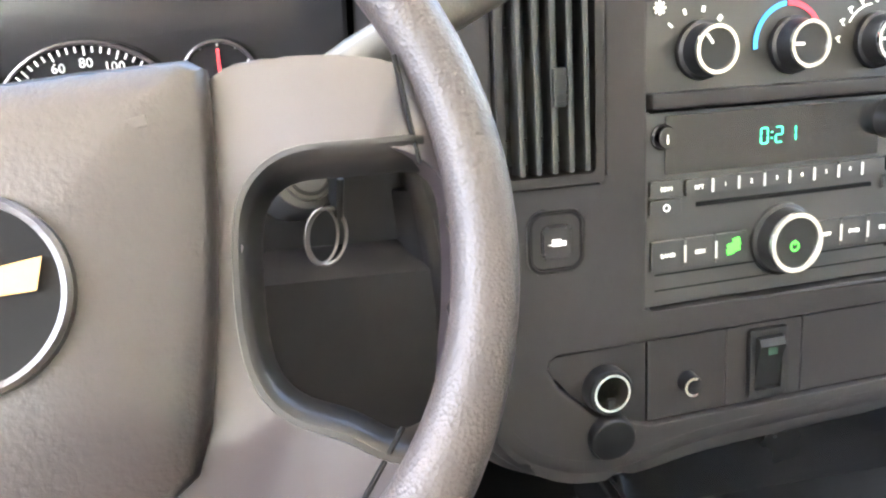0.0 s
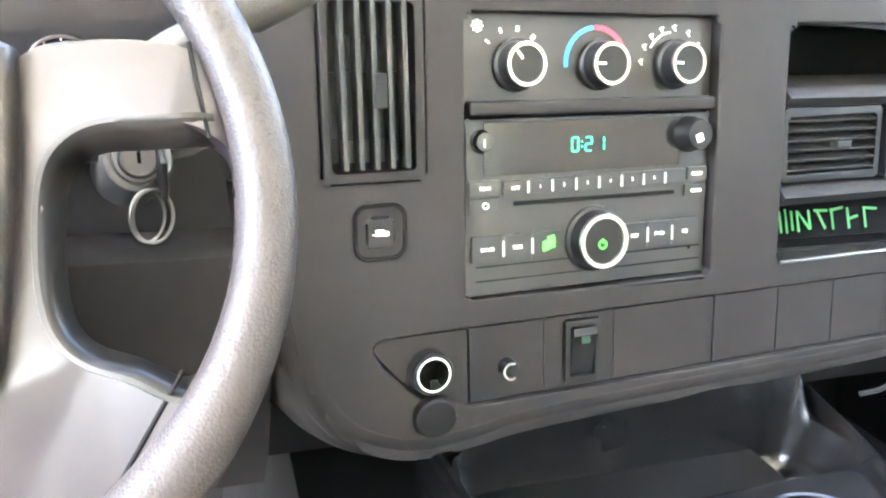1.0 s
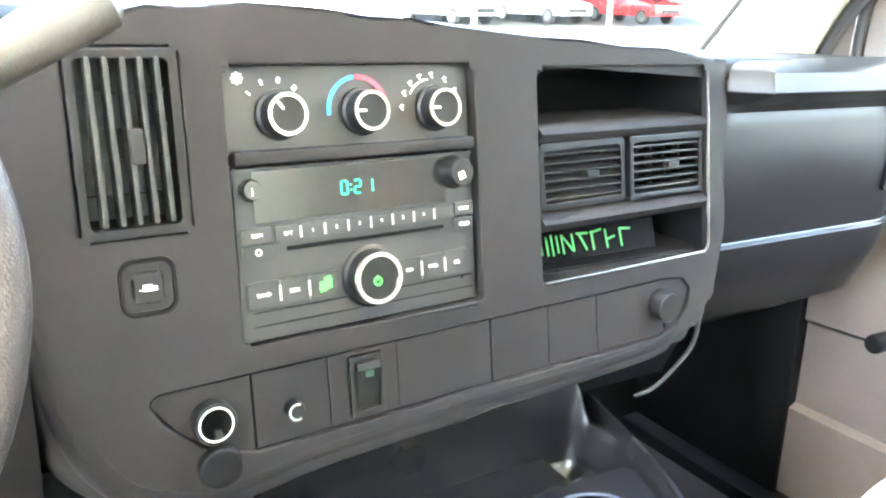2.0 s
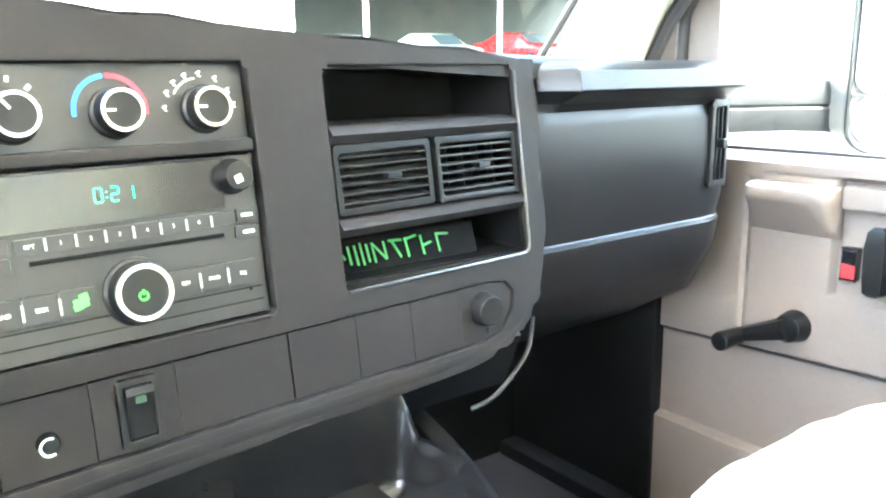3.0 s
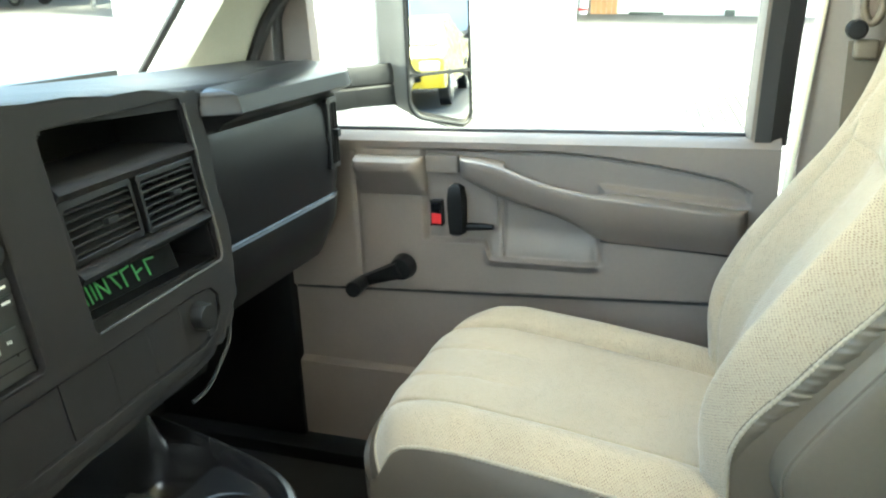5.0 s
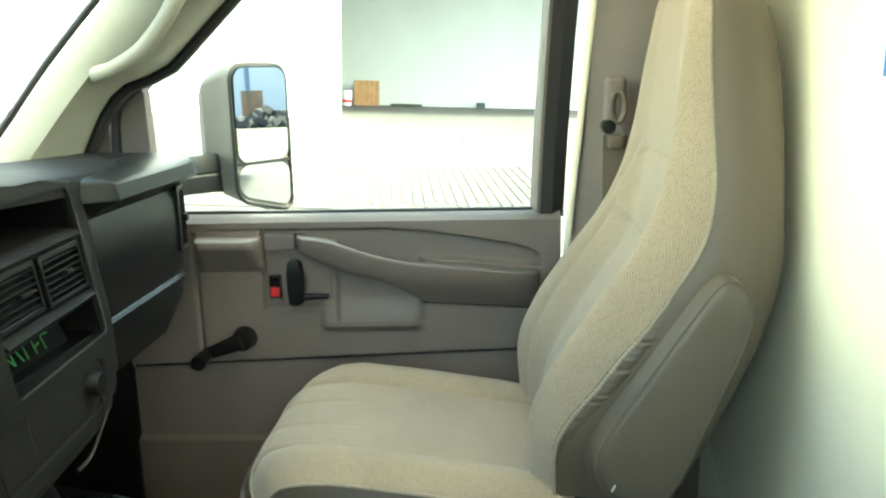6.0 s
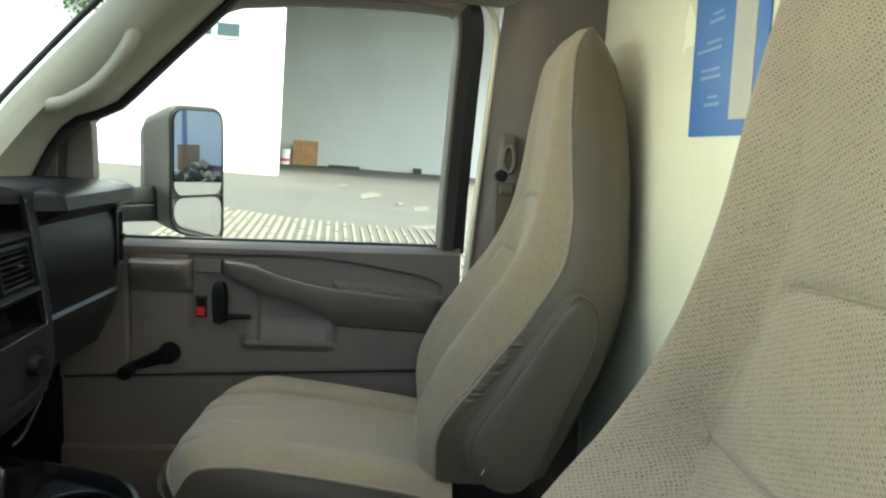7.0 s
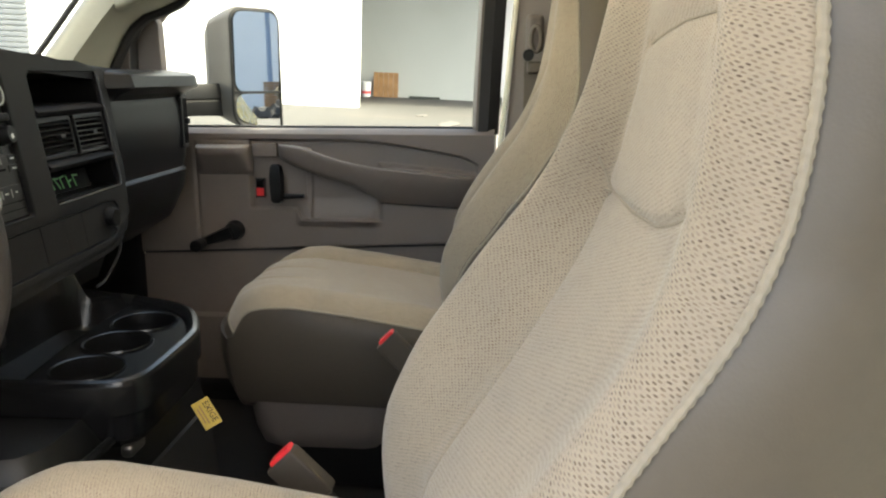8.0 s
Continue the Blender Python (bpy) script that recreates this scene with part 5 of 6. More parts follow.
for y in np.concatenate([np.linspace(-0.126, -0.15, 8), np.linspace(-0.16, -0.585, 60), np.linspace(-0.59, -0.613, 8)]):
    zt = smooth_table([(-0.66, 0.694), (-0.6, 0.702), (-0.5, 0.712), (-0.38, 0.724), (-0.3, 0.738), (-0.25, 0.753), (-0.2, 0.770), (-0.16, 0.776), (-0.12, 0.777)], y)
    zb = smooth_table([(-0.66, 0.618), (-0.39, 0.632), (-0.372, 0.640), (-0.35, 0.656), (-0.31, 0.679), (-0.26, 0.692), (-0.185, 0.716), (-0.135, 0.741), (-0.12, 0.745)], y)
    p = table([(-0.613, 0.004), (-0.609, 0.024), (-0.6, 0.038), (-0.575, 0.048), (-0.38, 0.058), (-0.25, 0.054), (-0.15, 0.046), (-0.138, 0.04), (-0.13, 0.026), (-0.126, 0.006)], y)
    lean = smooth_table([(-0.66, 0.8), (-0.42, 0.8), (-0.32, 0.35), (-0.12, 0.25)], y)
    h = zt - zb
    back_x = 0.966 if y > -0.21 else 0.93 - 0.012 * min(1.0, (-0.21 - y) / 0.05) + 0.05 * min(1.0, max(0.0, (-0.36 - y) / 0.06))
    ring = [(back_x, zt - 0.004), (0.952 - p + 0.006, zt), (0.952 - p + 0.0018, zt - 0.0018), (0.952 - p, zt - 0.006)]
    ring += [(0.952 - p * (1 - lean * k ** 1.6), zt - 0.006 - (h - 0.012) * k) for k in (0.25, 0.5, 0.75, 1.0)]
    ring += [(0.952 - p * (1 - lean) * 0.8, zb + 0.002), (0.968, zb)]
    rings.append([(min(x, 0.97), y, z) for x, z in ring])
part("armrest", loft(mesh(), rings), TAN, door, "moulded armrest with a pull grip")
part("panel_seam", tube(mesh(), [(0.957, 0.238, 0.4952), (0.957, -0.2, 0.5136), (0.957, -0.64, 0.5321)], 0.0028, 6), RUBBER, door)
part("panel_seam", tube(mesh(), [(0.951, -0.376, 0.632), (0.951, -0.45, 0.628), (0.951, -0.6, 0.619)], 0.0015, 6), RUBBER, door)
crank = part("window_crank", cyl(mesh(), (0.955, -0.004, 0.558), (0.925, -0.004, 0.558), 0.026, 0.022, edge=0.005), BLACK, door, "black window winder")
part("crank_arm", loft(mesh(), [[Vector((0.925 - b, -0.004 + 0.08 * t, 0.558 - 0.029 * t)) + Vector((0, s * 0.34, s * 0.94)) * w for b, s in ((-0.006, -1), (0.008, -0.8), (0.012, 0), (0.008, 0.8), (-0.006, 1))] for t, w in ((0, 0.018), (0.4, 0.015), (0.8, 0.012), (1, 0.011))]), BLACK, crank)
part("crank_knob", cyl(mesh(), (0.92, 0.07, 0.531), (0.868, 0.07, 0.531), 0.013, 0.0155, edge=0.005), BLACK, crank)

# window frame of the door: rear upright, top rail, front slope and sail panel
frame_line = curve([(1.0, -0.628, 0.80), (0.995, -0.634, 0.95), (0.975, -0.645, 1.15), (0.952, -0.652, 1.29), (0.945, -0.635, 1.342), (0.943, -0.58, 1.356), (0.942, -0.4, 1.362), (0.94, -0.22, 1.357), (0.942, -0.12, 1.34), (0.95, -0.008, 1.262), (0.965, 0.112, 1.162), (0.98, 0.212, 1.067), (0.985, 0.26, 1.01)], 5)
rings = []
for k, p in enumerate(frame_line):
    a, b = frame_line[max(0, k - 1)], frame_line[min(len(frame_line) - 1, k + 1)]
    w = (b - a).normalized()
    inw = w.cross(Vector((-1, 0, 0))).normalized()
    rings.append([p + inw * i + Vector((x, 0, 0)) for i, x in ((0.022, 0.012), (0.022, -0.008), (0.006, -0.028), (-0.02, -0.03), (-0.03, 0.0), (-0.03, 0.03), (0.01, 0.03))])
part("window_frame", loft(mesh(), rings), TAN, door)
rings = []
for k, p in enumerate(frame_line):
    a, b = frame_line[max(0, k - 1)], frame_line[min(len(frame_line) - 1, k + 1)]
    w = (b - a).normalized()
    inw = w.cross(Vector((-1, 0, 0))).normalized()
    rings.append([p + inw * i + Vector((x, 0, 0)) for i, x in (((-0.014, 0.014), (-0.014, -0.034), (0.010, -0.034), (0.024, -0.016), (0.036, -0.004), (0.036, 0.014)) if p.y < -0.6 and p.z < 1.33 else ((0.008, 0.014), (0.008, -0.029), (0.012, -0.025), (0.022, -0.014), (0.034, -0.004), (0.034, 0.014)))])
part("window_seal", loft(mesh(), rings), RUBBER, door, "black rubber glass run")
part("belt_seal", box(mesh(), (0.992, -0.64, 0.808), (1.006, 0.2, 0.818), 0.003), RUBBER, door)
part("sail_panel", plate(mesh(), [(0.158, 0.81), (0.16, 1.06), (0.17, 1.082), (0.19, 1.078), (0.28, 0.99), (0.28, 0.81)], [], lambda u, v, d: Vector((0.962 + d - 0.03 * (v - 0.81), u, v)), 0.03, 0.004), TAN, door)
bm = mesh()
loft(bm, [[(1.0 - 0.055 * max(0, t) ** 1.4, y, 0.80 + 0.56 * t) for t in np.linspace(0, 1, 7)] for y in (-0.64, 0.1, 0.21)], round_ring=False)
for v in bm.verts:
    if v.co.y > 0.05:
        v.co.y = 0.21 - 0.36 * max(0, (v.co.z - 1.05) / 0.31) if v.co.y > 0.15 else min(0.1, 0.1 - 0.3 * max(0, (v.co.z - 1.08) / 0.28))
pane = part("pane", bm, PANE, door, "clear side glass")
if sum(f.normal.x for f in pane.data.polygons) > 0:
    pane.data.flip_normals()
part("weather_strip", tube(mesh(), curve([(0.965, -0.662, 0.55), (0.962, -0.668, 0.75), (0.955, -0.69, 0.985), (0.942, -0.712, 1.235), (0.935, -0.712, 1.30), (0.93, -0.69, 1.345), (0.925, -0.62, 1.368)], 5), 0.0065, 8), CREAM, door, "pale door edge and weather strip")

solid("door_seal", tube(mesh(), curve([(0.955, 0.225, 0.80), (0.952, 0.225, 0.98), (0.945, 0.205, 1.05), (0.93, 0.11, 1.145), (0.915, -0.01, 1.255), (0.905, -0.12, 1.335), (0.902, -0.22, 1.36), (0.905, -0.5, 1.372)], 6), 0.010, 10), RUBBER, "black rubber door seal along the windscreen pillar", "door seal", kind="structure")

# belt anchor on the pillar
belt = thing("seat_belt_anchor", (0.87, -0.745, 0.93), "dark upper seat belt guide with tan webbing", "seat belt")
loop = [(0.853 + 0.004 * math.cos(a), -0.745 + 0.011 * math.cos(a), 1.02 + 0.027 * math.sin(a)) for a in np.linspace(0, 2 * math.pi, 25)[:-1]]
part("guide_loop", tube(mesh(), loop, 0.0055, 10, True), VINYL, belt, "tan guide loop")
part("guide_backing", box(mesh(), (0.858, -0.762, 0.99), (0.885, -0.722, 1.075), 0.012, 3), TAN, belt)
part("bolt", cyl(mesh(), (0.87, -0.728, 0.985), (0.842, -0.728, 0.985), 0.013, edge=0.004), BLACK, belt)
part("stop_block", box(mesh(), (0.845, -0.758, 0.945), (0.868, -0.726, 0.972), 0.006, 3), VINYL, belt)
part("webbing", loft(mesh(), [[(x, y, z) for x, y in ((0.86, -0.765), (0.86, -0.72), (0.863, -0.72), (0.863, -0.765))] for z in (0.5, 0.97)]), VINYL, belt)

# ---- door mirror ----
mir = thing("door_mirror", (1.2, 0.1, 0.78), "tall dark towing mirror on a double arm outside the door", "door mirror")
MM = Matrix.Translation((1.25, 0.022, 0.952)) @ Matrix(((0.81, 0, -0.586), (-0.586, 0, -0.81), (0, 1, 0))).to_4x4()
shape = lambda s, t, o=0.0: [(u * s, v * t) for u, v in rrect(-0.08, 0.08, -0.165, 0.165, 0.033, 6)]
bm = mesh()
rows = []
for s, t, h in ((0.97, 0.975, 0.008), (1.03, 1.02, 0.012), (1.06, 1.035, 0.0), (1.05, 1.0, -0.03), (0.98, 0.88, -0.07), (0.85, 0.72, -0.10), (0.5, 0.45, -0.12)):
    rows.append([MM @ Vector((u - (0.02 if h < -0.04 else 0), v - 0.03 * (u / 0.08) * (v < 0), h)) for u, v in shape(s, t)])
part("housing", loft(bm, rows), surface("textured taupe mirror plastic", (0.095, 0.088, 0.077), 0.5, grain=0.4), mir)
MG = MM @ pose(0, 0, 0, 1.0)
part("glass", plate(mesh(), rrect(-0.074, 0.074, -0.055, 0.158, 0.028), [], lambda u, v, d: MG @ Vector((u, v, 0.016 - d)), 0.006), MIRROR, mir, "flat mirror glass")
part("wide_glass", plate(mesh(), [(u, v - 0.02 * (u / 0.074) * (v < -0.1)) for u, v in rrect(-0.074, 0.074, -0.150, -0.062, 0.028)], [], lambda u, v, d: MG @ Vector((u, v, 0.016 - d)), 0.006), MIRROR, mir, "wide-angle lower glass")
part("bezel", tube(mesh(), [MM @ Vector((u, v - 0.02 * (u / 0.08) * (v < -0.1), 0.011)) for u, v in shape(1.0, 0.985)], 0.0045, 8, True), BLACK, mir, "black bezel round the glass")
part("glass_bar", box(mesh(), (-0.078, -0.062, 0.008), (0.078, -0.055, 0.016), m=MM), BLACK, mir)
part("arm", loft(mesh(), [[Vector((x, y + a * 0.024, 0.874 + b * h)) for a, b in ((-0.7, -1), (0.7, -1), (1, -0.6), (1, 0.6), (0.7, 1), (-0.7, 1), (-1, 0.6), (-1, 0.1), (-0.8, 0), (-1, -0.1), (-1, -0.6))] for x, y, h in ((1.0, 0.26, 0.05), (1.08, 0.225, 0.044), (1.15, 0.17, 0.042), (1.22, 0.11, 0.045))]), BLACK, mir)
part("foot", box(mesh(), (0.985, 0.2, 0.815), (1.03, 0.31, 0.95), 0.012), BLACK, mir)


# ---- seats ----
def cloth(name, rows, material, parent, label=""):
    """A sewn cloth panel from rows of points, with metres along and across it as its UVs."""
    cols = len(rows[0])
    verts = [Vector(p) - ORIGIN[parent] for row in rows for p in row]
    faces = [(r * cols + c, r * cols + c + 1, (r + 1) * cols + c + 1, (r + 1) * cols + c) for r in range(len(rows) - 1) for c in range(cols - 1)]
    me = bpy.data.meshes.new(name)
    me.from_pydata(verts, [], faces)
    mid = cols // 2
    v, uv = 0.0, []
    for r, row in enumerate(rows):
        if r:
            v += (Vector(row[mid]) - Vector(rows[r - 1][mid])).length
        run = [0.0]
        for a, b in zip(row, row[1:]):
            run.append(run[-1] + (Vector(b) - Vector(a)).length)
        uv += [(x - run[mid], v) for x in run]
    layer = me.uv_layers.new(name="cloth")
    order = np.empty(len(me.loops), dtype=np.int32)
    me.loops.foreach_get("vertex_index", order)
    layer.data.foreach_set("uv", np.array(uv, dtype=np.float32)[order].ravel())
    me.materials.append(material)
    me.shade_smooth()
    ob = new(name, me)
    ob.parent = parent
    ORIGIN[ob] = ORIGIN[parent]
    return tagged(ob, label)


def cord(pts, r, bead):
    """Sewn piping with the small beads of its overcast stitch."""
    pts = [Vector(p) for p in pts]
    run = [0.0]
    for a, b in zip(pts, pts[1:]):
        run.append(run[-1] + (b - a).length)
    n = max(8, int(run[-1] / (bead / 8)))
    out, k = [], 0
    for j in range(n + 1):
        d = run[-1] * j / n
        while k < len(run) - 2 and run[k + 1] < d:
            k += 1
        out.append(pts[k].lerp(pts[k + 1], (d - run[k]) / max(1e-9, run[k + 1] - run[k])))
    return tube(mesh(), out, [r * (1 + 0.13 * math.sin(2 * math.pi * j / 8)) for j in range(len(out))], 8)


def bucket_seat(cx, inboard, label, arm_x=0.0, arm_y=0.0, buckle=(0.325, -0.515, 0.463), worn=False):
    """A high-backed captain's seat: cloth cushion and back, vinyl sides, piping and a folded armrest on the inboard side."""
    st = thing("bucket_seat", (cx, -0.42, FLOOR), label, "seat", group="front seats")
    CROWN = [(0, 0.462), (0.012, 0.488), (0.03, 0.507), (0.07, 0.523), (0.14, 0.530), (0.25, 0.533), (0.5, 0.519), (0.8, 0.497), (1.0, 0.478)]

    def cushion(u, v):
        # u across -1..1, v front to back 0..1
        a = abs(u)
        front = 0.046 * a ** 3.5
        y = -0.127 - front - (0.500 - front) * v
        half = 0.222 * (0.93 + 0.07 * min(1.0, v / 0.25) ** 0.6)
        side = max(0.0, min(1.0, (a - 0.60) / 0.40))
        z = smooth_table(CROWN, v) + 0.020 * math.sin(math.pi * side) ** 0.8 * min(1.0, v * 6) - 0.016 * a ** 8
        z -= 0.006 * max(0.0, 1 - (a / 0.6) ** 2) * min(1.0, max(0.0, (v - 0.1) / 0.5))
        z -= 0.008 * math.exp(-((a - 0.60) / 0.02) ** 2) + 0.006 * math.exp(-((a - 0.21) / 0.018) ** 2) * max(0.0, 1 - v / 0.42)
        z += 0.004 * max(0.0, math.cos((a - 0.405) / 0.195 * math.pi / 2)) * max(0.0, 1 - v / 0.42) * (0.2 < a < 0.61)
        return Vector((cx + u * half, y, z))

    us, vs = np.linspace(-1, 1, 141), np.concatenate([np.linspace(0, 0.12, 18), np.linspace(0.135, 1, 56)])
    cloth("cushion", [[cushion(u, v) for u in us] for v in vs], CLOTH, st, "taupe knitted cloth cushion")
    rim = [cushion(-1, v) for v in vs[::-1]] + [cushion(u, 0) for u in us[1:-1:5]] + [cushion(1, v) for v in vs]
    mid = Vector((cx, -0.40, 0))
    bm, rows = mesh(), []
    for out, z in ((0.0, 0.0), (0.010, -0.014), (0.017, -0.05), (0.016, -0.10), (0.008, -0.15), (-0.008, -0.19), (-0.05, -0.205)):
        ring = []
        for p in rim:
            o = Vector((p.x - mid.x, p.y - mid.y, 0)).normalized()
            zz = p.z + z if z > -0.03 else (0.515 + z) * 0.8 + (p.z + z) * 0.2
            ring.append(Vector((p.x, p.y, 0)) + o * out + Vector((0, 0, zz)))
        rows.append(ring)
    loft(bm, rows, round_ring=False)
    part("cushion_side", bm, SIDE, st, "brown vinyl cushion side")
    part("piping", cord([p + Vector((0, 0, 0.001)) for p in rim], 0.0027, 0.006), CORD, st)
    for sgn in (-1, 1):
        part("seam", tube(mesh(), [cushion(sgn * 0.6, v) + Vector((0, 0, 0.0006)) for v in vs[4:]], 0.0009, 6), SEAM, st)
    part("seat_pan", box(mesh(), (cx - 0.18, -0.6, 0.325), (cx + 0.18, -0.19, 0.365), 0.01), BLACK, st)
    part("base_skirt", loft(mesh(), [[(cx + u, -0.33 + v, z) for u, v in rrect(-w, w, -d, d, 0.05, 5)] for w, d, z in ((0.13, 0.09, 0.2), (0.16, 0.118, 0.204), (0.176, 0.134, 0.218), (0.19, 0.142, 0.25), (0.205, 0.147, 0.315), (0.2, 0.145, 0.33))]), TAN, st, "grey-tan plastic skirt of the seat base")
    part("pedestal", box(mesh(), (cx - 0.17, -0.58, FLOOR), (cx + 0.17, -0.25, 0.25), 0.02), BLACK, st)
    part("back_foot", box(mesh(), (cx - 0.18, -0.77, 0.33), (cx + 0.18, -0.61, 0.53), 0.03, 3), BLACK, st)
    HALF = [(0.49, 0.196), (0.57, 0.210), (0.66, 0.215), (0.74, 0.216), (0.80, 0.214), (0.86, 0.207), (0.92, 0.193), (1.0, 0.174), (1.12, 0.148), (1.2, 0.130), (1.235, 0.104), (1.25, 0.078)]
    FRONT = [(0.49, -0.598), (0.57, -0.607), (0.62, -0.626), (0.69, -0.666), (0.79, -0.733), (0.83, -0.753), (0.88, -0.766), (0.95, -0.772), (1.1, -0.780), (1.2, -0.790), (1.235, -0.806), (1.25, -0.83)]
    WING = [(0.49, 0.03), (0.57, 0.048), (0.62, 0.062), (0.69, 0.070), (0.79, 0.068), (0.85, 0.050), (0.93, 0.026), (1.0, 0.015), (1.14, 0.005), (1.25, 0.0)]
    EDGE_DROP = [(0.49, 0.03), (0.57, 0.036), (0.66, 0.075), (0.75, 0.088), (0.86, 0.078), (1.0, 0.044), (1.12, 0.026), (1.25, 0.012)]
    REAR = [(0.49, -0.785), (0.55, -0.812), (0.6, -0.832), (0.72, -0.882), (0.82, -0.906), (1.0, -0.908), (1.1, -0.902), (1.18, -0.886), (1.235, -0.862), (1.25, -0.845)]

    def inset(u, z):
        # half width of the headrest panel, as a share of the back's half width
        if not worn:
            return 0.76 - 2.4 * max(0.0, z - 0.895) ** 1.1
        if u * inboard > 0:
            return smooth_table([(0.843, 0.78), (0.876, 0.75), (0.91, 0.68), (0.93, 0.61), (0.95, 0.54), (0.963, 0.46)], z)
        return smooth_table([(0.87, 0.57), (0.885, 0.67), (0.9, 0.72), (0.94, 0.71), (0.962, 0.67), (0.97, 0.62), (0.975, 0.55)], z)

    def seam_at(z):
        # the long seams that part the bolsters from the middle of the back
        return smooth_table([(0.5, 0.4), (0.65, 0.43), (0.722, 0.52), (0.78, 0.63), (0.843, 0.77)], z) if worn else 0.71

    def panel_top(u):
        if worn:
            return smooth_table([(-0.62, 0.972), (-0.48, 0.975), (-0.11, 0.975), (0.19, 0.971), (0.42, 0.967), (0.58, 0.958)], u * inboard)
        return 0.957 - 0.012 * (abs(u) / 0.6) ** 6

    def panel_low(u):
        if worn:
            return smooth_table([(-0.6, 0.871), (-0.43, 0.858), (-0.22, 0.848), (0.2, 0.843), (0.77, 0.843)], u * inboard)
        return 0.828 + 0.020 * (abs(u) / 0.7) ** 3

    def back(u, z):
        # the driver's outboard bolster is pressed flat from climbing in
        half, a, squash = smooth_table(HALF, z), abs(u), worn and u * inboard < 0
        if squash:
            half += 0.016 * max(0.0, min(1.0, (z - 0.86) / 0.1))
        rise = max(0.0, min(1.0, (1.02 - z) / 0.2)) if worn else 0.0
        start, crest, brink = (0.5, 0.96, 0.80) if squash else (0.45 + (seam_at(z) - 0.43) * rise, 0.87 + 0.03 * rise, 0.80 + 0.08 * rise)
        k = max(0.0, min(1.0, (a - start) / (crest - start)))
        wing, drop = smooth_table(WING, z), smooth_table(EDGE_DROP, z)
        if squash:
            wing, drop = wing * 0.12, drop - wing * 0.88
        k = k * k * (3 - 2 * k)
        y = smooth_table(FRONT, z) + wing * k - drop * max(0.0, (a - brink) / (1 - brink)) ** 2
        if worn:
            y -= 0.012 * (1 - k) * max(0.0, min(1.0, (z - 0.6) / 0.1, (1.1 - z) / 0.1))
        g = 0.0
        if z < 0.875 and not squash:
            g += math.exp(-((a - seam_at(z)) / 0.022) ** 2) * min(1.0, (0.875 - z) / 0.02)
        top, low = panel_top(u), panel_low(u)
        end_low, end_top = (0.6 if squash else 0.8, 0.58 if squash else 0.5) if worn else (0.76, 0.62)
        if a < end_low:
            g += math.exp(-((z - low) / 0.005) ** 2) * min(1.0, (end_low - a) / 0.08)
        if a < end_top:
            g += math.exp(-((z - top) / 0.005) ** 2) * min(1.0, (end_top - a) / 0.06)
        if 0.845 < z < 0.975:
            g += (0.12 if squash else 0.22 if worn else 0.7) * math.exp(-((a - inset(u, z)) / 0.022) ** 2) * min(1, (z - 0.845) / 0.02)
        if low < z < top and a < inset(u, z):
            y += 0.0022 * min(1, (z - low) / 0.03, (top - z) / 0.03, (inset(u, z) - a) / 0.12)
        return Vector((cx + u * half, y - (0.005 if worn else 0.0035) * min(1.2, g), z))

    us, zs = np.linspace(-1, 1, 161), np.concatenate([np.linspace(0.49, 0.80, 44), np.linspace(0.803, 0.975, 64), np.linspace(0.985, 1.248, 28)])
    cloth("backrest", [[back(u, z) for u in us] for z in zs], CLOTH, st, "taupe knitted cloth backrest with sunken seams")
    bm, rows = mesh(), []
    for z in zs[::3]:
        a, b = back(-1, z), back(1, z)
        r, h = smooth_table(REAR, z), smooth_table(HALF, z)
        rows.append([a] + [Vector(((a if sgn > 0 else b).x - sgn * o, (a if sgn > 0 else b).y * (1 - f) + r * f, z)) for sgn, f, o in ((1, 0.08, 0.005), (1, 0.25, 0.009), (1, 0.45, 0.010), (1, 0.7, 0.006), (1, 0.9, -0.008), (1, 1.0, -0.03), (-1, 1.0, -0.03), (-1, 0.9, -0.008), (-1, 0.7, 0.006), (-1, 0.45, 0.010), (-1, 0.25, 0.009), (-1, 0.08, 0.005))] + [b])
    loft(bm, rows, round_ring=False)
    part("back_shell", bm, VINYL, st, "taupe vinyl back and sides")
    cap, z = mesh(), zs[-1]
    loft(cap, [rows[-1], [Vector((cx + (p.x - cx) * 0.75, p.y * 0.75 - 0.838 * 0.25, z + 0.006)) for p in rows[-1]], [Vector((cx + (p.x - cx) * 0.3, p.y * 0.3 - 0.838 * 0.7, z + 0.008)) for p in rows[-1]]], round_ring=False)
    loft(cap, [[back(u, z) for u in us], [Vector((cx + (back(u, z).x - cx) * 0.5, -0.838, z + 0.008)) for u in us]], round_ring=False)
    part("back_top", cap, VINYL, st)
    for sgn in (-1, 1):
        part("piping", cord([back(sgn, z) + Vector((sgn * 0.002, 0.0, 0)) for z in zs[::2]], 0.0028, 0.0065), CORD, st)
        if not worn or sgn == inboard:
            part("seam", tube(mesh(), [back(sgn * seam_at(z), z) + Vector((0, 0.0006, 0)) for z in np.linspace(0.5, 0.872, 60)], 0.0009, 6), SEAM, st)
    ends = (-0.54, 0.46, -0.58, 0.77) if worn else (-0.6, 0.6, -0.72, 0.72)
    head_top = [back(u * inboard, panel_top(u * inboard)) for u in np.linspace(ends[0], ends[1], 40)]
    head_low = [back(u * inboard, panel_low(u * inboard)) for u in np.linspace(ends[2], ends[3], 40)]
    for line in (head_top, head_low):
        part("seam", tube(mesh(), [p + Vector((0, 0.0008, 0)) for p in line], 0.0009, 6), SEAM, st)
    # gathered trim edge beside the armrest
    gather = []
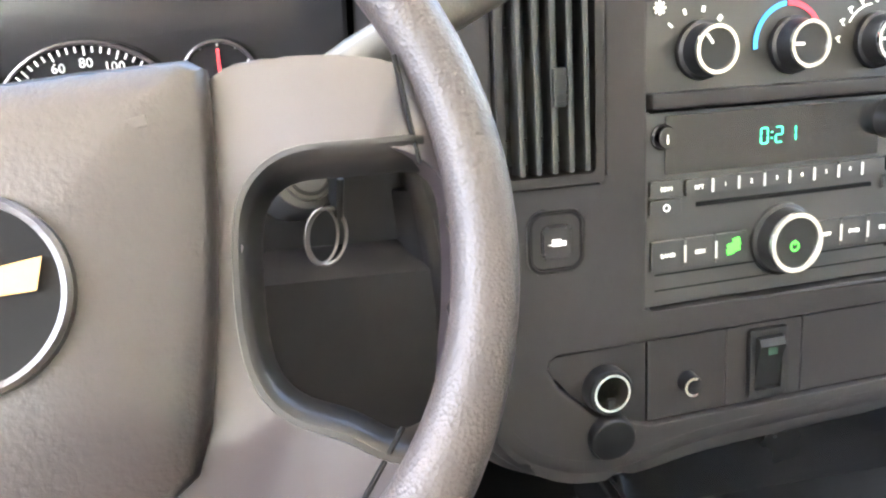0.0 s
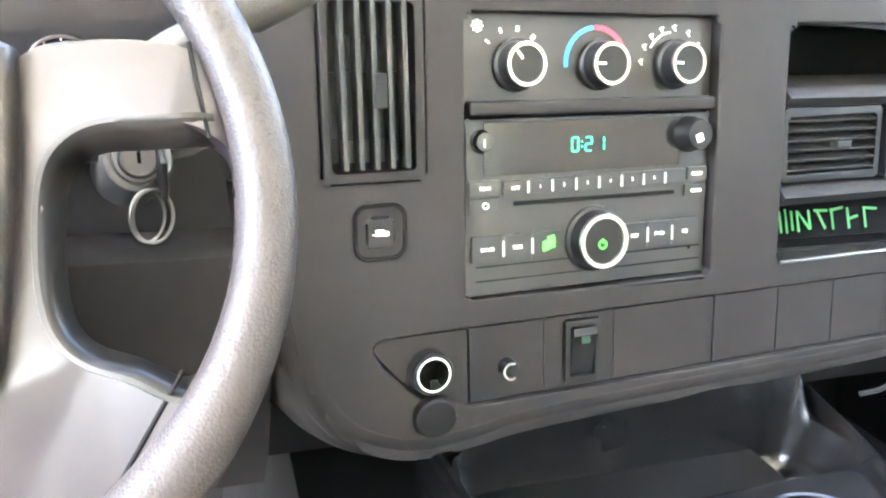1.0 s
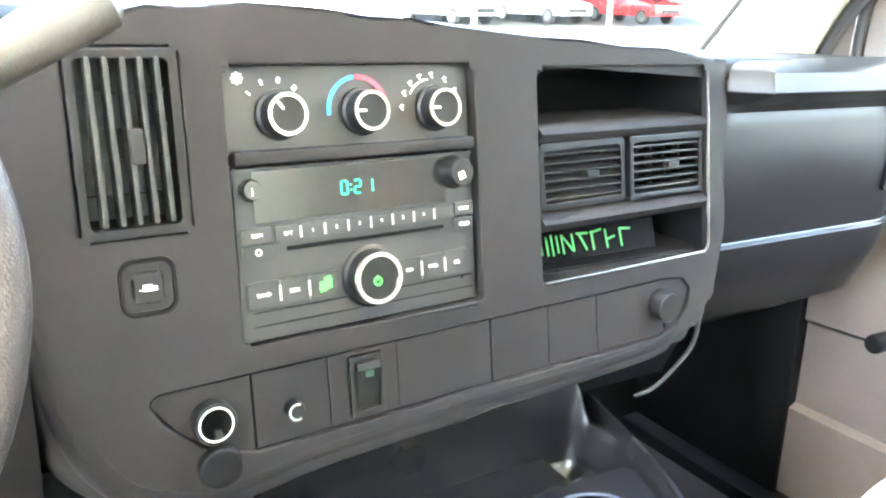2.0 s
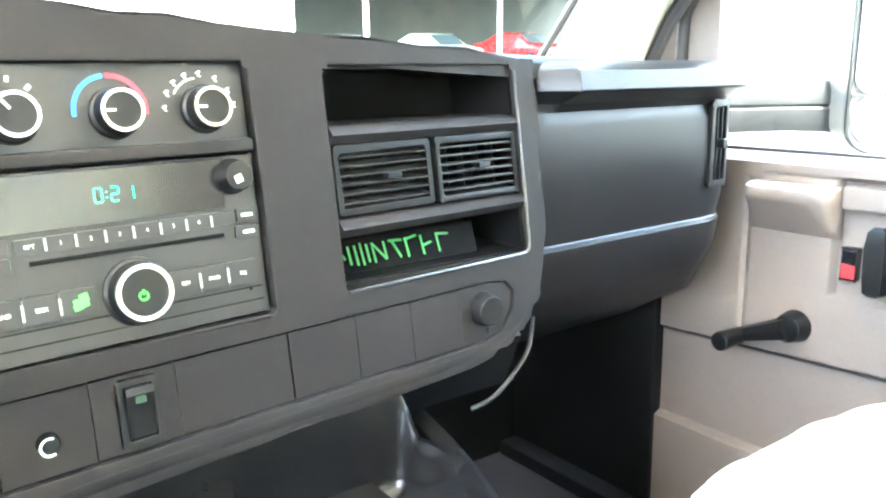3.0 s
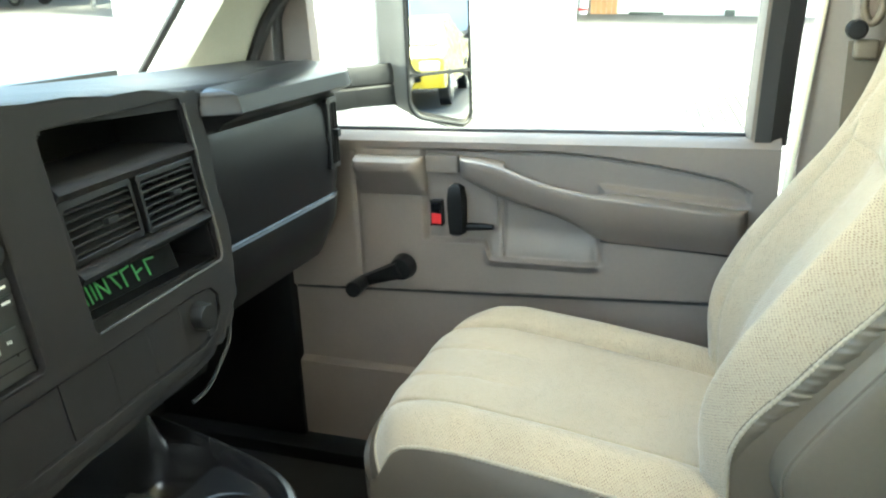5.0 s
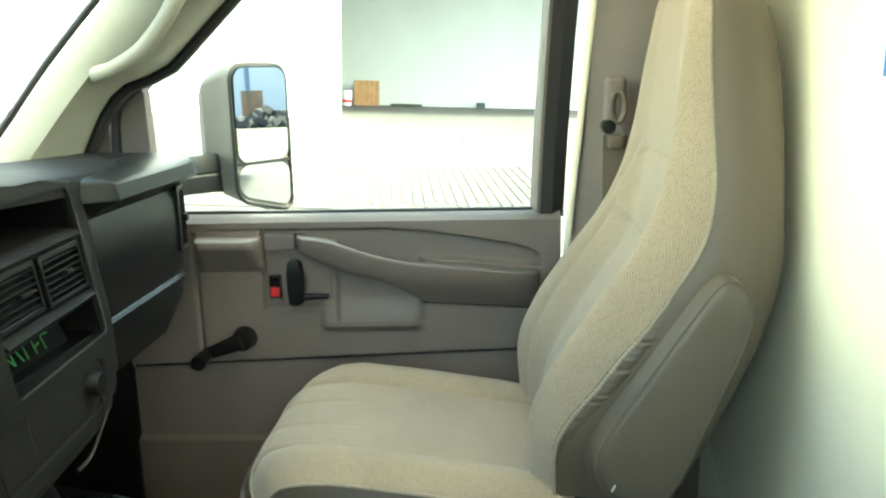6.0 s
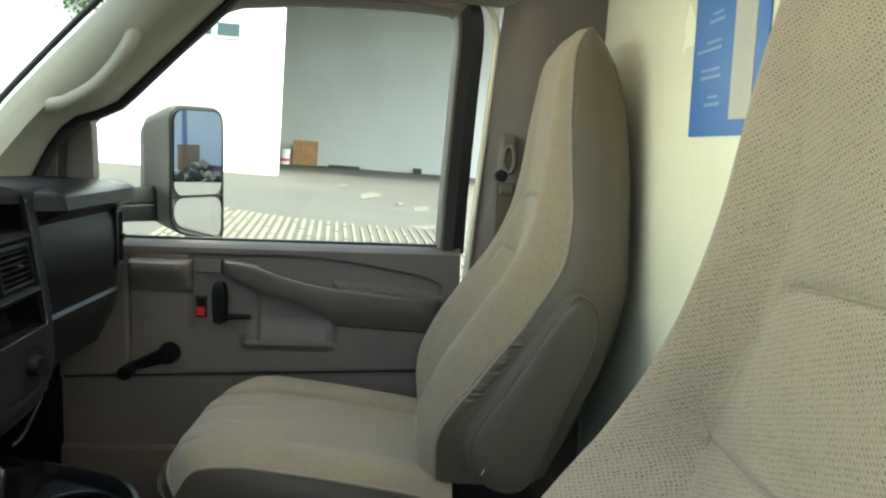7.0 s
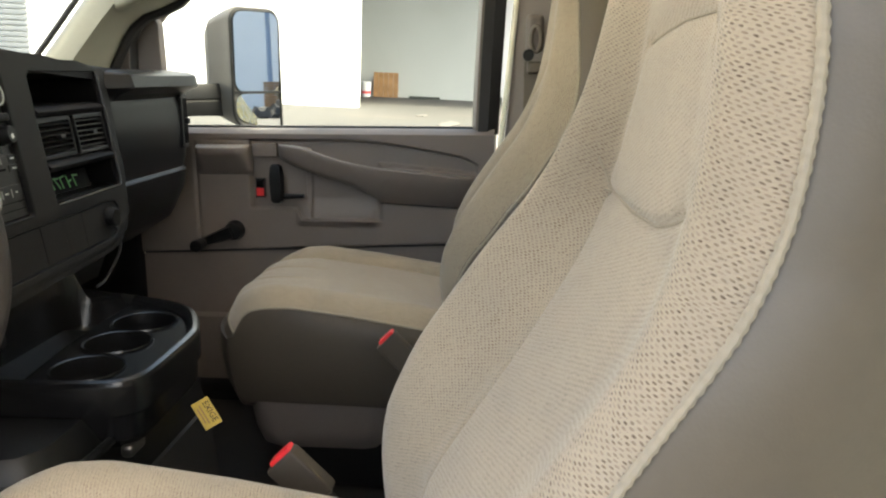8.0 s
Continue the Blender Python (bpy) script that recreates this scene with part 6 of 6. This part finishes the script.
    for k in range(220):
        z = 0.54 + 0.27 * k / 219
        p = back(inboard, z)
        big = max(0.0, math.sin(math.pi * k / 219))
        f = (math.sin(k * 0.36 + 3.1 * math.sin(k * 0.083) + 1.3 * math.sin(k * 0.21)) * (0.45 + 0.45 * math.sin(k * 0.17)) + 0.2 * math.sin(k * 0.83)) * 0.6 * big
        fat = big ** 0.5
        gather.append([p + Vector((inboard * (0.003 * fat - 0.002 + (0.006 * fat + 0.0026 * f) * math.sin(a)), 0.005 * fat - 0.042 * fat * a / math.pi, 0.0022 * f * math.cos(a * 0.5))) for a in np.linspace(0, math.pi, 13)])
    part("gathered_edge", loft(mesh(), gather, round_ring=False), VINYL, st, "puckered vinyl edge of the backrest cover")
    # folded armrest: a thick pad whose upper face looks forward while it is up
    inner = chaikin([(-0.785, 0.826), (-0.822, 0.824), (-0.846, 0.802), (-0.848, 0.752), (-0.800, 0.634), (-0.752, 0.512), (-0.722, 0.486), (-0.665, 0.486), (-0.628, 0.515), (-0.619, 0.570), (-0.634, 0.630), (-0.712, 0.740)], 3)
    outer = chaikin([(-0.803, 0.820), (-0.826, 0.818), (-0.846, 0.798), (-0.848, 0.750), (-0.800, 0.634), (-0.755, 0.514), (-0.727, 0.492), (-0.692, 0.496), (-0.662, 0.516), (-0.642, 0.554), (-0.658, 0.598), (-0.741, 0.722)], 3)
    cy, cz = -0.745, 0.655
    rings = []
    for s, x, t in ((0.80, 0.158, 0), (0.97, 0.163, 0), (1.0, 0.172, 0), (1.0, 0.20, 0.45), (1.0, 0.236, 0.95), (0.985, 0.246, 1), (0.93, 0.253, 1), (0.8, 0.256, 1), (0.3, 0.257, 1)):
        rings.append([(cx + inboard * (x + arm_x), arm_y + cy + (a[0] + (b[0] - a[0]) * t - cy) * s, cz - arm_y * 0.3 + (a[1] + (b[1] - a[1]) * t - cz) * s) for a, b in zip(inner, outer)])
    arm = part("armrest", loft(mesh(), rings), ARM, st, "folded-up vinyl armrest")
    part("armrest_piping", tube(mesh(), [Vector(p) + Vector((inboard * 0.001, 0, 0)) for p in rings[5]], 0.0022, 8, True), ARM, arm)
    part("armrest_mark", box(mesh(), (-0.0006, -0.0008, -0.005), (0.0006, 0.0008, 0.005), m=pose(cx + inboard * (0.2575 + arm_x), -0.672 + arm_y, 0.533 - arm_y * 0.3, 25)), PALE, arm)
    part("armrest_pivot", cyl(mesh(), (cx + inboard * 0.15, -0.70 + arm_y, 0.53), (cx + inboard * (0.20 + arm_x), -0.70 + arm_y, 0.53), 0.02, edge=0.006), BLACK, st)
    # buckle on its stalk
    bx, by, bz = cx + inboard * buckle[0], buckle[1], buckle[2]
    m = pose(bx, by, bz, -45, 0, 0)
    bk = part("buckle", box(mesh(), (-0.013, -0.022, -0.02), (0.013, 0.022, 0.05), 0.006, m=m), SIDE, st, "brown belt buckle with a red release")
    part("release", box(mesh(), (-0.010, -0.020, 0.046), (0.010, 0.012, 0.054), 0.003, m=m), REDP, bk, "red release button")
    part("buckle_stalk", tube(mesh(), [(bx, by - 0.01, bz - 0.01), (bx, by - 0.04, bz - 0.043), (bx - inboard * 0.06, by - 0.07, 0.37)], 0.013, 10), BLACK, st)
    part("slide_lever", box(mesh(), (cx + inboard * 0.215 - 0.012, -0.49, 0.380), (cx + inboard * 0.215 + 0.012, -0.37, 0.402), 0.008, 3), SIDE, st)
    return st


bucket_seat(0.642, -1, "taupe cloth high-backed passenger seat with folded vinyl armrest")
bucket_seat(-0.425, 1, "taupe cloth high-backed driver's seat before the cream partition", arm_x=0.058, arm_y=0.035, buckle=(0.285, -0.46, 0.473), worn=True)

# ---- poster on the partition ----
poster = thing("poster", (0.12, BACK, 1.06), "blue printed safety poster with white text lines", "poster")
py = BACK + 0.0025
PRINT = surface("pale blue poster print", (0.28, 0.4, 0.6), 0.4, vary=0.1)
part("sheet", box(mesh(), (0.05, BACK + 0.0005, 1.069), (0.287, py, 1.40)), POSTER, poster)
part("picture", box(mesh(), (0.083, py, 1.088), (0.145, py + 0.001, 1.40)), surface("pale grey print", (0.5, 0.5, 0.46), 0.5), poster)
for k in range(7):
    part("text_bar", box(mesh(), (0.181, py, 1.107 + 0.035 * k), (0.181 + 0.05 + 0.02 * ((k * 7) % 3), py + 0.0008, 1.111 + 0.035 * k)), PRINT, poster)
    part("text_bar", box(mesh(), (0.186, py, 1.117 + 0.035 * k), (0.186 + 0.035 + 0.015 * ((k * 5) % 3), py + 0.0008, 1.120 + 0.035 * k)), PRINT, poster)

# ---- yard round the van, seen in the mirror; left wall added unseen ----
structure("wall_yard_back", box(mesh(), (-12, -56, YARD), (24.9, -55.5, 6.5)), RENDER_WHITE, "pale rendered wall at the back of the yard", van=False)
# Unseen left wall, added; its height limits low light through the driver's doorway.
structure("added_wall_left", box(mesh(), (-4.9, -55.5, YARD), (-4.6, 21, 1.5)), SHADE_WALL, "unseen grey wall added beside the van to limit side light", van=False)
stack = thing("pallet_stack", (2.95, -45, YARD), "tall stack of weathered wooden pallets in the yard", "pallet stack", van=False)
for k in range(12):
    z = YARD + 0.155 * k
    for j in range(5):
        part("board", box(mesh(), (2.35 + 0.25 * j, -45.5, z + 0.11), (2.55 + 0.25 * j, -44.5, z + 0.135)), WOOD, stack)
    part("block", box(mesh(), (2.37, -45.45, z), (3.53, -45.3, z + 0.108)), WOOD, stack)
    part("block", box(mesh(), (2.37, -44.7, z), (3.53, -44.55, z + 0.108)), WOOD, stack)
pole = thing("blue_post", (2.85, -48, YARD), "tall blue painted steel post", "post", van=False)
part("shaft", cyl(mesh(), (2.85, -48, YARD), (2.85, -48, 6.2), 0.16, 0.14), surface("blue post paint", (0.16, 0.24, 0.36), 0.5), pole)
part("foot", box(mesh(), (2.5, -48.35, YARD), (3.2, -47.65, YARD + 0.08), 0.02), CONCRETE, pole)
heap = mesh()
rng = random.Random(4)
for k in range(160):
    a, r = rng.uniform(0, 6.28), rng.uniform(0, 1) ** 0.7
    x, y = 3.4 + 2.6 * r * math.cos(a), -40 + 1.6 * r * math.sin(a)
    w = rng.uniform(0.1, 0.34)
    box(heap, (-w, -w * 0.8, -w * 0.5), (w, w * 0.8, w * 0.5), m=pose(x, y, YARD + w * 0.4 + 0.7 * (1 - r) * rng.random(), rng.uniform(0, 40), rng.uniform(0, 40), rng.uniform(0, 180)))
solid("rubble_heap", heap, CONCRETE, "low heap of broken concrete rubble", "rubble", kind="stuff", van=False)

# ---- yard beyond the window ----
hall = thing("white_hall", (20, 10, YARD), "white rendered industrial hall across the yard", "building", van=False)
part("wall", box(mesh(), (19.7, 3.15, YARD), (20.1, 17, 9)), RENDER_WHITE, hall)
for y, wide in ((4.13, 0.65), (4.82, 0.54), (5.4, 0.54)):
    w = part("window", box(mesh(), (19.6, y, 2.77), (19.72, y + wide, 3.18)), PALE, hall, "white framed strip window")
    part("pane", box(mesh(), (19.58, y + 0.05, 2.82), (19.61, y + wide - 0.05, 3.13)), DARKGLASS, w)
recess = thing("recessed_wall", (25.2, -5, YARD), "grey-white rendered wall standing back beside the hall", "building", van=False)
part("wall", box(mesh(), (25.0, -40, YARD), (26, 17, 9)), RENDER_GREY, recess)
# Slab above the view, added to shade the wall and the ground below.
part("added_canopy", box(mesh(), (20.12, -40, 5.2), (24.98, 16.9, 5.5)), RENDER_GREY, recess)
crate = thing("pallet_board", (24.8, 3.3, YARD), "brown wooden pallet board leaning on the wall", "pallet", van=False)
for k in range(5):
    part("plank", box(mesh(), (24.7, 2.75 + 0.16 * k, YARD), (24.74, 2.9 + 0.16 * k, YARD + 0.78), 0.004), WOOD, crate)
part("batten", box(mesh(), (24.74, 2.75, YARD + 0.2), (24.8, 3.54, YARD + 0.3)), WOOD, crate)
bucket = thing("paint_bucket", (24.6, 3.1, YARD), "white bucket with a red label by the wall", "bucket", van=False)
part("body", cyl(mesh(), (24.6, 3.75, YARD), (24.6, 3.75, YARD + 0.47), 0.13, 0.16), RENDER_WHITE, bucket)
part("label", cyl(mesh(), (24.6, 3.75, YARD + 0.1), (24.6, 3.75, YARD + 0.18), 0.14, 0.146), REDP, bucket)
ramp = thing("ribbed_ramp", (10, 1, YARD), "pale ribbed concrete strip across the yard", "ramp", kind="structure", van=False)
part("slab", box(mesh(), (7.8, -3.2, YARD), (14.2, 6.2, YARD + 0.012)), CONCRETE, ramp)
for k in range(34):
    far_y = -1.05 + 0.125 * k
    end = smooth_table([(-1.05, 11.5), (-0.4, 11.3), (0.64, 11.4), (1.35, 11.5), (2.05, 11.8), (2.4, 12.05), (3.1, 12.6)], far_y)
    x, n = 8.0 + 0.13 * (k % 4), 0
    y0 = far_y - 0.105 * (end - 8.0)
    wide = table([(-1.0, 0.012), (0.8, 0.022), (1.6, 0.032)], far_y)  # worn down towards one end
    while x < end - 0.3:
        run = min(end - x, 1.1 + 0.5 * ((k * 5 + n * 3) % 4))
        t = pose(x, y0 + 0.105 * (x - 8.0), YARD + 0.012, 0, 0, 6.0)
        part("rib", box(mesh(), (0, -wide, 0), (run, wide, 0.018), 0.006, m=t), RIDGE, ramp)
        x, n = x + run + 0.08, n + 1

rng = random.Random(11)
for cx0, cy0, rx0, ry0 in ((16.2, 0.5, 0.9, 0.22), (11.75, -0.8, 0.3, 0.5), (14.4, -0.62, 0.75, 0.16), (15.0, -0.2, 0.3, 0.1), (18.2, 1.3, 0.35, 0.12)):
    ring = [(cx0 + rx0 * math.cos(a) * rng.uniform(0.55, 1.1), cy0 + ry0 * math.sin(a) * rng.uniform(0.5, 1.15) - 0.25 * math.cos(a) * ry0) for a in np.linspace(0, 2 * math.pi, 19)[:-1]]
    structure("pavement_patch", plate(mesh(), ring, [], lambda u, v, d: Vector((u, v, YARD + 0.016 - d)), 0.012), WORN, "worn pale patch on the yard paving", van=False)
for bx0, by0, w0, h0 in ((24.85, -0.46, 0.14, 0.17), (24.85, 1.9, 0.5, 0.07)):
    solid("kerb_block", box(mesh(), (bx0 - 0.12, by0 - w0, YARD), (bx0 + 0.12, by0 + w0, YARD + h0), 0.02), SHADE, "dark block lying at the foot of the wall", "block", van=False)

# parked cars and shaded wall beyond the windscreen
def parked_car(x, y, turn, paint, label):
    car = thing("parked_car", (x, y, YARD), label, "car", group="parked cars", van=False)
    T = Matrix.Translation((x, y, YARD)) @ pose(0, 0, 0, 0, 0, turn)
    prof = [(-2.1, 0.35), (-2.15, 0.6), (-2.05, 0.82), (-1.2, 0.95), (-0.55, 1.38), (0.7, 1.42), (1.5, 1.0), (2.1, 0.92), (2.15, 0.5), (2.05, 0.3)]
    rings = []
    for w in (-0.86, -0.8, 0.8, 0.86):
        s = 1.0 if abs(w) < 0.85 else 0.93
        rings.append([T @ Vector((w * (0.8 if z > 1.1 else 1), p * (0.98 if s < 1 else 1), z * (1 if z < 0.5 else s))) for p, z in prof])
    body = part("body", loft(mesh(), rings), paint, car)
    part("front_glass", loft(mesh(), [[T @ Vector((w, p, z)) for p, z in ((-1.19, 0.98), (-0.62, 1.36), (-0.6, 1.34), (-1.15, 0.96))] for w in (-0.66, 0.66)]), DARKGLASS, body)
    part("grille", box(mesh(), (-0.5, -2.19, 0.45), (0.5, -2.1, 0.62), 0.02, m=T), BLACK, body)
    for sx in (-1, 1):
        part("headlight", box(mesh(), (sx * 0.64 - 0.16, -2.16, 0.62), (sx * 0.64 + 0.16, -2.0, 0.76), 0.03, m=T), PALE, body)
        for py in (-1.35, 1.3):
            wl = part("wheel", cyl(mesh(), T @ Vector((sx * 0.70, py, 0.31)), T @ Vector((sx * 0.88, py, 0.31)), 0.31, edge=0.03), RUBBER, car)
            part("rim", cyl(mesh(), T @ Vector((sx * 0.86, py, 0.31)), T @ Vector((sx * 0.895, py, 0.31)), 0.2), CHROME, wl)
    return car


parked_car(0.4, -13, 186, surface("yellow car paint", (0.7, 0.5, 0.03), 0.25, coat=0.5), "yellow parked car behind the van")
parked_car(15.6, 27, 10, SILVER, "white parked saloon in the shade")
parked_car(20.0, 27, 8, SILVER, "white parked saloon beside the red car")
parked_car(24.4, 26.4, 6, CARRED, "red parked saloon in the shade")
shed = thing("car_shelter", (24, 30, YARD), "weathered wall behind the parked cars, darkened for shade", "shelter", van=False)
# Wall and roof are coloured very dark to hold the shelter's shade.
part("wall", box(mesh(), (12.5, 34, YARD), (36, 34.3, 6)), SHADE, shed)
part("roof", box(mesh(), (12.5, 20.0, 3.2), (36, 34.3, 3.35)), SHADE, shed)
for x in (12.6, 17.8, 22.4, 27.5):
    part("post", box(mesh(), (x - 0.06, 20.1, YARD), (x + 0.06, 20.22, 3.2)), CHROME, shed)
office = thing("white_office", (-2, 25, YARD), "white rendered building in front of the van", "building", van=False)
part("wall", box(mesh(), (-30, 21, YARD), (10.7, 30, 8)), RENDER_WHITE, office)
gate = thing("roller_shutter", (19.6, 13, YARD), "blue-grey roller shutter in the hall wall", "shutter", van=False)
for k in range(30):
    part("slat", box(mesh(), (19.6, 11.85, YARD + 0.14 * k), (19.66, 15.3, YARD + 0.14 * k + 0.125), 0.02), SHUTTER, gate)

creeper = mesh()
rng = random.Random(7)
for k in range(420):
    y, z = rng.gauss(7.9, 0.42), 3.75 - abs(rng.gauss(0, 0.32))
    w = rng.uniform(0.04, 0.09)
    t = pose(19.62 - rng.uniform(0, 0.12), y, z, rng.uniform(-60, 60), rng.uniform(-60, 60), rng.uniform(0, 180))
    vs = [creeper.verts.new(t @ Vector(p)) for p in ((-w, 0, 0), (0, w * 0.6, w * 0.2), (w, 0, 0), (0, -w * 0.6, w * 0.2))]
    creeper.faces.new(vs)
solid("creeper", creeper, FOLIAGE, "sparse green creeper hanging on the hall wall", "creeper", kind="stuff", van=False)
